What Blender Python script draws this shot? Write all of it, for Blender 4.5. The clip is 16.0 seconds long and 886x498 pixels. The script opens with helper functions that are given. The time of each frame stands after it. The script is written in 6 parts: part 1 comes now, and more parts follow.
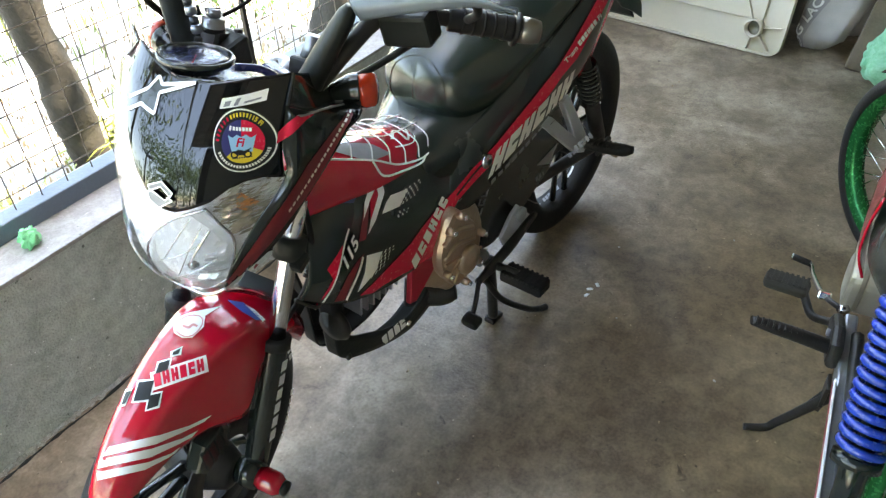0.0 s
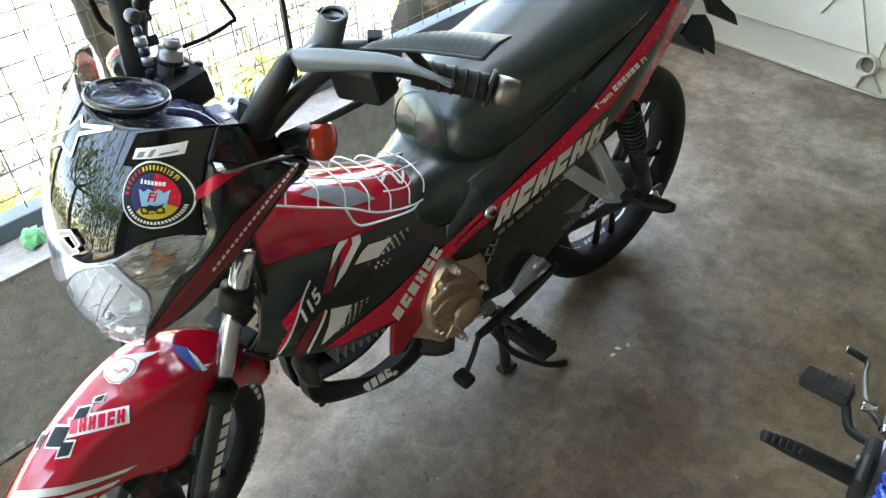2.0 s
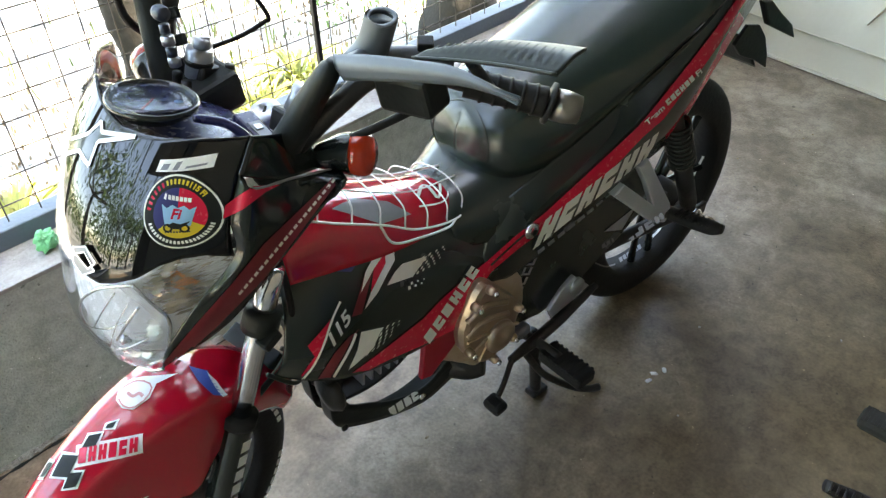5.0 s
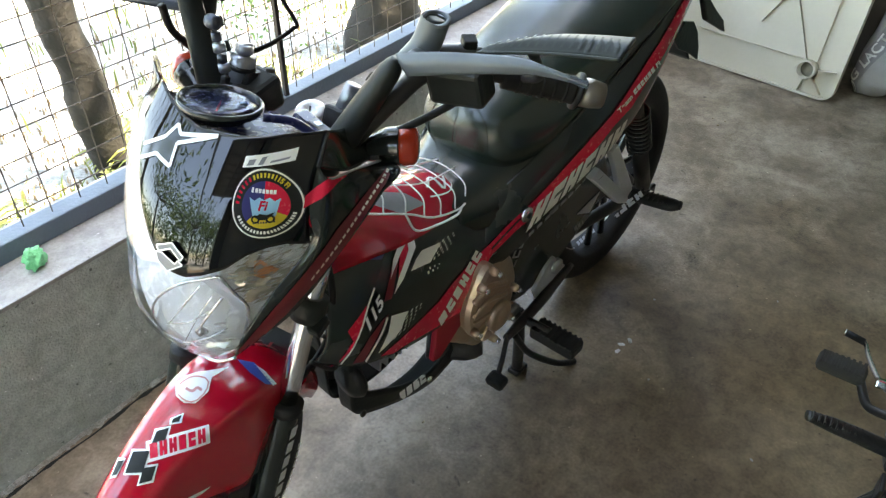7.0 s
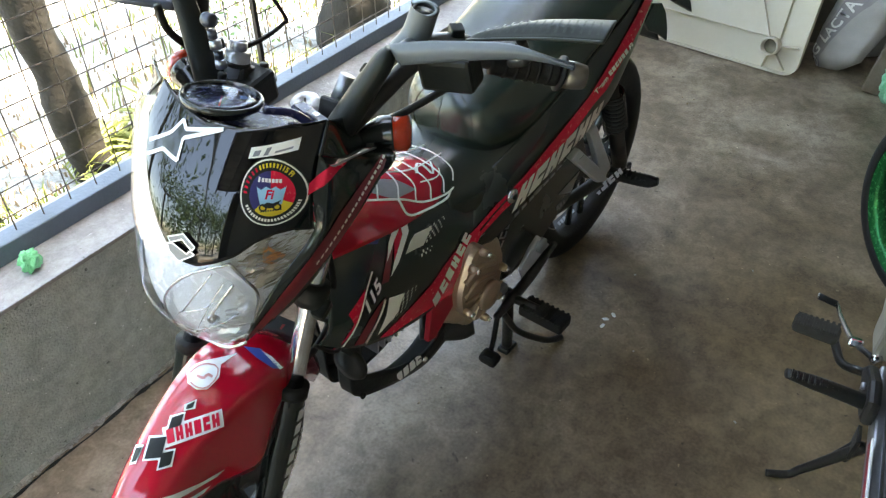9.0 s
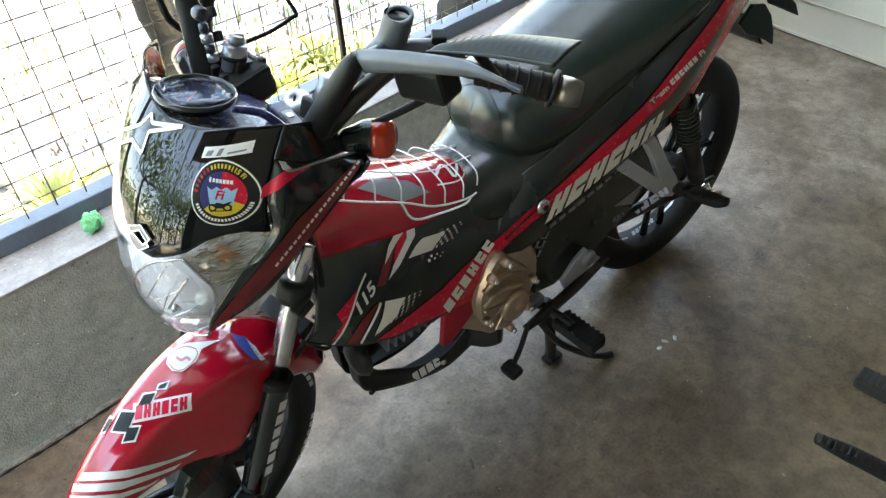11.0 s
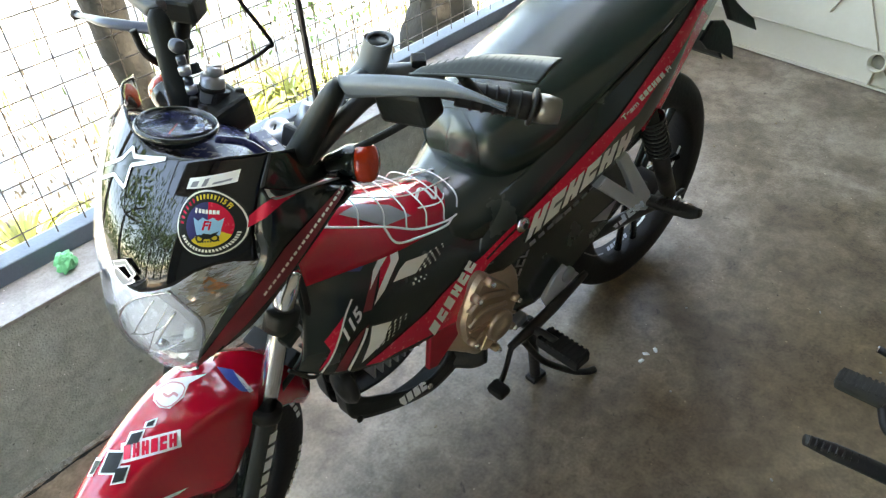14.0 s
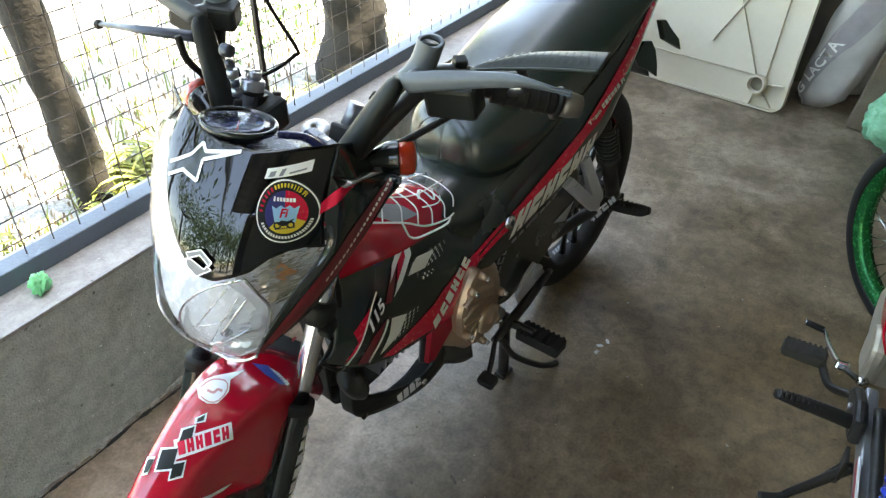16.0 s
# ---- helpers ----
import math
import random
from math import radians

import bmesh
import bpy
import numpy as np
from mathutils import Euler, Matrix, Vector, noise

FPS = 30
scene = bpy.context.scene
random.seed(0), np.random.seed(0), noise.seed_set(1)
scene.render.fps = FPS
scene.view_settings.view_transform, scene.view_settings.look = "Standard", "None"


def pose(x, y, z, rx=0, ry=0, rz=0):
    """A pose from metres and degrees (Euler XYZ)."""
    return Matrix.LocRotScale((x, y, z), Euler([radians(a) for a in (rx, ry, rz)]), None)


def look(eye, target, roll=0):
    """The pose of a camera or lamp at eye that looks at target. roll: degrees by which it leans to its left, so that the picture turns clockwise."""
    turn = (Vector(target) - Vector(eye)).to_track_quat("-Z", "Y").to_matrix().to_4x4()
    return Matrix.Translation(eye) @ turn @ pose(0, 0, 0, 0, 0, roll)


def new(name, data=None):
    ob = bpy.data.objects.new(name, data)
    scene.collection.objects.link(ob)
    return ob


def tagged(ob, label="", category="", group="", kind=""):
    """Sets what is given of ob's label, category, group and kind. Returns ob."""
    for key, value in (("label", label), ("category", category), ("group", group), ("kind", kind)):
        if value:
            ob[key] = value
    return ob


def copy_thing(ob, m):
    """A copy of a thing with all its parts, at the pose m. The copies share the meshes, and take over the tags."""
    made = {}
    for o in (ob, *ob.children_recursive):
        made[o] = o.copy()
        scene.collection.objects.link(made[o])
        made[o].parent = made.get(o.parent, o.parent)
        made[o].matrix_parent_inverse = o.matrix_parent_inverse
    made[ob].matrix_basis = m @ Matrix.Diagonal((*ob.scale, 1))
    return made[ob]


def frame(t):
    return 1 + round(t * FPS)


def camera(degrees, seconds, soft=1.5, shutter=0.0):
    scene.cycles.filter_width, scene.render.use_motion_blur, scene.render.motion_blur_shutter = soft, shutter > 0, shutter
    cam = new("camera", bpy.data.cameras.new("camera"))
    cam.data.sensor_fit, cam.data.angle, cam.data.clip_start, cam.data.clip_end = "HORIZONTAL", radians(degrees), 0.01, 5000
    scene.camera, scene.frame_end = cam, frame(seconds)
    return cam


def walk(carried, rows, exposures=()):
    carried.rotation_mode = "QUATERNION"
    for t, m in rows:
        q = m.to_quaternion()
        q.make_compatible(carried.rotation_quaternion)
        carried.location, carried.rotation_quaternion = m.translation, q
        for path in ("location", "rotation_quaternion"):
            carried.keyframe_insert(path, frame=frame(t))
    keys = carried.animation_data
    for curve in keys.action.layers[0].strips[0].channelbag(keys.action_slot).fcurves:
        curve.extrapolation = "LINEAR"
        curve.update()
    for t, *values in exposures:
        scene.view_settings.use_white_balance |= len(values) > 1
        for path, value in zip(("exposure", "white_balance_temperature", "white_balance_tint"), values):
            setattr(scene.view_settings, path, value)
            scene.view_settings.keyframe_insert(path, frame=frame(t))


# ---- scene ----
cam = camera(60.5, 16.0, 1.3)
PATH = [
    (0, (0.105, 0.183, 1.338), (0.034, 1.748, 0.095), -2.8),
    (0.5, (0.142, 0.211, 1.36), (0.034, 1.803, 0.155), -3.3),
    (1, (0.183, 0.255, 1.359), (0.004, 1.829, 0.14), -3.3),
    (1.5, (0.238, 0.323, 1.348), (0.003, 1.862, 0.093), -3.2),
    (2, (0.297, 0.37, 1.348), (-0.048, 1.887, 0.091), -2.8),
    (2.5, (0.327, 0.4, 1.357), (-0.102, 1.916, 0.125), -2.2),
    (3, (0.357, 0.429, 1.35), (-0.105, 1.921, 0.1), -3.0),
    (3.5, (0.333, 0.465, 1.337), (-0.116, 1.933, 0.055), -3.7),
    (4, (0.276, 0.482, 1.327), (-0.141, 1.983, 0.072), -2.7),
    (4.2, (0.261, 0.477, 1.32), (-0.156, 1.966, 0.051), -2.2),
    (6.3, (0.179, 0.372, 1.339), (-0.091, 1.926, 0.11), -2.2),
    (6.5, (0.138, 0.357, 1.344), (-0.109, 1.902, 0.098), -2.2),
    (7, (0.072, 0.327, 1.349), (-0.042, 1.892, 0.108), 0.4),
    (7.5, (0.036, 0.295, 1.347), (-0.038, 1.857, 0.101), 0.0),
    (8, (0.023, 0.273, 1.346), (-0.037, 1.83, 0.092), -0.3),
    (8.5, (0.019, 0.263, 1.345), (-0.032, 1.822, 0.094), -0.4),
    (9, (0.045, 0.281, 1.367), (-0.001, 1.834, 0.107), -0.7),
    (9.2, (0.062, 0.295, 1.371), (-0.006, 1.834, 0.095), -1.1),
    (11.3, (0.291, 0.39, 1.374), (-0.165, 1.843, 0.078), -3.9),
    (11.5, (0.306, 0.4, 1.369), (-0.162, 1.855, 0.079), -3.8),
    (12, (0.353, 0.42, 1.368), (-0.163, 1.849, 0.068), -5.0),
    (12.5, (0.356, 0.451, 1.352), (-0.078, 1.902, 0.046), -3.5),
    (13, (0.34, 0.453, 1.351), (-0.081, 1.922, 0.061), -3.8),
    (13.5, (0.302, 0.414, 1.355), (-0.102, 1.905, 0.085), -3.1),
    (14, (0.243, 0.363, 1.372), (-0.109, 1.885, 0.123), -4.6),
    (14.5, (0.171, 0.317, 1.368), (-0.078, 1.833, 0.088), -3.1),
    (15, (0.108, 0.284, 1.375), (-0.014, 1.848, 0.134), -0.4),
    (15.5, (0.061, 0.268, 1.373), (0.023, 1.842, 0.14), -0.0),
    (16, (0.031, 0.228, 1.378), (0.005, 1.84, 0.195), 0.0),
]
walk(cam, [(t, look(eye, target, roll)) for t, eye, target, roll in PATH], exposures=[(0, 4.75, 8750, 10), (2.5, 4.74, 8650, 9.5), (8, 4.38, 8750, 10), (11.5, 4.61, 8650, 9.5), (13, 4.72, 8650, 9.5), (16, 4.4, 8750, 9.5)])
SKY, SUN = 0.15, 2.6

# ---- world and light ----
world = bpy.data.worlds.new("world")
scene.world = world
world.use_nodes = True
wn = world.node_tree.nodes
sky = wn.new("ShaderNodeTexSky")
sky.sky_type, sky.sun_disc = "NISHITA", False
sky.sun_elevation, sky.sun_rotation = radians(70), radians(77.5)
world.node_tree.links.new(sky.outputs[0], wn["Background"].inputs[0])
wn["Background"].inputs[1].default_value = SKY

sun = new("sun", bpy.data.lights.new("sun", "SUN"))
sun.data.energy, sun.data.angle, sun.data.color = SUN, radians(0.5), (1.0, 0.95, 0.87)
sun.matrix_world = look((3.34, 0.74, 9.4), (0, 0, 0))


# ---- materials ----
def material(name, base, rough=0.5, metal=0.0, second=None, scale=8.0, amount=0.5, fine=120.0, bump=0.0, coat=0.0, spec=0.5, per_object=0.0, detail=6.0):
    """A principled material with two scales of variation between two colours, and fine relief."""
    m = bpy.data.materials.new(name)
    m.use_nodes = True
    nt = m.node_tree
    n, link = nt.nodes, nt.links.new
    p = n["Principled BSDF"]
    p.inputs["Roughness"].default_value = rough
    p.inputs["Metallic"].default_value = metal
    p.inputs["Coat Weight"].default_value = coat
    p.inputs["Coat Roughness"].default_value = min(0.16, rough * 0.6)
    p.inputs["Specular IOR Level"].default_value = spec
    p.inputs["Base Color"].default_value = (*base, 1)
    if second is not None or bump:
        co = n.new("ShaderNodeTexCoord")
        a = n.new("ShaderNodeTexNoise")
        a.inputs["Scale"].default_value, a.inputs["Detail"].default_value = scale, detail
        link(co.outputs["Object"], a.inputs["Vector"])
        f = n.new("ShaderNodeTexNoise")
        f.inputs["Scale"].default_value, f.inputs["Detail"].default_value = fine, 4.0
        link(co.outputs["Object"], f.inputs["Vector"])
        if second is not None:
            mixf = n.new("ShaderNodeMath")
            mixf.operation = "MULTIPLY_ADD"
            mixf.inputs[1].default_value = 0.35
            link(f.outputs[0], mixf.inputs[0])
            link(a.outputs[0], mixf.inputs[2])
            ramp = n.new("ShaderNodeMapRange")
            ramp.inputs["From Min"].default_value, ramp.inputs["From Max"].default_value = 0.67 - 0.5 * (1 - amount) - 0.08, 0.67 + 0.5 * (1 - amount) + 0.08
            link(mixf.outputs[0], ramp.inputs["Value"])
            mix = n.new("ShaderNodeMix")
            mix.data_type = "RGBA"
            mix.inputs[6].default_value, mix.inputs[7].default_value = (*base, 1), (*second, 1)
            link(ramp.outputs[0], mix.inputs[0])
            out = mix.outputs[2]
            if per_object:
                info = n.new("ShaderNodeObjectInfo")
                hsv = n.new("ShaderNodeHueSaturation")
                mr = n.new("ShaderNodeMapRange")
                mr.inputs["To Min"].default_value, mr.inputs["To Max"].default_value = 1 - per_object, 1 + per_object
                link(info.outputs["Random"], mr.inputs["Value"])
                link(mr.outputs[0], hsv.inputs["Value"])
                link(out, hsv.inputs["Color"])
                out = hsv.outputs[0]
            link(out, p.inputs["Base Color"])
            rr = n.new("ShaderNodeMapRange")
            rr.inputs["To Min"].default_value, rr.inputs["To Max"].default_value = max(0.02, rough - 0.08), min(1, rough + 0.1)
            link(f.outputs[0], rr.inputs["Value"])
            link(rr.outputs[0], p.inputs["Roughness"])
        if bump:
            bp = n.new("ShaderNodeBump")
            bp.inputs["Strength"].default_value, bp.inputs["Distance"].default_value = bump, 0.004
            link(f.outputs[0], bp.inputs["Height"])
            link(bp.outputs[0], p.inputs["Normal"])
    return m


def clear(name, tint, rough=0.02, keep=0.85, gloss=0.06, edge=0.6):
    """Thin clear plastic or glass: lets most light through and mirrors a little."""
    m = bpy.data.materials.new(name)
    m.use_nodes = True
    nt = m.node_tree
    n, link = nt.nodes, nt.links.new
    n.remove(n["Principled BSDF"])
    t, g, mix, fr = n.new("ShaderNodeBsdfTransparent"), n.new("ShaderNodeBsdfGlossy"), n.new("ShaderNodeMixShader"), n.new("ShaderNodeLayerWeight")
    t.inputs[0].default_value = (*[c * keep for c in tint], 1)
    g.inputs["Roughness"].default_value = rough
    fr.inputs[0].default_value = 0.25
    r = n.new("ShaderNodeMapRange")
    r.inputs["To Min"].default_value, r.inputs["To Max"].default_value = gloss, edge
    link(fr.outputs["Facing"], r.inputs["Value"])
    link(r.outputs[0], mix.inputs[0])
    link(t.outputs[0], mix.inputs[1])
    link(g.outputs[0], mix.inputs[2])
    link(mix.outputs[0], n["Material Output"].inputs[0])
    return m


RED = material("red_paint", (0.50, 0.005, 0.024), 0.12, second=(0.44, 0.004, 0.019), scale=4, coat=0.7, fine=40)
RED_DULL = material("red_plastic", (0.40, 0.009, 0.028), 0.33, second=(0.32, 0.007, 0.022), scale=6, fine=60)
BLACK_GLOSS = material("gloss_black_plastic", (0.013, 0.017, 0.0152), 0.12, second=(0.0155, 0.020, 0.018), scale=5, fine=12, spec=0.5, coat=0.1)
VISOR = material("polished_dark_acrylic", (0.003, 0.004, 0.0045), 0.03, spec=0.5)
BLACK = material("black_plastic", (0.010, 0.0125, 0.0115), 0.42, second=(0.017, 0.0195, 0.018), scale=9, bump=0.15, spec=0.22)
BLACK_PANEL = material("satin_black_panel", (0.0155, 0.0225, 0.019), 0.24, second=(0.019, 0.0265, 0.023), scale=4, fine=12, spec=0.6)
BLUEBLACK = material("blue_black_dash", (0.012, 0.014, 0.05), 0.25, second=(0.03, 0.035, 0.10), scale=6)
GREY_BLADE = material("grey_painted_blade", (0.080, 0.095, 0.105), 0.38, second=(0.11, 0.125, 0.135), scale=12)
RUBBER = material("rubber", (0.007, 0.007, 0.007), 0.6, second=(0.013, 0.0125, 0.012), scale=20, bump=0.3, spec=0.25)
RUBBER_DUSTY = material("dusty_rubber", (0.030, 0.029, 0.026), 0.75, second=(0.055, 0.052, 0.045), scale=25, bump=0.4, spec=0.2)
TYRE = material("tyre_rubber", (0.006, 0.006, 0.0065), 0.6, second=(0.012, 0.0115, 0.0115), scale=14, bump=0.3, spec=0.3)
SEAT = material("seat_vinyl", (0.0105, 0.0205, 0.0158), 0.26, spec=0.7)
CHROME = material("chrome", (0.72, 0.72, 0.74), 0.14, 1.0, second=(0.6, 0.6, 0.62), scale=20)
ALU_PALE = material("pale_cast_bracket", (0.55, 0.57, 0.60), 0.42, 0.35, second=(0.46, 0.48, 0.51), scale=18, bump=0.2)
ALU = material("cast_aluminium", (0.42, 0.44, 0.47), 0.38, 0.8, second=(0.33, 0.34, 0.37), scale=18, bump=0.2)
STEEL_DARK = material("black_painted_steel", (0.012, 0.012, 0.013), 0.42, 0.0, second=(0.028, 0.025, 0.022), scale=25, bump=0.25, spec=0.35)
BRASS = material("bronze_engine_case", (0.50, 0.37, 0.27), 0.34, 0.7, second=(0.40, 0.29, 0.21), scale=16, bump=0.25)
BEIGE_CASE = material("pale_engine_case", (0.50, 0.45, 0.37), 0.4, 0.5, second=(0.42, 0.37, 0.3), scale=16, bump=0.2)
WHITE = material("white_sticker", (0.86, 0.86, 0.85), 0.3, second=(0.78, 0.78, 0.76), scale=30)
CREAM = material("cream_sticker", (0.86, 0.85, 0.78), 0.3, second=(0.79, 0.77, 0.70), scale=30)
OLIVE = material("dark_olive_sticker", (0.065, 0.058, 0.045), 0.35, second=(0.05, 0.045, 0.036), scale=14)
RED_STICKER = material("red_sticker", (0.72, 0.012, 0.052), 0.24, second=(0.64, 0.010, 0.042), scale=14)
PINK = material("faded_pink_sticker", (0.60, 0.20, 0.20), 0.35, second=(0.66, 0.34, 0.32), scale=40)
MAROON = material("maroon_sticker", (0.20, 0.012, 0.02), 0.35, second=(0.16, 0.01, 0.018), scale=14)
BLUE_STICKER = material("blue_sticker", (0.03, 0.09, 0.42), 0.35, second=(0.03, 0.07, 0.34), scale=14)
PALE_BLUE = material("pale_blue_sticker", (0.28, 0.55, 0.75), 0.35, second=(0.24, 0.48, 0.68), scale=14)
YELLOW = material("yellow_sticker", (0.75, 0.55, 0.04), 0.35, second=(0.68, 0.48, 0.04), scale=14)
NAVY = material("navy_sticker", (0.02, 0.025, 0.14), 0.35, second=(0.02, 0.02, 0.11), scale=14)
GREY_STICKER = material("grey_sticker", (0.25, 0.25, 0.26), 0.4, second=(0.2, 0.2, 0.21), scale=30)
ORANGE = material("orange_lens", (0.58, 0.035, 0.008), 0.12, second=(0.46, 0.025, 0.006), scale=60, coat=0.5)
REFLECTOR = material("headlamp_reflector", (0.93, 0.94, 0.95), 0.18, 0.45, second=(0.86, 0.87, 0.88), scale=30)
BEZEL = material("pale_chromed_bezel", (0.93, 0.94, 0.95), 0.25, 0.15, second=(0.88, 0.89, 0.90), scale=12)
AMBER = material("amber_bulb", (0.6, 0.22, 0.04), 0.2, second=(0.5, 0.16, 0.03), scale=50)
GOLD_REFLECTOR = material("smoky_gold_reflector", (0.82, 0.77, 0.66), 0.16, 0.7, second=(0.62, 0.52, 0.38), scale=55, amount=0.7)
SMOKED = clear("smoked_acrylic", (0.30, 0.26, 0.25), 0.03, 0.7, 0.06, 0.4)
LEVER_GREY = material("blue_grey_lever", (0.07, 0.08, 0.10), 0.35, 0.5, second=(0.05, 0.06, 0.08), scale=18)
LENS = clear("clear_lens", (0.97, 0.98, 1.0), 0.03, 0.98, 0.05, 0.5)
DIAL_GLASS = clear("dial_glass", (0.75, 0.78, 0.85), 0.05, 0.85, 0.02, 0.2)
DULL_METAL = material("dull_bar_end_metal", (0.30, 0.28, 0.25), 0.35, 0.8, second=(0.22, 0.20, 0.18), scale=20)
CARBON = material("carbon_pattern_plastic", (0.016, 0.021, 0.019), 0.48, second=(0.026, 0.032, 0.029), scale=20, spec=0.25)
CARBON_LIGHT = material("carbon_weave_light", (0.034, 0.041, 0.037), 0.5, second=(0.028, 0.034, 0.031), scale=20, spec=0.25)
BLUE_SPRING = material("blue_spring_paint", (0.004, 0.045, 0.36), 0.25, second=(0.003, 0.032, 0.27), scale=14, coat=0.3)
GREEN_RIM = material("green_anodised_rim", (0.005, 0.20, 0.055), 0.25, 0.55, second=(0.005, 0.15, 0.04), scale=14)
GREEN_BAG = material("green_plastic_bag", (0.10, 0.52, 0.20), 0.4, second=(0.22, 0.68, 0.34), scale=26, bump=0.5)
NET = material("green_woven_sack", (0.07, 0.34, 0.17), 0.55, second=(0.28, 0.58, 0.40), scale=30, bump=0.6)
SACK = material("white_woven_sack", (0.50, 0.48, 0.47), 0.55, second=(0.34, 0.32, 0.32), scale=9, fine=300, bump=0.5)
SACK_BAND = material("grey_printed_band", (0.26, 0.24, 0.26), 0.55, second=(0.34, 0.32, 0.34), scale=20, fine=300, bump=0.4)
PANEL = material("ivory_plastic", (0.62, 0.56, 0.45), 0.42, second=(0.54, 0.48, 0.38), scale=4, fine=60)
# Ivory plastic darkened to paint the shade down in the leg sockets.
SHADOW_GREY = material("shaded_socket_plastic", (0.30, 0.28, 0.23), 0.6, second=(0.22, 0.20, 0.16), scale=30)
WOOD = material("old_wood", (0.16, 0.12, 0.085), 0.8, second=(0.09, 0.07, 0.05), scale=12, bump=0.6)
RAIL = material("blue_grey_rail_paint", (0.13, 0.17, 0.215), 0.5, second=(0.10, 0.13, 0.165), scale=9, bump=0.25)
WIRE = material("weathered_wire", (0.09, 0.085, 0.08), 0.6, 0.3, second=(0.13, 0.10, 0.075), scale=30)
BARK = material("bark", (0.020, 0.018, 0.0145), 0.9, second=(0.008, 0.0075, 0.006), scale=9, fine=60, bump=1.0)
STONE = material("stone", (0.40, 0.38, 0.35), 0.85, second=(0.26, 0.24, 0.22), scale=8, fine=60, bump=0.8)
GRASS = material("grass_blades", (0.10, 0.16, 0.03), 0.7, second=(0.20, 0.22, 0.06), scale=6)
LEAF = material("leaves", (0.05, 0.11, 0.025), 0.55, second=(0.09, 0.16, 0.04), scale=6)
STRAP_LEAF = material("strap_leaves", (0.16, 0.20, 0.03), 0.5, second=(0.26, 0.27, 0.06), scale=9)
SHRUB_LEAF = material("shrub_leaves", (0.07, 0.17, 0.035), 0.5, second=(0.13, 0.24, 0.06), scale=9)
LITTER = material("dry_leaves", (0.22, 0.15, 0.09), 0.8, second=(0.36, 0.28, 0.18), scale=6)
ROOF = material("galvanised_roof", (0.12, 0.12, 0.115), 0.55, 0.3, second=(0.08, 0.075, 0.07), scale=5)
# Wall tone kept dark to cut the light bounced onto the floor.
CLEAN_WALL = material("dark_garage_wall", (0.16, 0.14, 0.115), 0.85, second=(0.11, 0.095, 0.08), scale=3, bump=0.4)


def concrete(name, dark, light, stain, rough, scale, bump, grain=0.6, worn=None):
    """Trowelled concrete: broad patches, blotches, small pits and darker stains."""
    m = bpy.data.materials.new(name)
    m.use_nodes = True
    nt = m.node_tree
    n, link = nt.nodes, nt.links.new
    p = n["Principled BSDF"]
    co = n.new("ShaderNodeTexCoord")

    def tex(s, d, dist=0.0):
        t = n.new("ShaderNodeTexNoise")
        t.inputs["Scale"].default_value, t.inputs["Detail"].default_value, t.inputs["Distortion"].default_value = s, d, dist
        link(co.outputs["Object"], t.inputs["Vector"])
        return t.outputs[0]

    def span(v, a, b):
        r = n.new("ShaderNodeMapRange")
        r.inputs["From Min"].default_value, r.inputs["From Max"].default_value = a, b
        link(v, r.inputs["Value"])
        return r.outputs[0]

    def blend(f, a, b, kind="MIX"):
        x = n.new("ShaderNodeMix")
        x.data_type, x.blend_type = "RGBA", kind
        for socket, v in ((x.inputs[0], f), (x.inputs[6], a), (x.inputs[7], b)):
            if isinstance(v, (tuple, float)):
                socket.default_value = v if isinstance(v, float) else (*v, 1)
            else:
                link(v, socket)
        return x.outputs[2]

    broad = span(tex(scale, 8, 0.3), 0.40, 0.62)
    col = blend(broad, dark, light)
    blot = span(tex(scale * 3.2, 9, 0.3), 0.50, 0.70)
    col = blend(blot, col, stain)
    fine = tex(scale * 70, 6)
    mott = span(tex(scale * 15, 6, 0.5), 0.38, 0.64)
    col = blend(grain * 0.62, col, blend(mott, tuple(c * 0.72 for c in dark), tuple(min(1, c * 1.15) for c in light)))
    col = blend(grain * 0.38, col, blend(span(fine, 0.32, 0.70), tuple(c * 0.6 for c in dark), tuple(min(1, c * 1.25) for c in light)))
    pits = span(tex(scale * 26, 3), 0.70, 0.76)
    col = blend(pits, col, tuple(c * 0.45 for c in dark))
    specks = span(tex(scale * 40, 2), 0.73, 0.77)
    col = blend(specks, col, tuple(min(1, c * 1.7) for c in light))
    if worn:
        # Soft smears a hand or two wide, and sparse gouges.
        col = blend(0.85, col, blend(1.0, col, blend(span(tex(4.5, 5, 0.6), 0.36, 0.64), (0.62, 0.57, 0.51), (1.34, 1.36, 1.38)), "MULTIPLY"))
        gouge = span(tex(15, 4, 1.2), 0.69, 0.74)
        col = blend(gouge, col, tuple(c * 0.5 for c in dark))
        # Ragged browner patch, its tint also darkened for the light falling off there.
        at, reach, tint = worn
        off = n.new("ShaderNodeVectorMath")
        off.operation = "DISTANCE"
        off.inputs[1].default_value = at
        link(co.outputs["Object"], off.inputs[0])
        ragged = n.new("ShaderNodeMath")
        ragged.operation = "MULTIPLY_ADD"
        ragged.inputs[1].default_value = 0.9
        link(tex(2.6, 7, 0.4), ragged.inputs[0])
        link(off.outputs["Value"], ragged.inputs[2])
        r = n.new("ShaderNodeMapRange")
        r.inputs["From Min"].default_value, r.inputs["From Max"].default_value = reach + 0.8, reach + 0.25
        link(ragged.outputs[0], r.inputs["Value"])
        col = blend(r.outputs[0], col, blend(1.0, col, tint, "MULTIPLY"))
    link(col, p.inputs["Base Color"])
    rr = n.new("ShaderNodeMapRange")
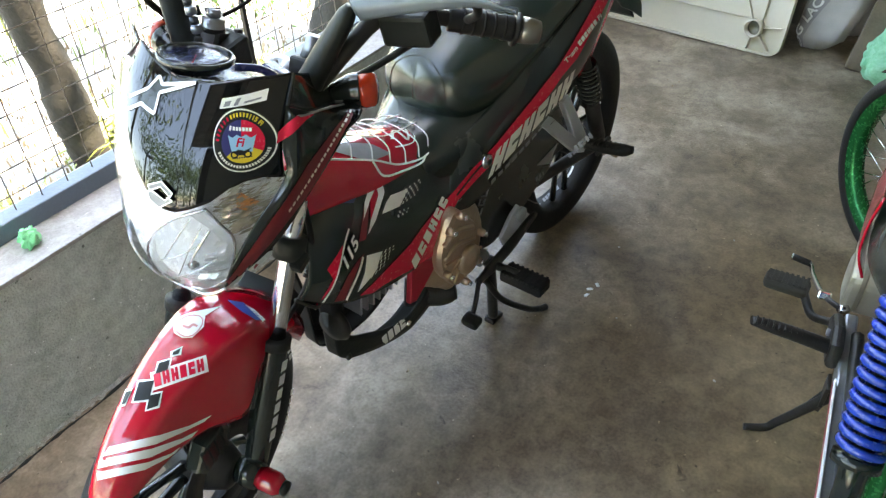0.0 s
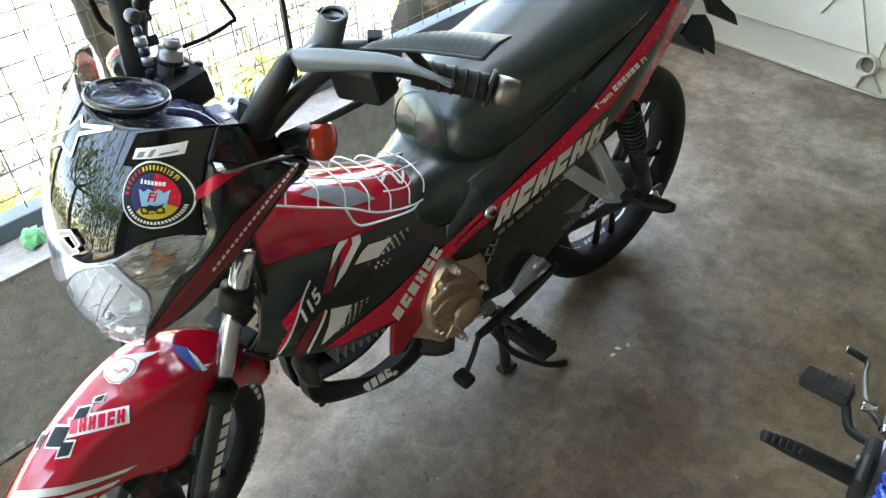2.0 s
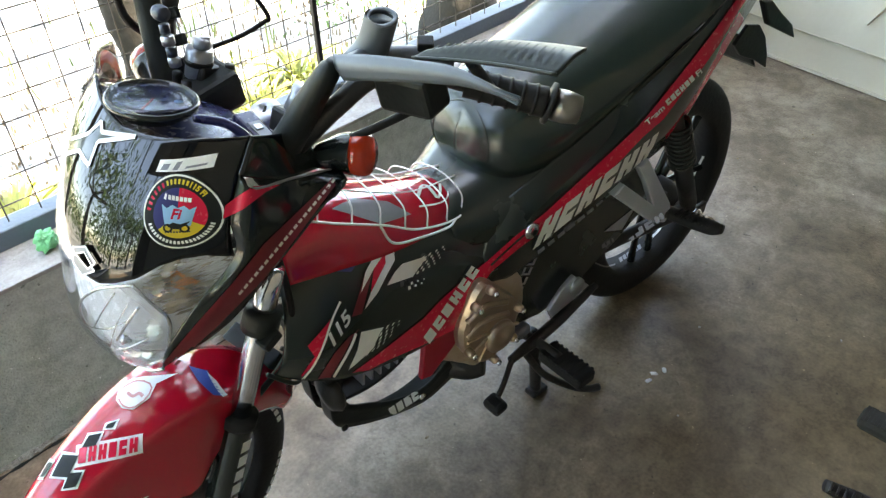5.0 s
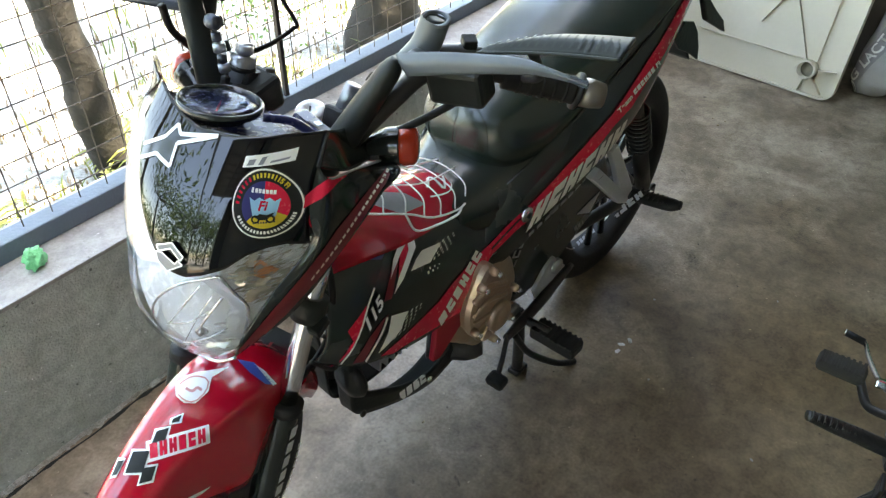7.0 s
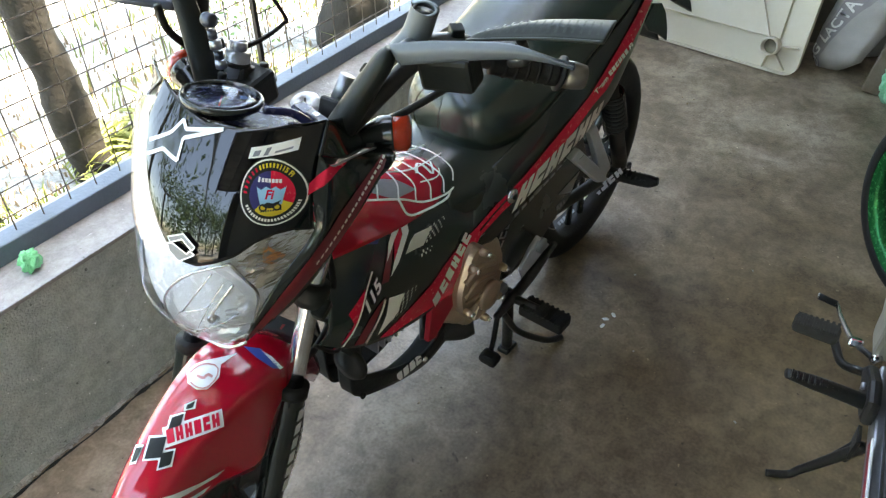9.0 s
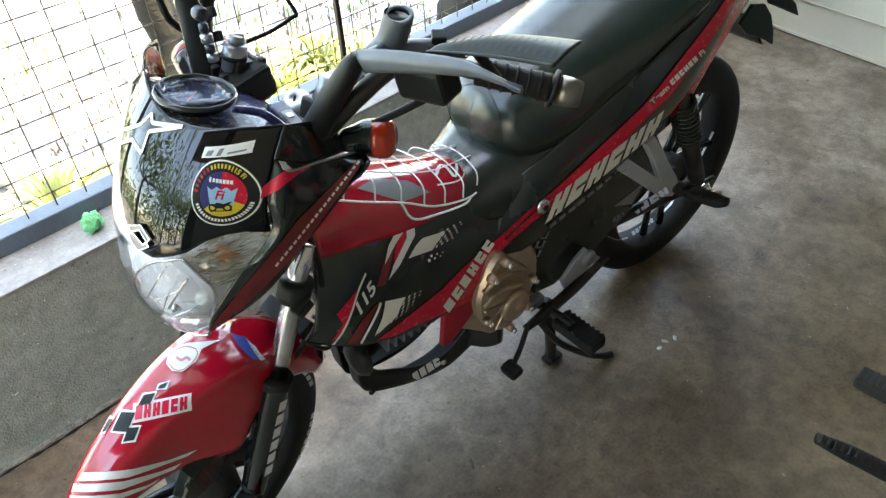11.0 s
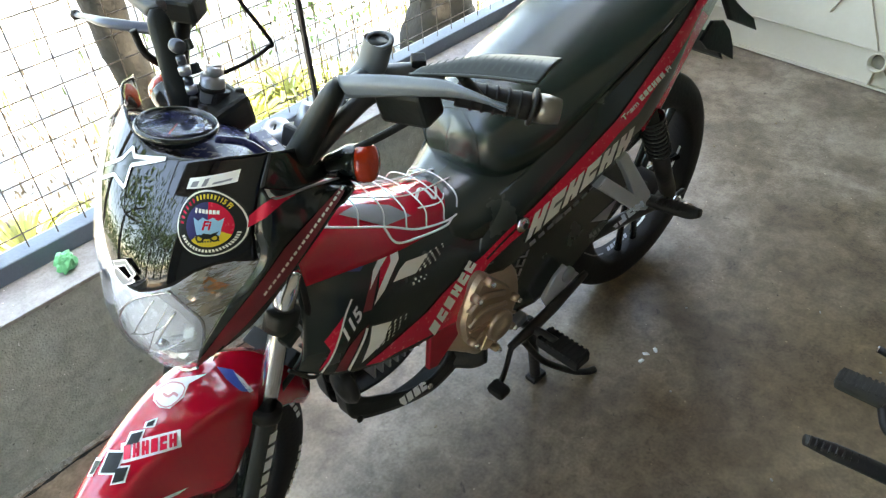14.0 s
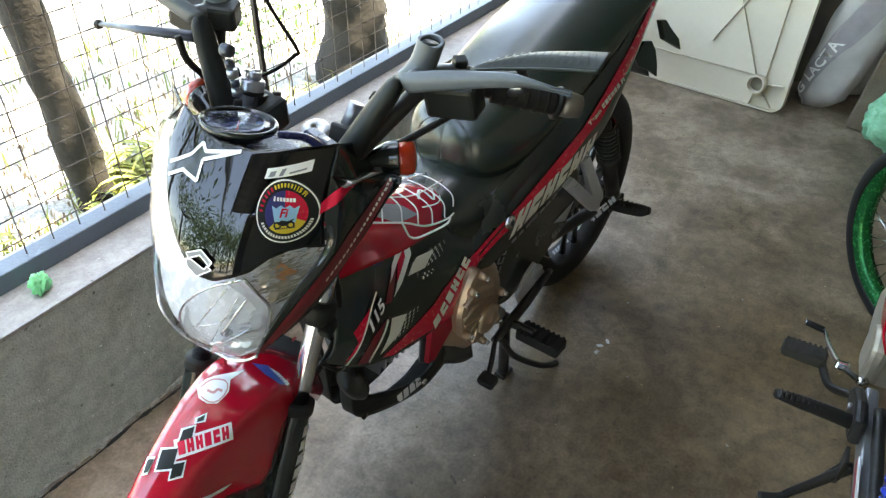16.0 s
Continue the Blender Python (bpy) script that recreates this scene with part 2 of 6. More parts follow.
    rr.inputs["To Min"].default_value, rr.inputs["To Max"].default_value = rough - 0.12, rough + 0.12
    link(broad, rr.inputs["Value"])
    link(rr.outputs[0], p.inputs["Roughness"])
    b = n.new("ShaderNodeBump")
    b.inputs["Strength"].default_value, b.inputs["Distance"].default_value = bump, 0.004
    link(fine, b.inputs["Height"])
    link(b.outputs[0], p.inputs["Normal"])
    return m


# The last tuple also dims the floor beside the second motorcycle, for weaker light.
FLOOR = concrete("worn_concrete_floor", (0.140, 0.100, 0.065), (0.312, 0.250, 0.186), (0.088, 0.061, 0.041), 0.42, 1.8, 0.3, 0.66, ((0.95, -1.42, 0.0), 0.62, (0.70, 0.605, 0.46)))
RENDERED = concrete("cement_render", (0.41, 0.440, 0.395), (0.61, 0.645, 0.59), (0.30, 0.318, 0.28), 0.85, 2.6, 0.9, 0.6)
MORTAR = concrete("ragged_mortar", (0.22, 0.21, 0.18), (0.46, 0.45, 0.40), (0.12, 0.11, 0.09), 0.9, 7.0, 1.0, 0.9)
LEDGE = concrete("cement_ledge", (0.30, 0.29, 0.275), (0.40, 0.39, 0.37), (0.22, 0.21, 0.20), 0.8, 2.4, 0.4)
EARTH = concrete("dry_earth", (0.20, 0.205, 0.18), (0.52, 0.52, 0.49), (0.045, 0.055, 0.035), 0.95, 1.6, 1.0, 0.8)


# ---- mesh helpers ----
def smooth_line(pts, n):
    """n points on a smooth curve through pts."""
    p = np.array(pts, float)
    if len(p) == 2:
        t = np.linspace(0, 1, n)[:, None]
        return p[0] * (1 - t) + p[1] * t
    q = np.vstack([2 * p[0] - p[1], p, 2 * p[-1] - p[-2]])
    out = []
    for u in np.linspace(0, len(p) - 1, n):
        i = min(int(u), len(p) - 2)
        t = u - i
        a, b, c, d = q[i:i + 4]
        out.append(0.5 * (2 * b + (c - a) * t + (2 * a - 5 * b + 4 * c - d) * t * t + (3 * b - a - 3 * c + d) * t ** 3))
    return np.array(out)


def grid_mesh(g, close_u=False, close_v=False):
    """A bmesh of quads over an array of points (rows, columns, 3)."""
    bm = bmesh.new()
    r, c = g.shape[:2]
    v = [[bm.verts.new(g[i, j]) for j in range(c)] for i in range(r)]
    for i in range(r if close_u else r - 1):
        for j in range(c if close_v else c - 1):
            k, l = (i + 1) % r, (j + 1) % c
            bm.faces.new((v[i][j], v[k][j], v[k][l], v[i][l]))
    for f in bm.faces:
        f.smooth = True
    return bm


def capped(bm):
    bmesh.ops.holes_fill(bm, edges=[e for e in bm.edges if e.is_boundary], sides=0)
    bmesh.ops.recalc_face_normals(bm, faces=bm.faces[:])
    return bm


def mirrored(half):
    """A whole section from a half one that runs from the left edge to the middle line."""
    h = [tuple(p) for p in half]
    return h + [(x, -y, z) for x, y, z in reversed(h[:-1])]


def thick(bm, t):
    bmesh.ops.recalc_face_normals(bm, faces=bm.faces[:])
    bmesh.ops.solidify(bm, geom=bm.faces[:], thickness=t)
    for f in bm.faces:
        f.smooth = True
    return bm


def tube(pts, r, n=48, sides=12, ends=True, flat=1.0):
    """A round rod along a smooth line; r may be a list of radii along it."""
    p = smooth_line(pts, n) if len(pts) > 2 else smooth_line(pts, max(2, n // 8))
    n = len(p)
    rad = np.interp(np.linspace(0, 1, n), np.linspace(0, 1, len(r)), r) if isinstance(r, (list, tuple)) else np.full(n, r)
    tan = np.gradient(p, axis=0)
    up = np.array([0.0, 0.0, 1.0]) if abs(tan[0][2]) < 0.9 * np.linalg.norm(tan[0]) else np.array([0.0, 1.0, 0.0])
    g = []
    for i in range(n):
        t = tan[i] / (np.linalg.norm(tan[i]) + 1e-9)
        up = up - t * (up @ t)
        up /= np.linalg.norm(up)
        side = np.cross(t, up)
        g.append([p[i] + rad[i] * (math.cos(a) * side + flat * math.sin(a) * up) for a in np.linspace(0, 2 * math.pi, sides, endpoint=False)])
    bm = grid_mesh(np.array(g), close_v=True)
    return capped(bm) if ends else bm


def lathe(profile, centre, axis="Y", n=48):
    """Turns a closed profile of (radius, along) round an axis through centre."""
    g = []
    for a in np.linspace(0, 2 * math.pi, n, endpoint=False):
        c, s = math.cos(a), math.sin(a)
        row = []
        for r, h in profile:
            v = {"Y": (r * c, h, r * s), "X": (h, r * c, r * s), "Z": (r * c, r * s, h)}[axis]
            row.append(np.array(centre) + np.array(v))
        g.append(row)
    bm = grid_mesh(np.array(g), close_u=True, close_v=True)
    bmesh.ops.recalc_face_normals(bm, faces=bm.faces[:])
    return bm


def block(size, at=(0, 0, 0), turn=(0, 0, 0), bevel=0.004, segments=2):
    bm = bmesh.new()
    bmesh.ops.create_cube(bm, size=1.0, matrix=Matrix.Diagonal((*size, 1)))
    if bevel:
        bmesh.ops.bevel(bm, geom=bm.edges[:], offset=bevel, segments=segments, profile=0.5, affect="EDGES")
    bm.transform(pose(*at, *turn))
    return bm


def plate(outline, y0, y1, bevel=0.003, smooth_n=0):
    """A plate cut along an outline in x and z, between two depths in y, with eased edges."""
    pts = outline
    if smooth_n:
        closed = list(outline) + [outline[0]]
        pts = [tuple(q) for q in smooth_line([(x, 0, z) for x, z in closed], smooth_n)[:-1][:, [0, 2]]]
    bm = bmesh.new()
    f = bm.faces.new([bm.verts.new((x, y0, z)) for x, z in pts])
    ext = bmesh.ops.extrude_face_region(bm, geom=[f])
    bmesh.ops.translate(bm, verts=[v for v in ext["geom"] if isinstance(v, bmesh.types.BMVert)], vec=(0, y1 - y0, 0))
    bmesh.ops.recalc_face_normals(bm, faces=bm.faces[:])
    if bevel:
        rim = [e for e in bm.edges if len(e.link_faces) == 2 and e.calc_face_angle(0) > 0.9 and any(len(q.verts) > 4 or abs(q.normal.y) > 0.9 for q in e.link_faces)]
        bmesh.ops.bevel(bm, geom=rim, offset=bevel, segments=2, profile=0.5, affect="EDGES")
    return bm


def join(*parts):
    out = bmesh.new()
    for b in parts:
        me = bpy.data.meshes.new("joined")
        b.to_mesh(me)
        out.from_mesh(me)
        bpy.data.meshes.remove(me)
        b.free()
    return out


def part(name, bm, mat, parent=None, label="", turn=None):
    """Links a bmesh as one mesh object, under a thing or a part."""
    if turn is not None:
        bm.transform(turn)
    me = bpy.data.meshes.new(name)
    bm.to_mesh(me)
    bm.free()
    me.materials.append(mat)
    ob = new(name, me)
    ob.parent = parent
    if label:
        ob["label"] = label
    return ob


def thing(name, m, label, category, group=""):
    ob = new(name)
    ob.empty_display_size = 0.1
    ob.matrix_world = m
    return tagged(ob, label, category, group)


def onto(polys, where, cuts=2, tear=0.0):
    """Flat outlines in two coordinates, cut fine and laid on a surface by the function where(a, b); faces stretched past tear are left out."""
    bm = bmesh.new()
    for p in polys:
        bm.faces.new([bm.verts.new((a, b, 0)) for a, b in p])
    bmesh.ops.remove_doubles(bm, verts=bm.verts[:], dist=1e-6)
    bmesh.ops.triangulate(bm, faces=bm.faces[:])
    for _ in range(cuts):
        bmesh.ops.subdivide_edges(bm, edges=bm.edges[:], cuts=1, use_grid_fill=True)
        bmesh.ops.triangulate(bm, faces=bm.faces[:])
    for v in bm.verts:
        v.co = where(v.co.x, v.co.y)
    if tear:
        bmesh.ops.delete(bm, geom=[f for f in bm.faces if max(e.calc_length() for e in f.edges) > tear], context="FACES")
    for f in bm.faces:
        f.smooth = True
    return bm


def disc(cx, cy, r, n=40, squash=1.0):
    return [(cx + r * math.cos(a), cy + squash * r * math.sin(a)) for a in np.linspace(0, 2 * math.pi, n, endpoint=False)]


def ring_polys(cx, cy, r0, r1, a0=0, a1=360, n=40):
    t = np.radians(np.linspace(a0, a1, n))
    return [[(cx + r0 * math.cos(t[i]), cy + r0 * math.sin(t[i])), (cx + r1 * math.cos(t[i]), cy + r1 * math.sin(t[i])),
             (cx + r1 * math.cos(t[i + 1]), cy + r1 * math.sin(t[i + 1])), (cx + r0 * math.cos(t[i + 1]), cy + r0 * math.sin(t[i + 1]))] for i in range(n - 1)]


def lettering(text, size, where, spread=1.0, bold=0.0):
    """Built-in letters as a mesh, laid out by where(a, b); a runs along the line from 0, b upwards."""
    cu = bpy.data.curves.new("letters", "FONT")
    cu.body, cu.size, cu.space_character, cu.offset = text, size, spread, bold
    ob = bpy.data.objects.new("letters", cu)
    scene.collection.objects.link(ob)
    dg = bpy.context.evaluated_depsgraph_get()
    dg.update()
    me = bpy.data.meshes.new_from_object(ob.evaluated_get(dg))
    bm = bmesh.new()
    bm.from_mesh(me)
    bpy.data.meshes.remove(me)
    bpy.data.objects.remove(ob)
    bpy.data.curves.remove(cu)
    bmesh.ops.triangulate(bm, faces=bm.faces[:])
    for v in bm.verts:
        v.co = where(v.co.x, v.co.y)
    return bm


# ---- the place ----
# The low wall runs along the x of WALL; its y points out of the garage.
WALL = Matrix.Translation((-0.742, 1.37, 0)) @ pose(0, 0, 0, 0, 0, 58.5)


def structure(name, bm, mat, label, m=WALL):
    ob = part(name, bm, mat)
    ob.matrix_world = m
    return tagged(ob, label, name.rstrip("_0123456789").replace("_", " "), kind="structure")


def slab(x0, x1, y0, y1, z0, z1, bevel=0.0):
    return block((x1 - x0, y1 - y0, z1 - z0), ((x0 + x1) / 2, (y0 + y1) / 2, (z0 + z1) / 2), bevel=bevel)


def uneven(x0, x1, y0, y1, z, nx, ny, amp, scale):
    g = [[(x, y, z + amp * noise.noise(Vector((x * scale, y * scale, 3.1)))) for y in np.linspace(y0, y1, ny)] for x in np.linspace(x0, x1, nx)]
    return grid_mesh(np.array(g))


structure("floor", slab(-4.4, 2.9, -4.4, 0.0, -0.12, 0.0), FLOOR, "worn brown-grey concrete garage floor with stains")
ground = structure("ground", uneven(-60, 60, -60, 60, -0.06, 60, 60, 0.0, 1.0), EARTH, "pale dry earth outside the garage")
structure("wall_west", slab(-4.4, 2.9, 0.006, 0.24, -0.1, 0.392), RENDERED, "low cement-rendered wall under the fence")
structure("window_sill", slab(-4.4, 2.9, 0.003, 0.24, 0.392, 0.402, 0.002), LEDGE, "rough grey cement ledge on the low wall")
structure("wall_north", slab(2.9, 3.05, -2.2, 0.24, -0.1, 2.6), CLEAN_WALL, "plain rendered back wall of the garage")
# Added out of view to hold back daylight from the front right.
structure("wall_south", slab(-2.75, -2.6, -2.2, -1.6, -0.1, 2.6), CLEAN_WALL, "unseen short wall added to block light from the front right")
# Unseen wall, placed near so that less light reaches the floor's right.
structure("wall_east", slab(-4.4, 3.05, -2.35, -2.2, -0.1, 2.6), CLEAN_WALL, "unseen dark side wall set close to cut light on the right")

# A band of rough mortar and broken edge where the wall meets the floor.
rnd = random.Random(4)
seam = []
for i in range(420):
    x = -2.0 + i * 0.008
    lump = 0.5 + noise.noise(Vector((x * 7, 2.0, 0)))
    seam.append([(x, 0.002 - (0.012 * lump + 0.006) * rnd.random() ** 1.5, 0.001), (x, 0.003 - 0.006 * rnd.random(), 0.002 + 0.006 * lump * rnd.random()), (x, 0.009, 0.005 + 0.012 * lump * rnd.random())])
structure("baseboard", grid_mesh(np.array(seam)), MORTAR, "ragged mortar seam along the foot of the wall")

crack = []
for i in range(170):
    x = -2.0 + i * 0.02
    w = 0.0018 + 0.006 * rnd.random() ** 2
    c = -0.011 + 0.005 * noise.noise(Vector((x * 9, 0, 0)))
    crack.append([(x, c - w, 0.0016), (x, c, 0.0022), (x, c + w, 0.0016)])
structure("trim", grid_mesh(np.array(crack)), BLACK, "dark crack between floor and wall")

# Roof of corrugated sheet on steel purlins.
xs = np.linspace(-2.6, 3.1, 165)
roof = grid_mesh(np.array([[(x, y, 2.62 + 0.012 * math.sin(x * 2 * math.pi / 0.076 * 0.5) + 0.06 * (0.6 - y) / 5) for y in (-0.25, -2.9)] for x in xs]))
structure("ceiling", thick(roof, 0.004), ROOF, "galvanised corrugated roof sheet")
for i, y in enumerate((-0.3, -1.0, -1.75, -2.5)):
    structure(f"purlin_{i + 1}", slab(-2.6, 3.1, y - 0.03, y + 0.03, 2.48, 2.58), STEEL_DARK, "dark steel roof purlin")

# Rail on the ledge, with the welded mesh above it.
fence = thing("fence", WALL, "welded wire mesh fence on a blue-grey steel rail", "fence")
part("bottom_rail", block((6.5, 0.05, 0.042), (-0.35, 0.142, 0.423), bevel=0.003), RAIL, fence, "blue-grey painted steel rail")
part("top_rail", block((6.5, 0.05, 0.055), (-0.35, 0.142, 2.35), bevel=0.003), RAIL, fence, "blue-grey painted steel rail")
rnd = random.Random(7)


def wire_between(a, b, r=0.0015, bow=0.002):
    mid = [(a[i] + b[i]) / 2 + rnd.uniform(-bow, bow) for i in range(3)]
    return tube([a, mid, b], r, n=9, sides=5, ends=False)


for i in range(51):
    x = -0.92 + i * 0.0635
    part("upright_wire", wire_between((x + rnd.uniform(-.002, .002), 0.142, 0.43), (x + rnd.uniform(-.005, .005), 0.142, 2.33)), WIRE, fence)
for i in range(37):
    z = 0.48 + i * 0.0505
    part("cross_wire", wire_between((-1.2, 0.1445, z + rnd.uniform(-.002, .002)), (2.88, 0.1445, z + rnd.uniform(-.003, .003)), bow=0.004), WIRE, fence)
part("post", block((0.012, 0.012, 1.92), (0.745, 0.128, 1.39), bevel=0.001), STEEL_DARK, fence, "thin dark steel upright")


def far_leaf_cloud(count, spots, size, seed):
    """Many small bent leaf blades scattered in clumps."""
    r = random.Random(seed)
    vs, fs = [], []
    for _ in range(count):
        c, rad = spots[r.randrange(len(spots))]
        p = Vector(c) + Vector((r.gauss(0, 1), r.gauss(0, 1), r.gauss(0, .8))) * rad * 0.5
        m = pose(*p, r.uniform(0, 360), r.uniform(0, 360), r.uniform(0, 360))
        s = size * r.uniform(0.6, 1.3)
        k = len(vs)
        vs += [m @ Vector(v) for v in ((-s, 0, 0), (0, -s * .38, s * .12), (s, 0, 0), (0, s * .38, s * .12))]
        fs.append((k, k + 1, k + 2, k + 3))
    me = bpy.data.meshes.new("leaves")
    me.from_pydata(vs, [], fs)
    bm = bmesh.new()
    bm.from_mesh(me)
    bpy.data.meshes.remove(me)
    return bm


def knobbly(bm, amp, scale, seed):
    for v in bm.verts:
        v.co += Vector((noise.noise(v.co * scale + Vector((seed, 0, 0))), noise.noise(v.co * scale + Vector((0, seed, 0))), 0)) * amp
    return bm


def tree(at, base, r, lean, height, seed, label):
    t = thing("tree", WALL @ pose(*at), label, "tree")
    rr = random.Random(seed)
    top = (lean[0] * height, lean[1] * height, height)
    trunk = tube([(0, 0, -0.15), (lean[0] * .3, lean[1] * .3, 0.3), (lean[0] * 1.4, lean[1] * 1.2, 1.4), top], [r * base, r * 1.05, r * 0.95, r * 0.85, r * .6], n=70, sides=24)
    part("trunk", knobbly(knobbly(trunk, r * 0.3, 7, seed), r * 0.10, 30, seed), BARK, t)
    spots = []
    for i in range(6):
        a = i * 1.05 + rr.uniform(-.3, .3)
        end = (top[0] + 1.5 * math.cos(a), top[1] + 1.5 * math.sin(a), height + rr.uniform(0.3, 1.3))
        part("limb", tube([top, ((top[0] + end[0]) / 2, (top[1] + end[1]) / 2, height + .25), end], [r * .5, r * .12], n=20, sides=8), BARK, t)
        spots += [(end, 0.9), (((top[0] + end[0]) / 2, (top[1] + end[1]) / 2, height + .6), 0.8)]
    part("crown", far_leaf_cloud(1100, spots, 0.10, seed), LEAF, t, "loose green crown of small leaves")
    return t


tree((0.675, 0.95, -0.06), 1.08, 0.062, (-0.07, 0.02), 3.2, 3, "slim rough-barked tree close behind the wire fence")
tree((2.02, 0.86, -0.06), 1.7, 0.14, (0.03, 0.05), 3.4, 5, "thick grey tree trunk close behind the wire fence")
tree((-1.9, 2.6, -0.06), 1.3, 0.12, (0.02, 0.05), 3.4, 8, "leafy tree farther out in the yard")
for i, (x, y, hgt) in enumerate(((-6.0, 0.6, 2.6), (-6.8, -1.9, 2.2), (-6.2, -4.2, 2.8), (-8.5, 2.6, 3.0), (-4.8, 3.2, 2.6), (-9.0, -0.6, 3.2), (3.2, 4.2, 3.0), (0.6, 4.6, 3.2))):
    tree((x, y, -0.06), 1.35, 0.11, (0.03, 0.02), hgt, 30 + i, "leafy tree standing in the yard")


def stone(at, size, seed):
    bm = bmesh.new()
    bmesh.ops.create_icosphere(bm, subdivisions=3, radius=1.0)
    for v in bm.verts:
        v.co *= 1 + 0.35 * noise.noise(v.co * 1.3 + Vector((seed * 7.1, 0, 0))) + 0.10 * noise.noise(v.co * 4 + Vector((seed, 3, 0)))
        v.co = Vector((v.co.x * size[0], v.co.y * size[1], v.co.z * size[2]))
    for f in bm.faces:
        f.smooth = True
    ob = part("stone", bm, STONE)
    ob.matrix_world = WALL @ pose(*at, 0, 0, seed * 47)
    return tagged(ob, "pale weathered stone lying on the dry earth", "stone", "stones behind the fence")


for i, (x, y, s) in enumerate(((0.98, 0.42, .06), (1.28, 0.40, .08), (1.55, 0.38, .07), (0.72, 0.48, .07), (0.50, 0.45, .05), (0.42, 0.62, .10), (0.25, 0.75, .07), (1.45, 0.55, .13), (1.7, 0.45, .09), (1.62, 0.72, .11), (0.95, 0.62, .09), (1.15, 0.5, .06), (2.5, 0.6, .12), (0.1, 1.2, .08))):
    stone((x, y, -0.06 + s * 0.35), (s * 1.2, s, s * 0.7), i + 1)


def tufts(name, spots, blades, height, mat, label, seed):
    r = random.Random(seed)
    vs, fs = [], []
    for cx, cy, rad in spots:
        for _ in range(blades):
            x, y = cx + r.gauss(0, rad * .5), cy + r.gauss(0, rad * .5)
            a, h, w, bend = r.uniform(0, 6.28), height * r.uniform(.4, 1.1), 0.004, r.uniform(.2, .8)
            d = Vector((math.cos(a), math.sin(a), 0))
            s = Vector((-d.y, d.x, 0)) * w
            b = Vector((x, y, -0.06))
            m, t = b + d * h * bend * .35 + Vector((0, 0, h * .7)), b + d * h * bend + Vector((0, 0, h * .85))
            k = len(vs)
            vs += [b - s, b + s, m + s * .8, m - s * .8, t]
            fs += [(k, k + 1, k + 2, k + 3), (k + 3, k + 2, k + 4)]
    me = bpy.data.meshes.new(name)
    me.from_pydata(vs, [], fs)
    me.materials.append(mat)
    ob = new(name, me)
    ob.matrix_world = WALL
    return tagged(ob, label, name.replace("_", " "), kind="stuff")


def strap_plant(at, count, length, seed, label):
    """A clump of arching strap leaves, each with a fold along its middle."""
    r = random.Random(seed)
    t = thing("garden_plant", WALL @ pose(*at), label, "plant", "plants behind the fence")
    vs, fs = [], []
    for _ in range(count):
        a, l, w = r.uniform(0, 6.28), length * r.uniform(.55, 1.1), r.uniform(.007, .012)
        d, rise = Vector((math.cos(a), math.sin(a), 0)), r.uniform(.5, 1.3)
        side = Vector((-d.y, d.x, 0))
        k = len(vs)
        for i in range(6):
            q = i / 5
            p = d * (.015 + l * .75 * q) + Vector((0, 0, l * (rise * q - 1.05 * rise * q * q * .75)))
            wide = w * (1 - q ** 3) * (.6 + q * .8)
            vs += [p - side * wide, p - Vector((0, 0, wide * .4)), p + side * wide]
        for i in range(5):
            o = k + i * 3
            fs += [(o, o + 1, o + 4, o + 3), (o + 1, o + 2, o + 5, o + 4)]
    me = bpy.data.meshes.new("leaves")
    me.from_pydata(vs, [], fs)
    bm = bmesh.new()
    bm.from_mesh(me)
    bpy.data.meshes.remove(me)
    part("leaves", bm, STRAP_LEAF, t)


for i, (x, y, l) in enumerate(((0.86, 0.82, .30), (1.02, 0.95, .34), (0.76, 0.98, .28), (0.60, 0.74, .22), (0.10, 0.86, .30), (1.28, 1.05, .30))):
    strap_plant((x, y, -0.06), 70, l, 60 + i, "yellow-green strap-leaved plant on dry earth")
shrub = part("hedge", far_leaf_cloud(1100, [((1.85, 1.45, .06), .35), ((2.15, 1.6, .10), .4), ((2.5, 1.7, .12), .4)], .018, 24), SHRUB_LEAF)
shrub.matrix_world = WALL
tagged(shrub, "bright green low shrubs on the ground behind the fence", "hedge", kind="stuff")
tufts("grass", [(0.80, 0.70, .16), (0.85, 0.95, .2), (1.25, 0.8, .3), (1.5, 0.9, .25), (1.1, 1.2, .4), (0.35, 0.8, .16), (1.75, 0.7, .2), (2.3, 1.2, .4), (0.3, 2.2, .5), (1.3, 2.0, .5)], 75, 0.13, GRASS, "patchy yellow-green grass on dry earth", 11)
tufts("leaf_litter", [(0.9, 1.2, .9), (1.6, 1.4, .9), (0.2, 1.4, .8), (2.4, 1.2, .8), (0.5, .7, .5), (1.3, .6, .5), (-.3, 1.0, .8)], 520, 0.04, LITTER, "scattered dry leaves on the ground", 12)
hedge = part("hedge", far_leaf_cloud(5200, [((x, 6.0 + (i % 3) * .5, 0.3 + (i * 7 % 5) * .28), 1.0) for i, x in enumerate(np.linspace(-9, 12, 30))], 0.14, 21), LEAF)
hedge.matrix_world = WALL
tagged(hedge, "green bushes at the far side of the yard", "hedge", kind="stuff")
bushes = part("hedge", far_leaf_cloud(5200, [((-7.4 - (i % 3) * .5, y, 0.9 + (i * 7 % 5) * .55), 1.2) for i, y in enumerate(np.linspace(-6, 4.5, 22))], 0.15, 22), LEAF)
bushes.matrix_world = WALL
tagged(bushes, "dense green bushes along the front of the yard", "hedge", kind="stuff")


from mathutils.bvhtree import BVHTree

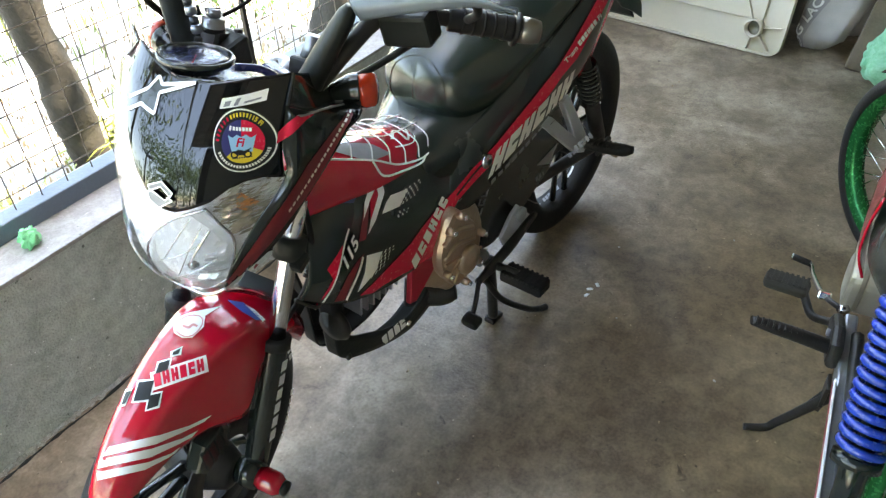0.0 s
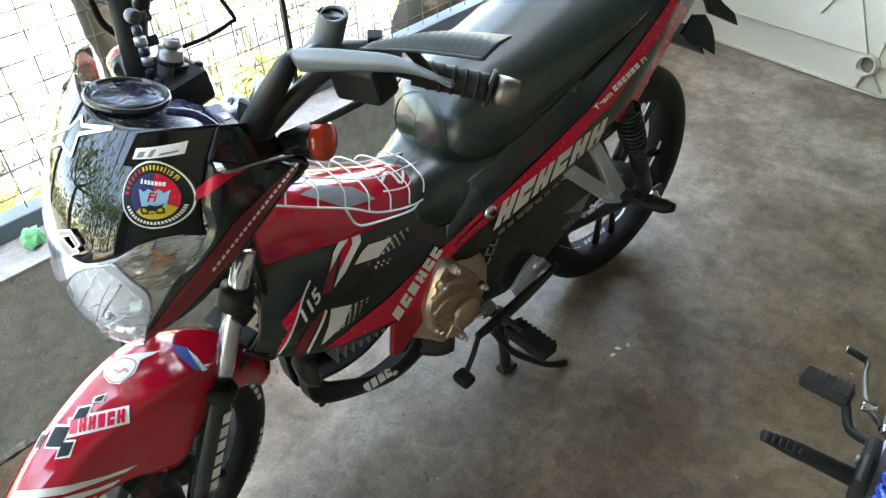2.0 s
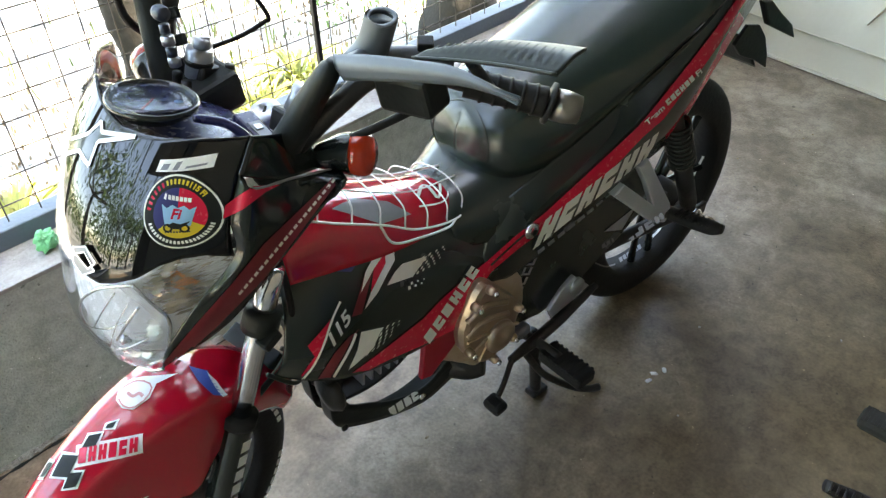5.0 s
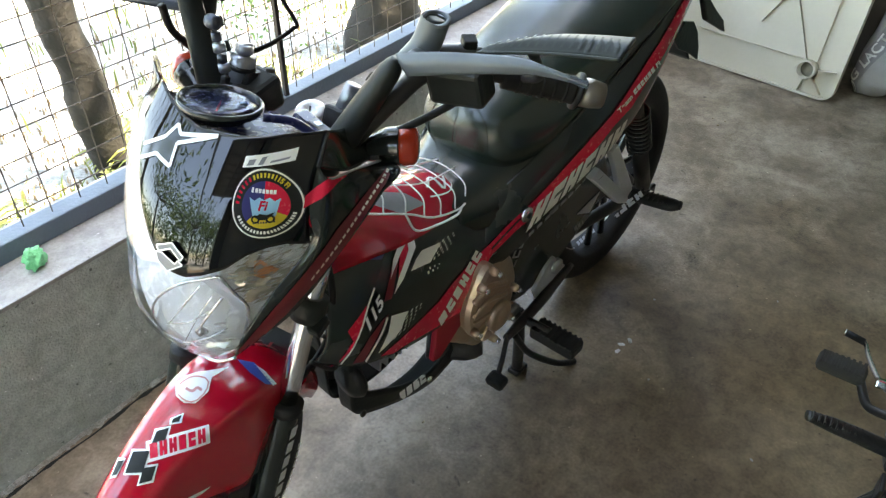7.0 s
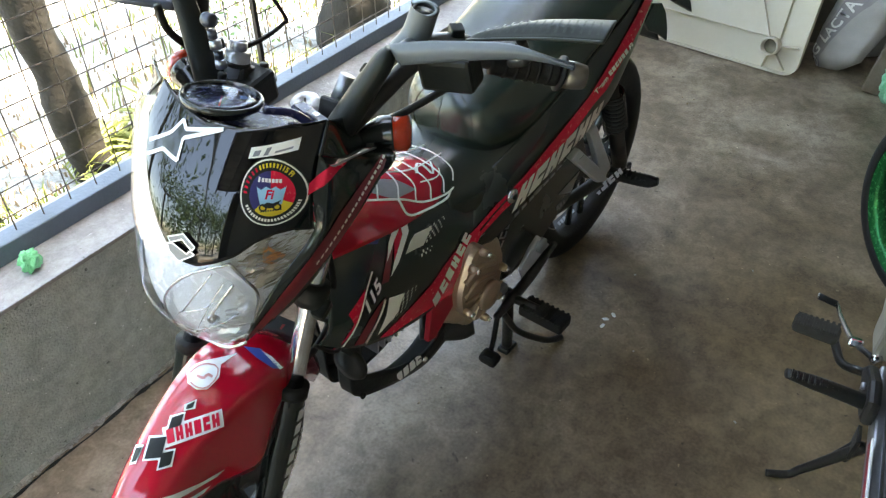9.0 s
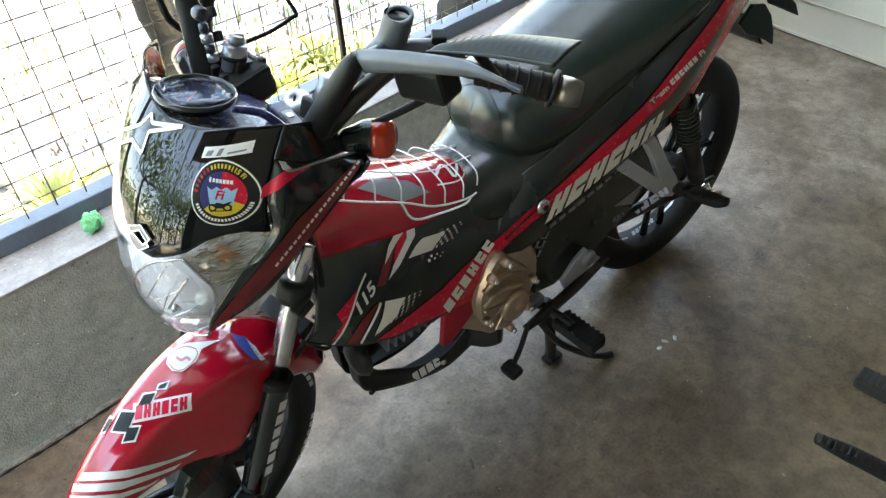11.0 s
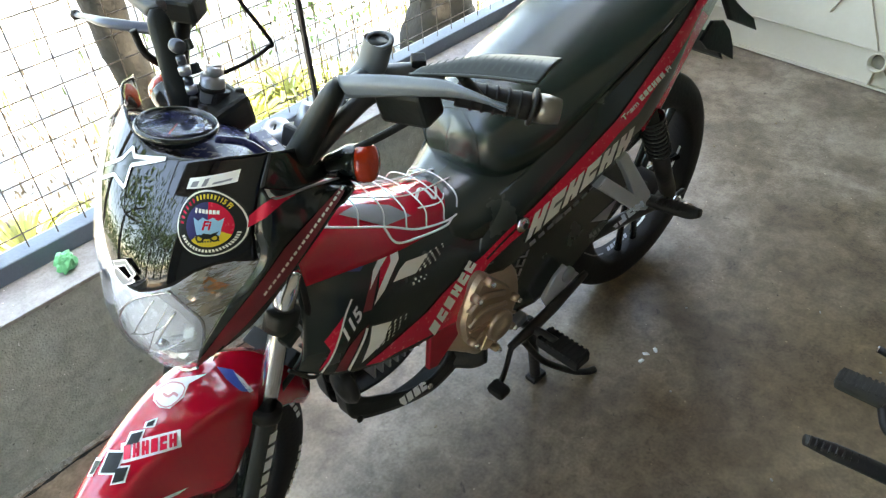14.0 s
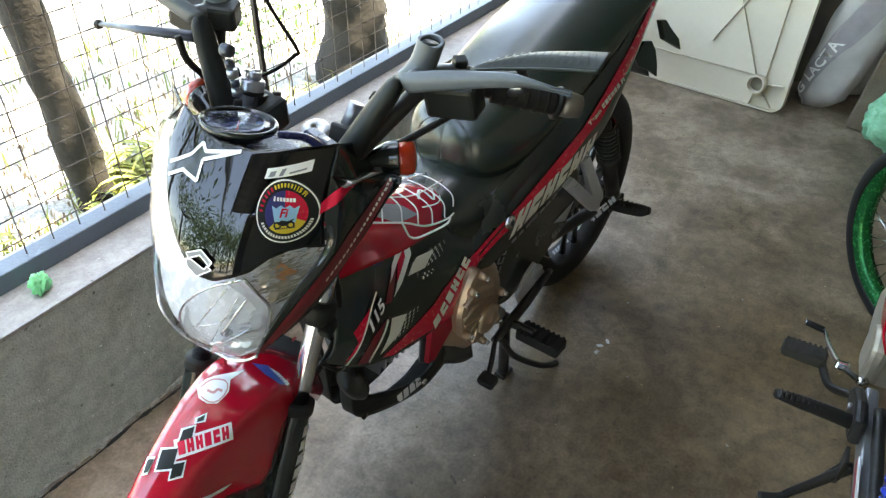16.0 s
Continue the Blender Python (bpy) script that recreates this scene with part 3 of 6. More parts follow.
# ---- the red and black motorcycle ----
# In its own frame x points ahead, y to its left and z up; the origin lies under the rear axle.
BIKE = Matrix.Translation((0.368, 2.017, 0)) @ pose(0, 0, 0, 0, 0, 234) @ pose(0, 0, 0, -1.5, 0, 0)
HEAD = Vector((1.335, 0, 0))
HEAD_AXIS = Vector((-math.sin(radians(23.5)), 0, math.cos(radians(23.5))))
STEER = Matrix.Translation(HEAD) @ Matrix.Rotation(radians(14), 4, HEAD_AXIS) @ Matrix.Translation(-HEAD)
motorcycle = thing("motorcycle", BIKE, "red and black underbone motorcycle parked on its stand, bars turned", "motorcycle")


class Patch:
    """A smooth surface through rows of points, on which marks can be laid."""

    def __init__(self, rows, nu=60, nv=60):
        cols = [smooth_line(r, nv) for r in rows]
        self.g = np.array([smooth_line([c[j] for c in cols], nu) for j in range(nv)]).transpose(1, 0, 2)
        d0, d1 = np.gradient(self.g, axis=0), np.gradient(self.g, axis=1)
        n = np.cross(d0, d1)
        self.n = n / (np.linalg.norm(n, axis=2, keepdims=True) + 1e-9)
        self.nu, self.nv = nu, nv

    def at(self, u, v, off=0.0015, flip=1):
        u, v = min(max(u, 0), 1) * (self.nu - 1), min(max(v, 0), 1) * (self.nv - 1)
        i, j = min(int(u), self.nu - 2), min(int(v), self.nv - 2)
        a, b = u - i, v - j

        def mix(q):
            return (q[i, j] * (1 - a) + q[i + 1, j] * a) * (1 - b) + (q[i, j + 1] * (1 - a) + q[i + 1, j + 1] * a) * b
        return Vector(mix(self.g) + mix(self.n) * off * flip)

    def mesh(self, t=0.003):
        bm = grid_mesh(self.g)
        return thick(bm, t) if t else bm


def press(bm, eye, aim, off=0.0016):
    """Lays a mark on a mesh as a hand at eye would press it there: a and b run across the line of sight, round aim."""
    tree_ = BVHTree.FromBMesh(bm)
    eye, aim = Vector(eye), Vector(aim)
    n = (aim - eye).normalized()
    across = n.cross(Vector((0, 0, 1))).normalized()
    up = across.cross(n)

    def where(a, b):
        to = aim + across * a + up * b
        d = (to - eye).normalized()
        hit = tree_.ray_cast(eye, d)[0]
        return (hit if hit is not None else to) - d * off
    return where


def bars(n, foot0, foot1, top0, top1, gap=0.2, seed=1):
    """n plain bars between a foot line and a top line, in place of the letters of a mark."""
    rnd = random.Random(seed)
    f0, f1, t0, t1 = (np.array(q) for q in (foot0, foot1, top0, top1))
    out = []
    for i in range(n):
        s, e = i / n, (i + 1 - gap * rnd.uniform(.8, 1.2)) / n
        out.append([tuple(f0 + (f1 - f0) * s), tuple(f0 + (f1 - f0) * e), tuple(t0 + (t1 - t0) * e), tuple(t0 + (t1 - t0) * s)])
    return out


def blocks(n, foot0, foot1, top0, top1, gap=0.2, seed=1):
    """n plain blocks between two lines, solid or slit, in place of the letters of a mark."""
    rnd = random.Random(seed)
    out = []
    for cell in bars(n, foot0, foot1, top0, top1, gap, seed):
        a, b, c, d = (np.array(q) for q in cell)

        def q(s0, t0, s1, t1):
            return [tuple((a * (1 - x) + b * x) * (1 - y) + (d * (1 - x) + c * x) * y) for x, y in ((s0, t0), (s1, t0), (s1, t1), (s0, t1))]
        kind = rnd.randrange(3)
        if kind == 0:
            out.append([q(0, 0, 1, 1)])
        elif kind == 1:
            out.append([q(0, .58, 1, 1), q(0, 0, 1, .42), q(0, .42, .4, .58)])
        else:
            out.append([q(0, 0, .42, 1), q(.58, 0, 1, 1), q(.42, .30, .58, .62)])
    return out


def checks(corners, n, m, keep):
    """A chequered field that thins out along its length."""
    a, b, c, d = [np.array(p) for p in corners]
    out = []
    for i in range(n):
        for j in range(m):
            if (i + j) % 2 or i < keep:
                def q(s, t):
                    return tuple((a * (1 - s) + b * s) * (1 - t) + (d * (1 - s) + c * s) * t)
                k = 0.08 + 0.25 * i / n
                out.append([q((i + k) / n, (j + k) / m), q((i + 1 - k) / n, (j + k) / m), q((i + 1 - k) / n, (j + 1 - k) / m), q((i + k) / n, (j + 1 - k) / m)])
    return out


def stroke(pts, w):
    """A thin band of outlines along a line in two coordinates."""
    p = smooth_line([(a, b, 0) for a, b in pts], 14)[:, :2]
    t = np.gradient(p, axis=0)
    n = np.stack([-t[:, 1], t[:, 0]], 1) / np.linalg.norm(t, axis=1)[:, None] * w / 2
    return [[tuple(p[i] - n[i]), tuple(p[i + 1] - n[i + 1]), tuple(p[i + 1] + n[i + 1]), tuple(p[i] + n[i])] for i in range(len(p) - 1)]


# -- wheels --
def wheel(name, centre, r, half, turn, spokes, phase):
    c = Vector(centre)
    rim_r = r - half * 1.25
    rim = lathe([(rim_r - .022, -half * .55), (rim_r, -half * .75), (rim_r + .008, -half * .8), (rim_r + .008, -half * .62), (rim_r - .004, -half * .5), (rim_r - .012, 0), (rim_r - .004, half * .5), (rim_r + .008, half * .62), (rim_r + .008, half * .8), (rim_r, half * .75), (rim_r - .022, half * .55), (rim_r - .026, 0)], c, "Y", 72)
    w = part(name, rim, BLACK_GLOSS, motorcycle, "black cast alloy wheel", turn)
    prof = []
    for a in np.linspace(-125, 125, 23):
        x, y = math.cos(radians(a)), math.sin(radians(a))
        prof.append((r - half * 1.25 + half * 1.25 * (x + 0.0) if a else r, half * math.copysign(abs(y) ** 0.85, y)))
    tyre = lathe(prof, c, "Y", 96)
    part("tyre", tyre, TYRE, w, "road tyre with worn white lettering", turn)
    part("hub", lathe([(.012, -.075), (.03, -.07), (.045, -.035), (.045, .035), (.03, .07), (.012, .075)], c, "Y", 32), STEEL_DARK, w, "", turn)
    for i in range(spokes):
        a = i * 2 * math.pi / spokes + phase
        d = Vector((math.cos(a), 0, math.sin(a)))
        s = Vector((-d.z, 0, d.x))
        for k in (-1, 1):
            p0, p1 = c + d * 0.035 + s * 0.012 * k, c + d * (rim_r - .015) + s * 0.035 * k
            part("spoke", tube([p0, (p0 + p1) / 2 + s * .004 * k, p1], [.012, .009, .012], n=10, sides=8, flat=.8), BLACK_GLOSS, w, "", turn)
    for sgn in (1, -1):
        part("rim_stripe", join(*[lathe_arc(c, rim_r + .0035, rim_r - .0015, sgn * (half * .8 + .0012), a, a + 68) for a in (8, 98, 188, 278)]), WHITE, w, "white rim pinstripe", turn)
    part("axle", lathe([(0, -.11), (.011, -.11), (.011, .11), (0, .11)], c, "Y", 20), ALU, w, "", turn)
    return w


def lathe_arc(c, r0, r1, y, a0, a1, n=18):
    t = np.radians(np.linspace(a0, a1, n))
    return grid_mesh(np.array([[(c[0] + r * math.cos(a), c[1] + y, c[2] + r * math.sin(a)) for r in (r0, r1)] for a in t]))


def tyre_marks(c, r, y, spans, w, turn, mat=WHITE):
    for a0, a1, n in spans:
        step = (a1 - a0) / n
        for i in range(n):
            part("tyre_mark", lathe_arc(c, r, r - w, y, a0 + i * step, a0 + (i + .72) * step, 4), mat, turn[1], "", turn[0])


FRONT_AXLE, REAR_AXLE = (1.275, 0, 0.266), (0.02, 0, 0.287)
fw = wheel("front_wheel", FRONT_AXLE, 0.264, 0.034, STEER, 5, 0.3)
rw = wheel("rear_wheel", REAR_AXLE, 0.285, 0.041, None, 5, 0.9)
tyre_marks(FRONT_AXLE, 0.243, 0.0325, [(150, 176, 5), (195, 225, 6), (250, 275, 5)], 0.012, (STEER, fw))

# -- front fork, brake and mudguard --
for sgn in (1, -1):
    y = 0.092 * sgn
    top, mid, low = (1.06, y, 0.715), (1.152, y, 0.492), (1.242, y, 0.275)
    leg = part("fork_leg", tube([mid, ((mid[0] + low[0]) / 2, y, (mid[2] + low[2]) / 2), low], [.022, .023, .023, .02], n=24, sides=20), BLACK_GLOSS, motorcycle, "black lower fork leg", STEER)
    part("fork_tube", tube([top, mid], 0.0155, n=40, sides=20), CHROME, leg, "bright chrome fork tube", STEER)
    part("dust_seal", tube([(1.149, y, .499), (1.156, y, .482)], .0255, sides=20, n=32), RUBBER, leg, "", STEER)
    part("clamp_ring", tube([(1.083, y, .66), (1.096, y, .629)], .025, sides=20, n=32), BLACK, leg, "", STEER)
    part("cable_clip", block((.03, .02, .018), (1.10, y + .022 * sgn, .63), (0, 20, 0), .003), BLACK, leg, "", STEER)
    part("axle_lug", lathe([(0, -.02), (.024, -.02), (.027, 0), (.024, .02), (0, .02)], (1.262, y, .266), "Y", 24), BLACK_GLOSS, leg, "", STEER)
    if sgn > 0:
        marks = []
        for i in range(6):
            s = .12 + i * .115
            p = np.array(mid) * (1 - s) + np.array(low) * s
            q = np.array(mid) * (1 - s - .085) + np.array(low) * (s + .085)
            e = np.array((.0135 * math.cos(radians(23)), 0, .0135 * math.sin(radians(23)))) * .62
            marks.append(grid_mesh(np.array([[(p[0] - e[0], y + .0232, p[2] - e[2]), (p[0] + e[0], y + .0232, p[2] + e[2])], [(q[0] - e[0], y + .0232, q[2] - e[2]), (q[0] + e[0], y + .0232, q[2] + e[2])]])))
        part("fork_mark", join(*marks), WHITE, leg, "white mark bars down the fork leg", STEER)
        part("axle_slider", lathe([(0, 0), (.019, 0), (.021, .01), (.02, .035), (.012, .046), (0, .048)], (1.262, y + .02, .266), "Y", 28), RED, leg, "red anodised axle slider", STEER)
        part("slider_cap", lathe([(0, 0), (.013, 0), (.013, .008), (0, .01)], (1.262, y + .066, .266), "Y", 20), BLACK, leg, "", STEER)
part("brake_disc", lathe([(.062, -.002), (.108, -.002), (.108, .002), (.062, .002)], (1.275, .052, .266), "Y", 64), STEEL_DARK, motorcycle, "dark steel front brake disc", STEER)
caliper = part("brake_caliper", plate([(1.255, .375), (1.275, .405), (1.32, .40), (1.345, .36), (1.33, .335), (1.285, .345)], .038, .068, .006), BLACK_PANEL, motorcycle, "black front brake caliper", STEER)
for i in range(4):
    part("caliper_fin", block((.007, .006, .05), (1.278 + i * .016, .068, .372), (0, 8, 0), .001), BLACK_PANEL, caliper, "", STEER)
part("brake_hose", tube([(1.25, .060, .41), (1.17, .066, .44), (1.10, .078, .48), (1.06, .10, .55), (1.045, .10, .64), (1.04, .07, .76)], .005, n=40, sides=8), RUBBER, motorcycle, "black front brake hose", STEER)
part("hose_guide", tube([(1.10, .10, .54), (1.065, .118, .50), (1.045, .118, .53), (1.07, .10, .57)], .0035, n=24, sides=8), STEEL_DARK, motorcycle, "", STEER)

guard_rows = []
for a, r, w, drop in ((38.5, .268, .020, .004), (43, .277, .033, .018), (53, .284, .042, .045), (66, .292, .049, .080), (79, .300, .056, .115), (92, .308, .068, .145), (104, .314, .078, .15), (114, .314, .076, .10), (128, .307, .070, .055), (142, .301, .062, .04), (154, .297, .054, .032)):
    c, s = math.cos(radians(a)), math.sin(radians(a))

    def rad(q, y):
        return (FRONT_AXLE[0] + q * c, y, FRONT_AXLE[2] + q * s)
    guard_rows.append(mirrored([rad(r - .018 - drop, w), rad(r - .018 - drop * .45, w * 1.02), rad(r - .022, w * .93), rad(r - .006, w * .62), rad(r, 0)]))
guard_rows = [[(x, (y if y > 0 else y * .68) + 0.012, z) for x, y, z in r] for r in guard_rows]
guard = Patch(guard_rows, 70, 60)
guard_bm = guard.mesh(0.003)
G1, G2 = (press(guard_bm, (1.80, 0.607, 1.431), (1.38, 0.03, 0.53), o) for o in (0.0016, 0.0028))
mudguard = part("front_mudguard", guard_bm, RED, motorcycle, "glossy red front mudguard with racing stickers", STEER)


def guard_mark(name, polys, mat, label="", cuts=2, high=False):
    part(name, onto(polys, G2 if high else G1, cuts), mat, mudguard, label, STEER)


def grown(poly, by):
    c = np.mean(np.array(poly), axis=0)
    return [tuple(np.array(p) + (np.array(p) - c) / (np.linalg.norm(np.array(p) - c) + 1e-9) * by) for p in poly]


for s in ([(-.050, -.0203), (.0143, -.0305), (.0554, -.033), (.0877, -.0305), (.0736, -.036), (.0436, -.0385), (.0064, -.0405), (-.061, -.0298)],
          [(-.066, -.0323), (-.0001, -.0440), (.0409, -.0459), (.0639, -.0435), (.0529, -.0495), (.0337, -.0518), (-.0057, -.0545), (-.071, -.0424)],
          [(-.073, -.0465), (-.01, -.0593), (.0208, -.0597), (.035, -.0558), (.0254, -.0616), (.0142, -.0641), (-.0174, -.0675), (-.076, -.0570)]):
    guard_mark("stripe", [[s[i], s[i + 1], s[6 - i], s[7 - i]] for i in range(3)], WHITE, "white diagonal stripe", 2)
for q in ([(.0433, .0638), (.0587, .0637), (.0508, .0508), (.0342, .0514)], [(.0658, .0725), (.077, .0741), (.0721, .0673), (.0627, .068)], [(.0109, .048), (.0301, .0434), (.0162, .0208), (-.0037, .0259)],
          [(.0183, .0256), (.0333, .0237), (.0242, .0082), (.0089, .0088)], [(-.0089, .0418), (-.0017, .0406), (-.0135, .027), (-.0196, .0267)]):
    guard_mark("mark_border", [grown(q, .0035)], WHITE, "", 2)
    guard_mark("mark_tile", [q], BLACK, "", 2, True)
guard_mark("mark_border", [[(.0235, .0300), (.1025, .0290), (.1065, .0530), (.0280, .0555)]], WHITE, "", 3)
for q in blocks(6, (.0285, .0340), (.1000, .0325), (.0315, .0515), (.1035, .0500), .24, 3):
    guard_mark("mark_bar", q, RED_STICKER, "", 1, True)
guard_mark("cartoon_patch", [[(.078, .112), (.092, .118), (.1052, .1185), (.1479, .1133), (.1233, .107), (.1157, .0921), (.0963, .0826), (.083, .087), (.075, .098)]], WHITE, "pale cloud-shaped sticker", 3)
guard_mark("patch_edge", stroke([(.082, .110), (.094, .1145), (.106, .114), (.118, .106), (.113, .094), (.097, .0855), (.085, .0895), (.0785, .099)], .0018), PINK, "", 1, True)
guard_mark("patch_edge", stroke([(.089, .104), (.096, .0985), (.103, .1005), (.108, .096)], .0035), PINK, "", 1, True)
guard_mark("blue_flash", [[(.16, .1187), (.1806, .1081), (.2005, .0723), (.1888, .0776), (.1717, .0991)]], BLUE_STICKER, "", 3)
guard_mark("pale_flash", [[(.1802, .107), (.1919, .0933), (.2025, .0728), (.1975, .0721)]], WHITE, "", 3)
part("mud_flap", plate([(1.02, .40), (1.06, .47), (1.03, .48), (.995, .41)], -.05, .05, .003), BLACK, motorcycle, "", STEER)

# -- headlamp cowl --
ZT = np.array([.590, .630, .66, .69, .73, .775, .824, .87, .91, .95, .985])
XT = np.array([1.184, 1.219, 1.244, 1.262, 1.266, 1.259, 1.247, 1.222, 1.189, 1.150, 1.115])
WT = np.array([.082, .088, .093, .100, .112, .125, .136, .134, .126, .118, .112])
LT = np.array([.018, .030, .040, .052, .070, .092, .100, .088, .072, .060, .052])
zz = smooth_line(np.stack([ZT, XT, WT], 1), 120)
ll = smooth_line(np.stack([ZT, LT, LT], 1), 120)


COWL_Y = 0.021


def cowl(y, z, off=0.0):
    """The face of the headlamp cowl, x over y and z; it is fuller on the right."""
    x, w, l = (np.interp(z, zz[:, 0], q) for q in (zz[:, 1], zz[:, 2], ll[:, 1]))
    d = y - COWL_Y
    if d < 0:
        d *= np.interp(z, (.60, .66, .70, .84, .92), (.61, .68, .74, .74, .66))
    return Vector((x - l * min(abs(d) / (w * .845), 1.15) ** 2.6 + off, y, z))


def visor_foot(y):
    return float(np.interp(y, (-.15, -.110, -.084, -.066, -.042, -.022, .003, .022, .041, .060, .0805, .095, .1085, .1217, .136), (.905, .940, .918, .889, .860, .839, .817, .807, .8077, .815, .824, .837, .842, .840, .829)))


def visor_top(y):
    return float(np.interp(y, (-.081, -.046, 0, .042, .090, .121), (.953, .948, .9416, .9455, .951, .949)))


def lens_foot(y):
    return float(np.interp(y, (-.15, -.125, -.096, -.060, -.025, .013, .045, .067, .0843, .0957, .1041, .1144, .1284, .136), (.775, .735, .697, .662, .645, .642, .652, .664, .679, .716, .748, .773, .804, .827)))


visor_g = []
for s in np.linspace(0, 1, 61):
    y0, y1 = -.086 + .222 * s, -.084 + .205 * s
    visor_g.append([cowl(y0 + (y1 - y0) * t, visor_foot(y0) * (1 - t) + visor_top(y1) * t) for t in np.linspace(0, 1, 30)])
visor = part("visor", thick(grid_mesh(np.array(visor_g)), 0.004), VISOR, motorcycle, "gloss black headlamp visor with club stickers", STEER)


def behind_lens(off, n=61, m=26):
    return grid_mesh(np.array([[cowl(y, lens_foot(y) * (1 - t) + visor_foot(y) * t, off) for t in np.linspace(0, 1, m)] for y in np.linspace(-.150, .136, n)]))


headlamp = part("headlamp", thick(behind_lens(0), 0.002), LENS, motorcycle, "clear headlamp lens over a bright faceted reflector", STEER)
headlamp.visible_shadow = False
part("bezel", thick(behind_lens(-.014), 0.002), BEZEL, headlamp, "pale chromed bezel behind the lens", STEER)


def inside(p, poly):
    hit = False
    for (x0, y0), (x1, y1) in zip(poly, poly[1:] + poly[:1]):
        if (y0 > p[1]) != (y1 > p[1]) and p[0] < x0 + (p[1] - y0) * (x1 - x0) / (y1 - y0):
            hit = not hit
    return hit


def faceted(poly, off, size, tilt, name, mat, seed, slope=0.0):
    """Small tilted mirror facets over an outline in y and z."""
    r = random.Random(seed)
    bm = bmesh.new()
    ys, zs = [p[0] for p in poly], [p[1] for p in poly]
    for i in range(int((max(ys) - min(ys)) / size[0]) + 1):
        for j in range(int((max(zs) - min(zs)) / size[1]) + 1):
            y, z = min(ys) + i * size[0], min(zs) + j * size[1]
            if not inside((y + size[0] / 2, z + size[1] / 2), poly):
                continue
            ta, tb = r.uniform(-tilt, tilt), r.uniform(-tilt, tilt)
            quad = []
            for a, b in ((0, 0), (1, 0), (1, 1), (0, 1)):
                q = cowl(y + a * size[0] + b * slope * size[0], z + b * size[1], off)
                q.x += ta * (a - .5) * 2 + tb * (b - .5) * 2
                quad.append(bm.verts.new(q))
            bm.faces.new(quad)
    bmesh.ops.recalc_face_normals(bm, faces=bm.faces[:])
    part(name, bm, mat, headlamp, "", STEER)


BOWL = [(-.009, .7395), (.023, .7844), (.073, .811), (.0965, .757), (.0875, .697), (.068, .674), (.040, .664), (.010, .660), (-.012, .680), (-.016, .70)]


def bowl(a, b):
    """A shallow mirror bowl in broad upright flutes."""
    deep = max(0.0, 1 - ((a - .04) / .060) ** 2 - ((b - .735) / .080) ** 2)
    flute = abs(((a * .8 + b * .55) / .017) % 1 - .5)
    return cowl(a, b, -.007 - .016 * deep - .0030 * flute)


part("reflector", onto([BOWL], bowl, 5), REFLECTOR, headlamp, "bright fluted reflector bowl", STEER)
faceted([(.026, .672), (.030, .705), (.062, .722), (.080, .765), (.088, .752), (.084, .700), (.066, .680)], -.006, (.0105, .0075), .0030, "reflector_step", REFLECTOR, 2, .35)
faceted([(.078, .8143), (.0964, .834), (.1087, .8395), (.122, .836), (.134, .826), (.1284, .805), (.1143, .778), (.1006, .7587)], -.006, (.0075, .0052), .0030, "corner_reflector", GOLD_REFLECTOR, 5, .5)
faceted([(.104, .834), (.110, .8385), (.122, .835), (.133, .826), (.1275, .806), (.121, .800), (.117, .815)], -.0045, (.0062, .0042), .0016, "corner_step", REFLECTOR, 7, .9)
part("reflector_edge", tube([cowl(.074, .8123, -.004), cowl(.0866, .789, -.004), cowl(.0979, .7562, -.004), cowl(.0897, .6964, -.004)], .0022, n=30, sides=6), CHROME, headlamp, "", STEER)
part("reflector_edge", tube([cowl(.0897, .6964, -.005), cowl(.060, .675, -.005), cowl(.018, .662, -.005), cowl(-.012, .682, -.005), cowl(-.012, .735, -.005), cowl(.023, .7844, -.005), cowl(.074, .8123, -.005)], .0018, n=60, sides=6), CHROME, headlamp, "", STEER)
part("corner_bulb", onto([[(.100, .826), (.104, .8265), (.117, .806), (.1085, .797), (.1005, .806)]], lambda a, b: cowl(a, b, -.006), 2), AMBER, headlamp, "amber bulb in the lamp's corner", STEER)
for line, r in (([(.0567, .7989), (.0396, .7681), (.0173, .7298)], .0012), ([(.0778, .7827), (.0664, .759), (.0531, .7303)], .0018), ([(.0106, .724), (.0442, .7441), (.07, .7655)], .0009), ([(.0217, .6893), (.061, .7198), (.083, .7371)], .0008), ([(.0690, .7860), (.0560, .7560), (.0360, .7080)], .0008)):
    part("lens_flute", tube([cowl(y, z, -.003) for y, z in line], r, n=20, sides=6), CHROME, headlamp, "", STEER)
part("bulb", tube([cowl(.052, .722, -.022), cowl(.050, .722, -.008)], [.009, .009, .005], n=20, sides=16), CHROME, headlamp, "", STEER)
rim_line = [cowl(y, lens_foot(y) - .001, .0005) for y in np.linspace(-.140, .084, 45)]
part("lens_rim", tube(rim_line, .0022, n=80, sides=8), CHROME, headlamp, "bright rim round the lens foot", STEER)

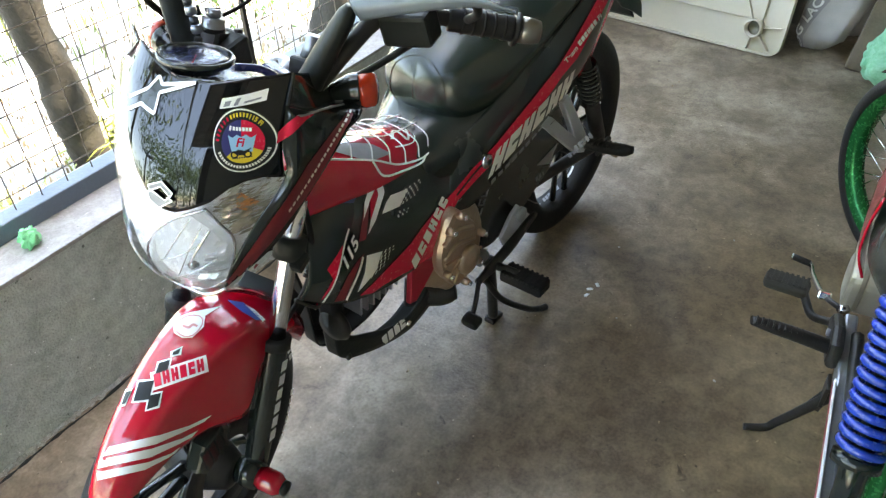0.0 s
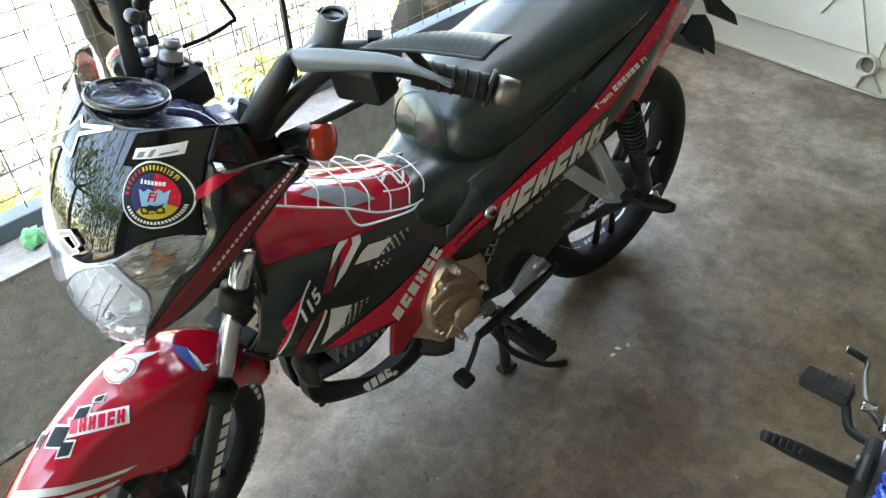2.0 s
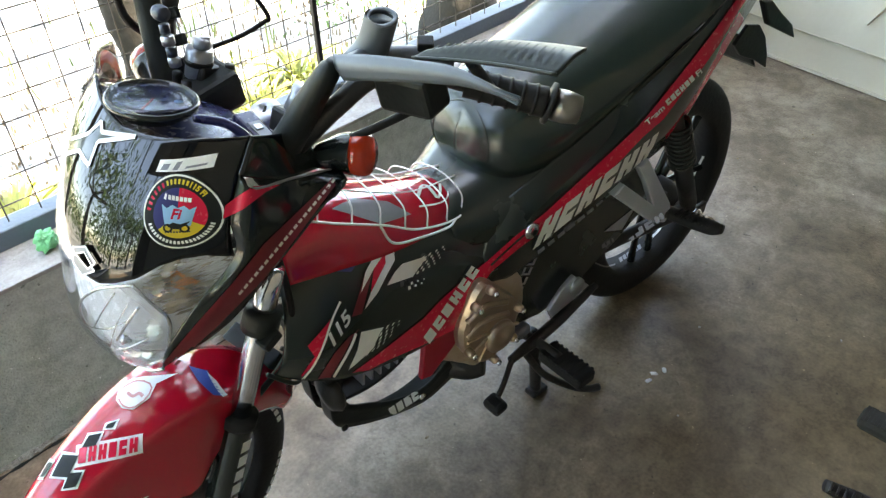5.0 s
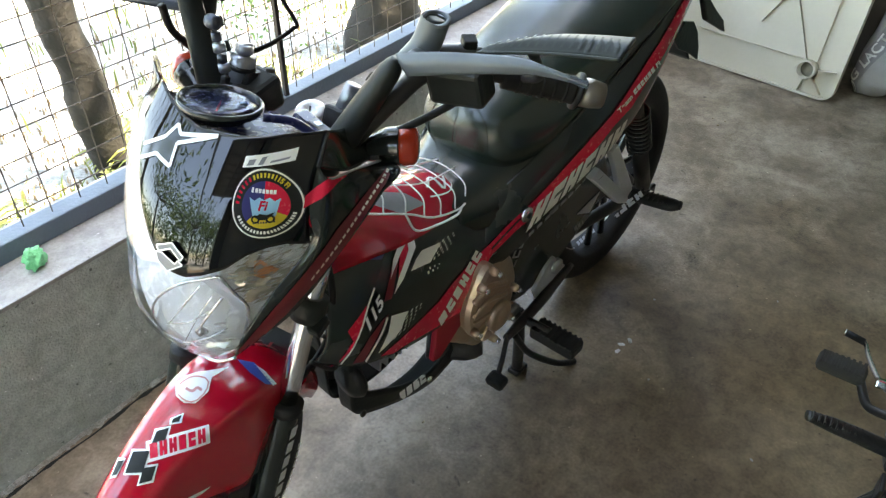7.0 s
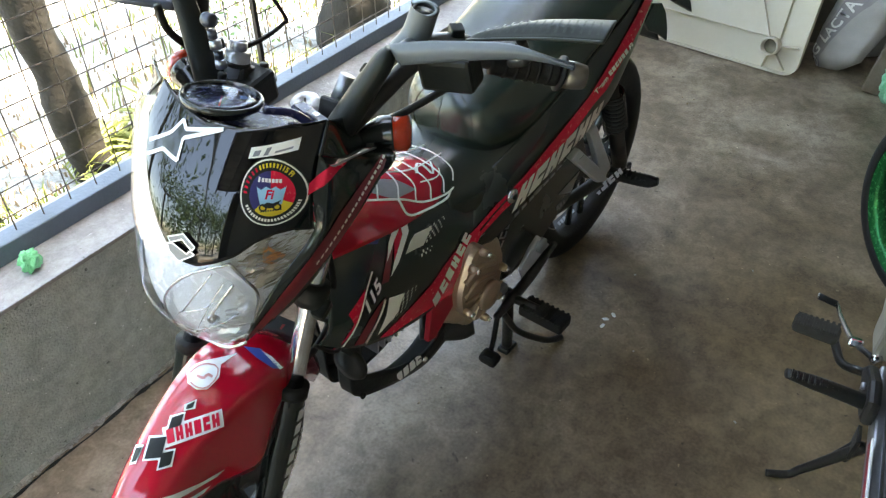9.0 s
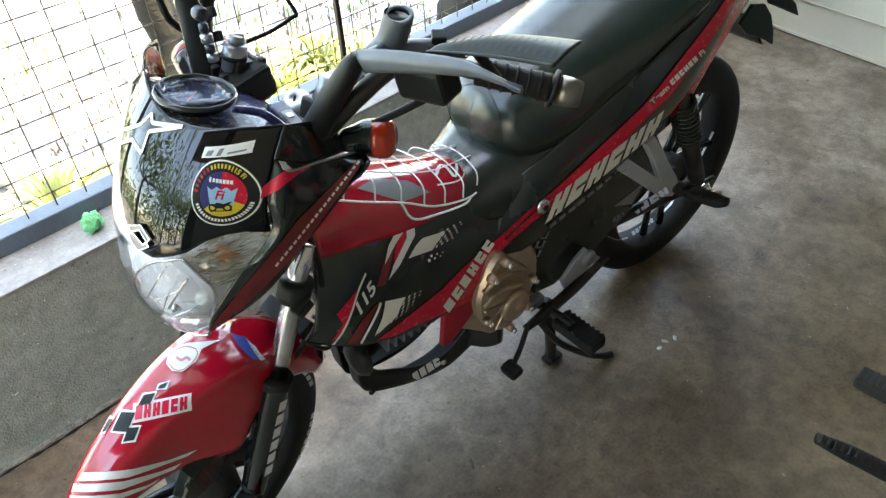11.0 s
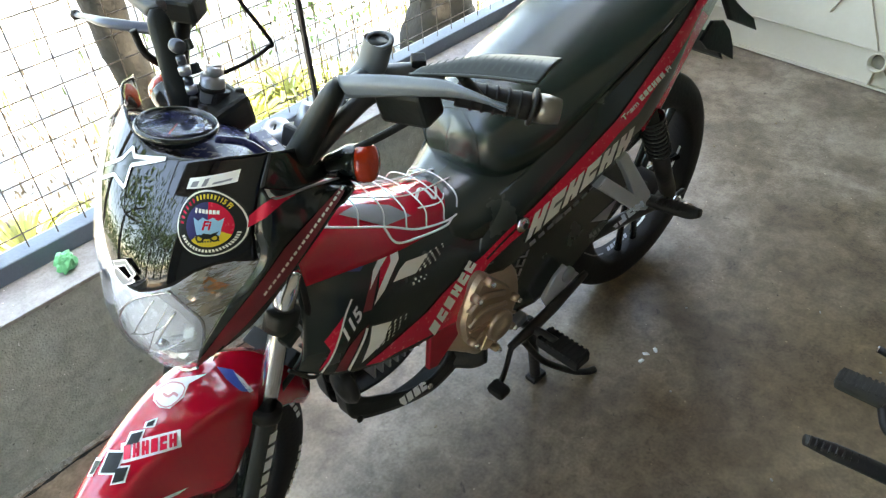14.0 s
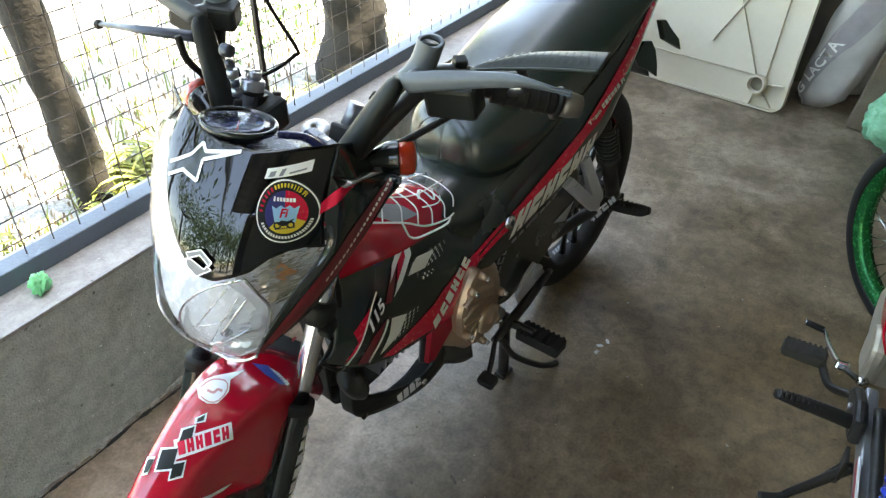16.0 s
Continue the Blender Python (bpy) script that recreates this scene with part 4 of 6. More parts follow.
wing_rows = [[cowl(.1235, .918, -.001), cowl(.1295, .875, -.001), cowl(.1355, .829), cowl(.1144, .7733), cowl(.0957, .716), cowl(.0843, .679)],
             [(1.111, .139, .902), (1.125, .147, .868), (1.135, .150, .832), (1.160, .140, .792), (1.178, .127, .750), (1.165, .123, .722)],
             [(1.055, .136, .880), (1.062, .147, .860), (1.075, .154, .839), (1.090, .157, .818), (1.100, .154, .800), (1.104, .148, .785)],
             [(.985, .135, .852), (.992, .152, .860), (.998, .162, .864), (1.004, .168, .866), (1.012, .170, .864), (1.022, .168, .858)]]
right_rows = [[cowl(-.118, .922, -.001), cowl(-.138, .890, -.001), cowl(-.151, .835), cowl(-.148, .775), cowl(-.120, .725), cowl(-.062, .650)],
              [(1.05, -.160, .868), (1.05, -.163, .850), (1.05, -.164, .825), (1.062, -.155, .783), (1.088, -.130, .733), (1.13, -.078, .660)],
              [(.985, -.128, .846), (.968, -.136, .838), (.966, -.138, .826), (.973, -.136, .812), (.985, -.132, .798), (1.002, -.124, .782)]]
for sgn, rows in ((1, wing_rows), (-1, right_rows)):
    wing = Patch([[tuple(p) for p in r] for r in rows], 40, 40)
    wing_ob = part("cowl_wing", wing.mesh(0.004), BLACK_GLOSS, motorcycle, "black cowl wing with dark red stripes", STEER)
    if sgn > 0:
        shell_ = join(thick(grid_mesh(np.array(visor_g)), 0.004), wing.mesh(0.004))
        W1 = press(shell_, (1.458, .648, 1.419), (1.11, .14, .87), .002)
        W2 = press(shell_, (1.458, .648, 1.419), (1.11, .14, .87), .003)
        shell_.free()
        part("wing_stripe", onto([[(-.0333, .0121), (-.0381, -.0013), (-.0165, .0049), (-.0181, .0201)], [(-.0181, .0201), (-.0165, .0049), (.0105, .0192), (-.0001, .0276)], [(-.0001, .0276), (.0105, .0192), (.0278, .0246)]], W1, 3), RED_STICKER, wing_ob, "bright red flash", STEER)
        up_, lo_ = [(-.1167, -.1345), (-.079, -.1016), (-.039, -.0691), (.0003, -.0343), (.0428, -.006), (.0876, .0241)], [(-.111, -.1418), (-.0586, -.1092), (-.0068, -.0722), (.0128, -.055), (.0452, -.0247), (.0878, .0154)]
        part("wing_stripe", onto([[up_[i], up_[i + 1], lo_[i + 1], lo_[i]] for i in range(5)], W1, 3, .03), MAROON, wing_ob, "dark red lower band", STEER)
        part("wing_mark", onto([[(lo_[1][0] + t * .147, lo_[1][1] + t * .125 + .004), (lo_[1][0] + t * .147 + .004, lo_[1][1] + t * .125 + .0078), (lo_[1][0] + t * .147 + .002, lo_[1][1] + t * .125 + .010), (lo_[1][0] + t * .147 - .002, lo_[1][1] + t * .125 + .006)] for t in np.linspace(.18, .98, 20)], W2, 1, .02), CREAM, wing_ob, "", STEER)
        # Thin grey line along the wing's upper edge.
        part("wing_edge", tube([tuple(wing.at(u, 0.0, 0)) for u in np.linspace(.32, .98, 14)], .0016, n=30, sides=6), GREY_STICKER, wing_ob, "pale upper edge", STEER)
        part("wing_infill", Patch([[tuple(cowl(.1195, .9485, -.002)), tuple(cowl(.1215, .933, -.002)), tuple(cowl(.1235, .915, -.002))], [(1.05, .112, .925), (1.06, .122, .905), (1.07, .132, .885)], [(1.00, .10, .90), (1.0, .112, .875), (1.0, .122, .855)]], 16, 12).mesh(.003), BLACK_GLOSS, wing_ob, "", STEER)


fin = part("visor_fin", Patch([[tuple(cowl(-.086, .951)), (1.090, -.130, .948), (1.044, -.174, .925)], [tuple(cowl(-.108, .928)), (1.085, -.142, .900), (1.050, -.163, .870)]], 10, 20).mesh(.003), SMOKED, visor, "smoked clear upper corner of the visor", STEER)


def on_visor(a, b, lift=0.0018):
    return cowl(a, b, lift)


def visor_mark(name, polys, mat, label="", cuts=2, lift=0.0018):
    return part(name, onto(polys, lambda a, b: on_visor(a, b, lift), cuts), mat, visor, label, STEER)


# Round club sticker, with the maker's words as plain bars.
def emb(a, b):
    return .0987 + .0285 * a - .0093 * b, .8885 - .0048 * a + .0348 * b


def emblem(name, polys, mat, label="", cuts=1, lift=.0026):
    return visor_mark(name, [[emb(*p) for p in q] for q in polys], mat, label, cuts, lift)


def fan(a0, a1, r):
    return [(0, 0)] + [(r * math.cos(radians(a)), r * math.sin(radians(a))) for a in np.linspace(a0, a1, 16)]


emblem("round_sticker", [disc(0, 0, 1, 48)], BLACK, "round club sticker in blue, red and yellow", 3, .0018)
emblem("sticker_edge", ring_polys(0, 0, .93, .975), CREAM, "", 0)
emblem("sticker_blue", [fan(92, 222, .66)], NAVY, "", 2)
emblem("sticker_red", [fan(-30, 92, .66)], RED_STICKER, "", 2)
emblem("sticker_yellow", [fan(222, 330, .66)], YELLOW, "", 2)
emblem("sticker_shield", [[(-.43, .22), (-.28, .14), (-.14, .24), (0, .17), (.15, .24), (.28, .14), (.44, .22), (.30, -.30), (-.30, -.30)]], PALE_BLUE, "", 2, .0032)
part("sticker_figures", lettering("Fi", .36, lambda a, b: on_visor(*emb(a + b * .25 - .17, b - .10), .0038), 1.0, .012), RED_STICKER, visor, "red letters on the shield", STEER)
for c in (-.22, .17):
    emblem("sticker_wheel", ring_polys(c, -.36, .07, .12, n=18), BLACK, "", 0, .0038)
emblem("sticker_machine", [[(-.24, -.30), (-.10, -.20), (.08, -.24), (.30, -.16), (.20, -.28), (.05, -.38), (-.12, -.38)]], BLACK, "", 1, .0038)
emblem("sticker_bar", bars(6, (-.28, .36), (.34, .33), (-.28, .47), (.34, .44), .25, 4) + [[(-.40, .36), (-.33, .34), (-.32, .48), (-.38, .49)]], WHITE, "", 0, .0034)
emblem("sticker_bar", bars(9, (-.30, -.50), (.30, -.48), (-.30, -.45), (.30, -.43), .3, 5), OLIVE, "", 0, .0034)


def round_text(text, size, start, mat, r=.74):
    def where(a, b):
        g = radians(start) - a / (r + .08)
        return on_visor(*emb((r + b) * math.cos(g), (r + b) * math.sin(g)), .003)
    part("sticker_figures", lettering(text, size, where, 1.0, .008), mat, visor, "", STEER)


round_text("115 Fi", .20, 74, YELLOW)
for a0, a1, n, mat in ((78, 118, 6, YELLOW), (128, 178, 6, RED_STICKER), (205, 338, 22, CREAM)):
    marks_ = []
    for a in np.linspace(a0, a1, n):
        marks_ += ring_polys(0, 0, .745, .865 if mat is not CREAM else .84, a - 2.1, a + 2.1, 3)
    emblem("sticker_text", marks_, mat, "", 0)
# Outlined star, maker's badge and small label, as plain shapes.
star_out = [(-.066, .9044), (-.0368, .9223), (-.0263, .9364), (-.0183, .9304), (.0275, .9413), (-.0179, .9227), (-.015, .903), (-.0406, .9062), (-.062, .8931)]
star = visor_mark("star", [star_out], BLACK_GLOSS, "white outlined star sticker", 2, .0012)
for i in range(len(star_out) - 1):
    part("star_edge", onto(stroke([star_out[i], star_out[i + 1]], .0036), lambda a, b: on_visor(a, b, .002), 1), WHITE, visor, "", STEER)
for shape in ([(.0013, .834), (.0212, .8435), (.0388, .834), (.036, .8290), (.021, .8375), (.006, .8290)], [(.002, .8270), (.010, .8290), (.030, .8230), (.033, .8280), (.0395, .8250), (.0204, .8107), (.0057, .8180)]):
    badge = visor_mark("badge", [shape], GREY_STICKER, "dark chrome maker's badge shape", 2, .004)
    for i in range(len(shape)):
        visor_mark("badge_edge", stroke([shape[i], shape[(i + 1) % len(shape)]], .0016), BEZEL, "", 0, .0052)
visor_mark("small_label", [[(.0665, .9225), (.0655, .932), (.1065, .9385), (.108, .927)]], CREAM, "small pale label with plain dark bars", 3)
visor_mark("label_bar", [[(.070, .9245), (.076, .9255), (.0765, .9305), (.0705, .9295)], [(.080, .9255), (.084, .926), (.085, .933), (.081, .932)], [(.089, .927), (.103, .9295), (.1035, .9315), (.0895, .929)]], GREY_STICKER, "", 1, .0026)


# Dash and round speedometer behind the visor.
dash_rows = []
for s in np.linspace(-1, 1, 7):
    y = .0155 + s * .1015
    e = cowl(y, visor_top(y) - .003)
    dash_rows.append([e + Vector((-.004, 0, -.010)), Vector((e.x - .035, s * .10, .915)), Vector((1.065, s * .095, .905)), Vector((1.02, s * .085, .885)), Vector((.99, s * .08, .86))])
part("dash_panel", Patch(dash_rows, 30, 30).mesh(0.003), BLUEBLACK, motorcycle, "blue-black dash panel behind the visor", STEER)
DIAL = pose(1.106, -0.016, 0.936, 0, -12, 0)
dial = part("speedometer", lathe([(.034, -.012), (.038, -.005), (.049, -.001), (.050, .004), (.048, .007), (.045, .007), (.043, .002), (.0, .001), (.0, -.012)], (0, 0, 0), "Z", 48), BLACK_GLOSS, motorcycle, "round black speedometer", STEER @ DIAL)
part("dial_face", lathe([(0, .002), (.041, .002), (.041, .0028), (0, .0028)], (0, 0, 0), "Z", 40), BLUEBLACK, dial, "", STEER @ DIAL)
part("dial_needle", block((.03, .002, .001), (.01, .006, .004), (0, 0, 30), .0003), RED_STICKER, dial, "", STEER @ DIAL)
part("dial_mark", onto([disc(-.02, .018, .005, 12)], lambda a, b: Vector((a, b, .0034)), 0), PALE_BLUE, dial, "", STEER @ DIAL)
glass = part("dial_glass", lathe([(0, .0065), (.03, .006), (.044, .0045), (.044, .004), (.03, .0055), (0, .006)], (0, 0, 0), "Z", 40), DIAL_GLASS, dial, "", STEER @ DIAL)
glass.visible_shadow = False
lock = part("ignition_lock", lathe([(0, -.012), (.019, -.012), (.020, .002), (.016, .006), (.007, .006), (.006, .003), (0, .003)], (0, 0, 0), "Z", 28), BEZEL, motorcycle, "bright ignition lock", STEER @ pose(.983, .022, .880, 0, 14, 0))
part("key_slot", block((.010, .003, .002), (0, 0, .004), (0, 0, 30), .0005), BLACK, lock, "", STEER @ pose(.983, .022, .880, 0, 14, 0))
SWITCH = STEER @ pose(1.041, .071, .903, 0, -14, 0) @ pose(0, 0, 0, -16, 0, -4)
switch = part("dash_switch", block((.026, .060, .014), (0, 0, 0), (0, 0, 0), .003), BLUEBLACK, motorcycle, "blue-black switch strip beside the speedometer", SWITCH)
part("switch_face", block((.017, .032, .002), (0, .006, .0075), (0, 0, 0), .0006), GREY_STICKER, switch, "pale scuffed switch face", SWITCH)
part("switch_key", block((.010, .008, .002), (.001, .000, .0090), (0, 0, 0), .0006), BEZEL, switch, "", SWITCH)
part("dash_rib", tube([(1.095, .036, .934), (1.072, .062, .926), (1.060, .088, .905), (1.050, .100, .893)], [.005, .0055, .007, .006], n=30, sides=10), BLUEBLACK, motorcycle, "moulded rib along the dash", STEER)

# -- handlebar and controls --
for sgn in (1, -1):
    s = sgn
    arm = part("handlebar_arm", tube([(1.035, .078 * s, .850), (1.026, .100 * s, .893), (1.013, .125 * s, .948), (1.002, .146 * s, .992), (.998, .152 * s, 1.006)], [.030, .027, .0225, .018, .010] if sgn > 0 else [.022, .019, .017, .015, .008], n=40, sides=18, flat=.72), BLACK, motorcycle, "black moulded handlebar arm", STEER)
    part("bar_neck", tube([(1.02, .105 * s, .885), (.985, .14 * s, .940), (.945, .165 * s, .972), (.905, .20 * s, .972)], .012, n=30, sides=12), STEEL_DARK, arm, "", STEER)
    for k in range(3):
        z = .905 + k * .028
        part("arm_rib", block((.007, .020, .014), (1.000 - k * .006, .092 * s + k * .013 * s, z), (s * -28, -10, 0), .002), BLACK, arm, "", STEER)
    part("clamp_bolt", tube([(.990, .076 * s, .905), (.977, .084 * s, .938)], .012, n=16, sides=8), ALU, arm, "bright clamp bolt", STEER)
    part("clamp_block", block((.04, .045, .03), (.99, .080 * s, .895), (0, -20, 0), .004), STEEL_DARK, arm, "", STEER)
    bar = part("handlebar", tube([(.905, .20 * s, .972), (.872, .25 * s, .961), (.840, .308 * s, .952)], .011, n=20, sides=12), STEEL_DARK, motorcycle, "", STEER)
    part("grip", tube([(.880, .238 * s, .963), (.857, .280 * s, .957), (.836, .318 * s, .951)], [.0165, .017, .0165, .018], n=24, sides=16), RUBBER, bar, "ribbed black rubber grip", STEER)
    for k in range(5):
        q = .2 + k * .16
        part("grip_ring", tube([(.880 - .044 * q, (.238 + .080 * q) * s, .963 - .012 * q), (.880 - .044 * (q + .04), (.238 + .080 * (q + .04)) * s, .963 - .012 * (q + .04))], .0185, n=16, sides=16), RUBBER, bar, "", STEER)
    part("grip_flange", tube([(.835, .320 * s, .951), (.833, .324 * s, .950)], .024, n=16, sides=20), RUBBER, bar, "", STEER)
    part("bar_end", tube([(.832, .325 * s, .950), (.817, .352 * s, .946)], [.0185, .0185, .016], n=24, sides=20), DULL_METAL, bar, "dull metal bar-end weight", STEER)
    part("switch_box", block((.040, .074, .046), (.938, .207 * s, .969), (s * 14, 8, 0), .006), BLACK, motorcycle, "black switch box", STEER)
    boss = part("mirror_mount", tube([(.962, .148 * s, .985), (.948, .160 * s, 1.005), (.941, .167 * s, 1.038)], [.017, .018, .0175], n=20, sides=24, ends=False), GREY_BLADE, motorcycle, "grey mirror mount with an empty socket", STEER)
    part("socket", tube([(.9405, .1672 * s, 1.036), (.944, .163 * s, 1.008)], .0125, n=16, sides=20), BLACK, boss, "", STEER)
    part("socket_lip", lathe([(.0125, -.002), (.0178, -.002), (.0178, .001), (.0125, .001)], (0, 0, 0), "Z", 28), GREY_BLADE, boss, "", STEER @ pose(.941, .167 * s, 1.0385, -3, 8, 0))
    part("mount_neck", tube([(.948, .162 * s, .990), (.905, .190 * s, .985), (.875, .212 * s, .975)], [.016, .014, .012], n=16, sides=12), GREY_BLADE, boss, "", STEER)
    part("mount_nut", block((.018, .018, .012), (.90, .195 * s, 1.002), (0, 10, 40), .002), BLACK, boss, "", STEER)
    blade_up = [(.994, .147 * s, 1.011), (.995, .200 * s, 1.031), (.995, .255 * s, 1.047), (.995, .292 * s, 1.056), (.997, .322 * s, 1.058), (1.000, .372 * s, 1.056)]
    blade_lo = [(1.002, .168 * s, .992), (1.004, .206 * s, 1.008), (1.004, .250 * s, 1.025), (1.003, .285 * s, 1.037), (1.002, .320 * s, 1.047), (1.001, .370 * s, 1.053)]
    blade_mid = [((a[0] + c[0]) / 2 + .006, (a[1] + c[1]) / 2, (a[2] + c[2]) / 2 + .004) for a, c in zip(blade_up, blade_lo)]
    blade = part("lever_blade", thick(Patch([blade_up, blade_mid, blade_lo], 8, 40).mesh(0), .005), GREY_BLADE, motorcycle, "smooth grey hand-guard blade", STEER)
    part("blade_stay", tube([(.992, .165 * s, 1.005), (.965, .162 * s, 1.00), (.945, .165 * s, .99)], .010, n=16, sides=10), GREY_BLADE, blade, "", STEER)
    guard_pts = [[(.982, .239 * s, 1.038), (.982, .290 * s, 1.055), (.983, .340 * s, 1.070), (.985, .392 * s, 1.083)],
                 [(.970, .248 * s, 1.045), (.960, .296 * s, 1.065), (.958, .345 * s, 1.079), (.958, .393 * s, 1.089)],
                 [(.958, .252 * s, 1.040), (.935, .300 * s, 1.060), (.930, .348 * s, 1.074), (.930, .391 * s, 1.085)]]
    hp = Patch(guard_pts, 10, 40)
    hand = part("hand_guard", thick(hp.mesh(0), .003), CARBON, motorcycle, "carbon-patterned hand guard", STEER)
    part("guard_edge", tube(guard_pts[0], .0016, n=30, sides=6), CARBON_LIGHT, hand, "", STEER)
    fl = 1 if hp.n[4, 20][2] > 0 else -1
    for v in np.linspace(.06, .90, 15):
        part("weave", onto([[(.15, v + .03), (.15, v + .05), (.62, v + .015), (.62, v)]], lambda u, w: hp.at(u, w, .0022 * fl), 2), CARBON_LIGHT, hand, "", STEER)
    part("guard_stay", tube([(.975, .30 * s, 1.055), (.935, .30 * s, 1.01), (.87, .26 * s, .962)], .006, n=24, sides=8), BLACK, hand, "", STEER)
    fx, fz = (0, 0) if sgn > 0 else (.046, .018)
    signal = part("turn_signal", tube([(.99 + fx, .11 * s, .86 + fz), (.972 + fx, .134 * s, .866 + fz), (.965 + fx, .147 * s, .868 + fz)], [.014, .024, .026], n=16, sides=20), BLACK_GLOSS, motorcycle, "front turn signal with an orange lens", STEER)
    part("signal_lens", lathe([(0, 0), (.026, 0), (.0265, .006), (.025, .017), (.021, .021), (0, .022)], (0, 0, 0), "Z", 14), ORANGE, signal, "orange faceted lens", STEER @ pose(.964 + fx, .148 * s, .868 + fz, -80 * s, 0, 20 * s))
for pts in ([(1.03, -.165, .985), (1.024, -.16, .951), (1.0, -.158, .92), (.972, -.155, .883)], [(.97, .14, .96), (.99, .12, .91), (1.0, .08, .85)], [(.91, .2, .93), (.95, .16, .90), (1.0, .1, .86), (1.03, .05, .82)]):
    part("control_cable", tube(pts, .0052, n=30, sides=8), RUBBER, motorcycle, "black control cable", STEER)
part("banjo", lathe([(0, -.008), (.008, -.008), (.0095, -.003), (.0095, .003), (.008, .008), (0, .008)], (1.024, -.090, .984), "Y", 16), LEVER_GREY, motorcycle, "brake hose banjo fitting", STEER)
for k, (x, y, z, r) in enumerate(((1.026, -.086, .972, .0062), (1.028, -.081, .960, .0080), (1.029, -.077, .947, .0062), (1.028, -.076, .934, .0075))):
    part("hose_fitting", tube([(x, y, z), (x, y + .001, z - .010)], r, n=16, sides=10), ALU if k % 2 else LEVER_GREY, motorcycle, "", STEER)
part("hose_tail", tube([(1.028, -.075, .915), (1.03, -.08, .88), (1.03, -.09, .84)], .006, n=20, sides=8), RUBBER, motorcycle, "", STEER)
cap = part("fork_cap", tube([(1.0, -.078, .885), (.990, -.075, .930)], .0165, n=32, sides=20), ALU, motorcycle, "bright fork cap with a bolt head", STEER)
part("cap_ring", tube([(.9945, -.0765, .912), (.993, -.076, .918)], .0178, n=16, sides=20), STEEL_DARK, cap, "", STEER)
part("cap_bolt", tube([(.990, -.075, .932), (.987, -.074, .942)], .0095, n=16, sides=6), ALU, cap, "", STEER)
block_ = part("ignition_block", block((.084, .070, .050), (1.002, -.072, .876), (0, 10, -8), .007), BLACK, motorcycle, "black top bridge of the fork", STEER)
for x, y in ((.970, -.052), (.972, -.088), (1.030, -.060)):
    part("bridge_bolt", tube([(x, y, .895), (x - .002, y, .909)], .0065, n=16, sides=6), STEEL_DARK, block_, "", STEER)
part("wire_loop", tube([(.955, -.105, .905), (.92, -.085, .915), (.885, -.076, .925), (.876, -.077, .932), (.895, -.10, .985), (.91, -.12, 1.03), (.93, -.135, 1.05)], .003, n=60, sides=8), RUBBER, motorcycle, "thin black cable loop by the right fork cap", STEER)
part("throttle_lever", tube([(.99, -.17, .968), (1.02, -.23, .972), (1.01, -.29, .958), (1.0, -.335, .945)], [.011, .009, .006, .005], n=30, sides=10, flat=.7), LEVER_GREY, motorcycle, "blue-grey front brake lever", STEER)
part("lever_ball", lathe([(0, -.008), (.006, -.005), (.008, 0), (.006, .005), (0, .008)], (1.0, -.337, .944), "Y", 16), STEEL_DARK, motorcycle, "", STEER)
part("brake_reservoir", block((.04, .05, .035), (.955, -.15, .995), (0, 5, 20), .006), BLACK, motorcycle, "black brake fluid reservoir", STEER)

# -- leg shield, top cover and rack --
shield_rows = [mirrored(r) for r in (
    [(1.070, .098, .520), (1.055, .110, .560), (1.030, .085, .630), (1.00, 0, .690)],
    [(1.000, .112, .470), (.990, .124, .545), (.965, .092, .640), (.94, 0, .700)],
    [(.920, .116, .436), (.905, .127, .515), (.885, .090, .622), (.87, 0, .675)],
    [(.820, .115, .412), (.810, .123, .485), (.800, .086, .598), (.79, 0, .642)],
    [(.735, .108, .405), (.720, .116, .465), (.710, .082, .578), (.70, 0, .618)],
    [(.650, .105, .460), (.640, .112, .515), (.630, .080, .585), (.63, 0, .606)],
    [(.585, .106, .525), (.580, .112, .560), (.570, .085, .605), (.57, 0, .625)])]
shield = Patch(shield_rows, 60, 61)
shield_bm = shield.mesh(0.004)
BLADE = [(.806, .424), (.817, .328), (.797, .322), (.742, .362), (.680, .455), (.72, .470)]
both = join(shield.mesh(0.004), plate(BLADE, .100, .113, .003))
SIDE_EYE, SIDE_AIM = (1.276, 0.849, 1.36), (.85, .11, .5)
S1, S2, S3 = (press(both, SIDE_EYE, SIDE_AIM, o) for o in (0.0022, 0.0034, 0.0046))
leg_shield = part("leg_shield", shield_bm, BLACK_PANEL, motorcycle, "satin black leg shield with racing graphics")
for sgn in (1, -1):
    part("leg_blade", plate(BLADE, sgn * .100, sgn * .113, .003), RED_DULL, leg_shield, "dull red leg blade")


def shield_mark(name, polys, mat, label="", cuts=3, lay=S1):
    return part(name, onto(polys, lay, cuts), mat, leg_shield, label)


# Bluish haze on the shield, put in as a flat navy patch.
shield_mark("blue_haze", [[(-.0915, .1026), (-.0512, .109), (-.0779, .082), (-.1007, .0851)]], NAVY, "", 3)
shield_mark("swoosh", [[(-.0626, .0213), (-.0388, .0438), (-.0203, .0700), (-.0203, .0883), (-.0502, .0454)], [(-.0203, .0700), (-.0045, .0909), (-.0032, .1182), (-.0191, .1047), (-.0203, .0883)], [(-.0032, .1182), (-.0271, .1153), (-.0408, .0817), (-.0191, .1047)], [(-.0271, .1153), (-.0551, .0789), (-.0662, .0476), (-.0408, .0817)]], WHITE, "white swoosh", 2, S2)
shield_mark("maroon_bar", [[(-.0845, .0128), (-.0551, .0789), (-.0402, .0863), (-.068, .0151)]], MAROON, "", 3)
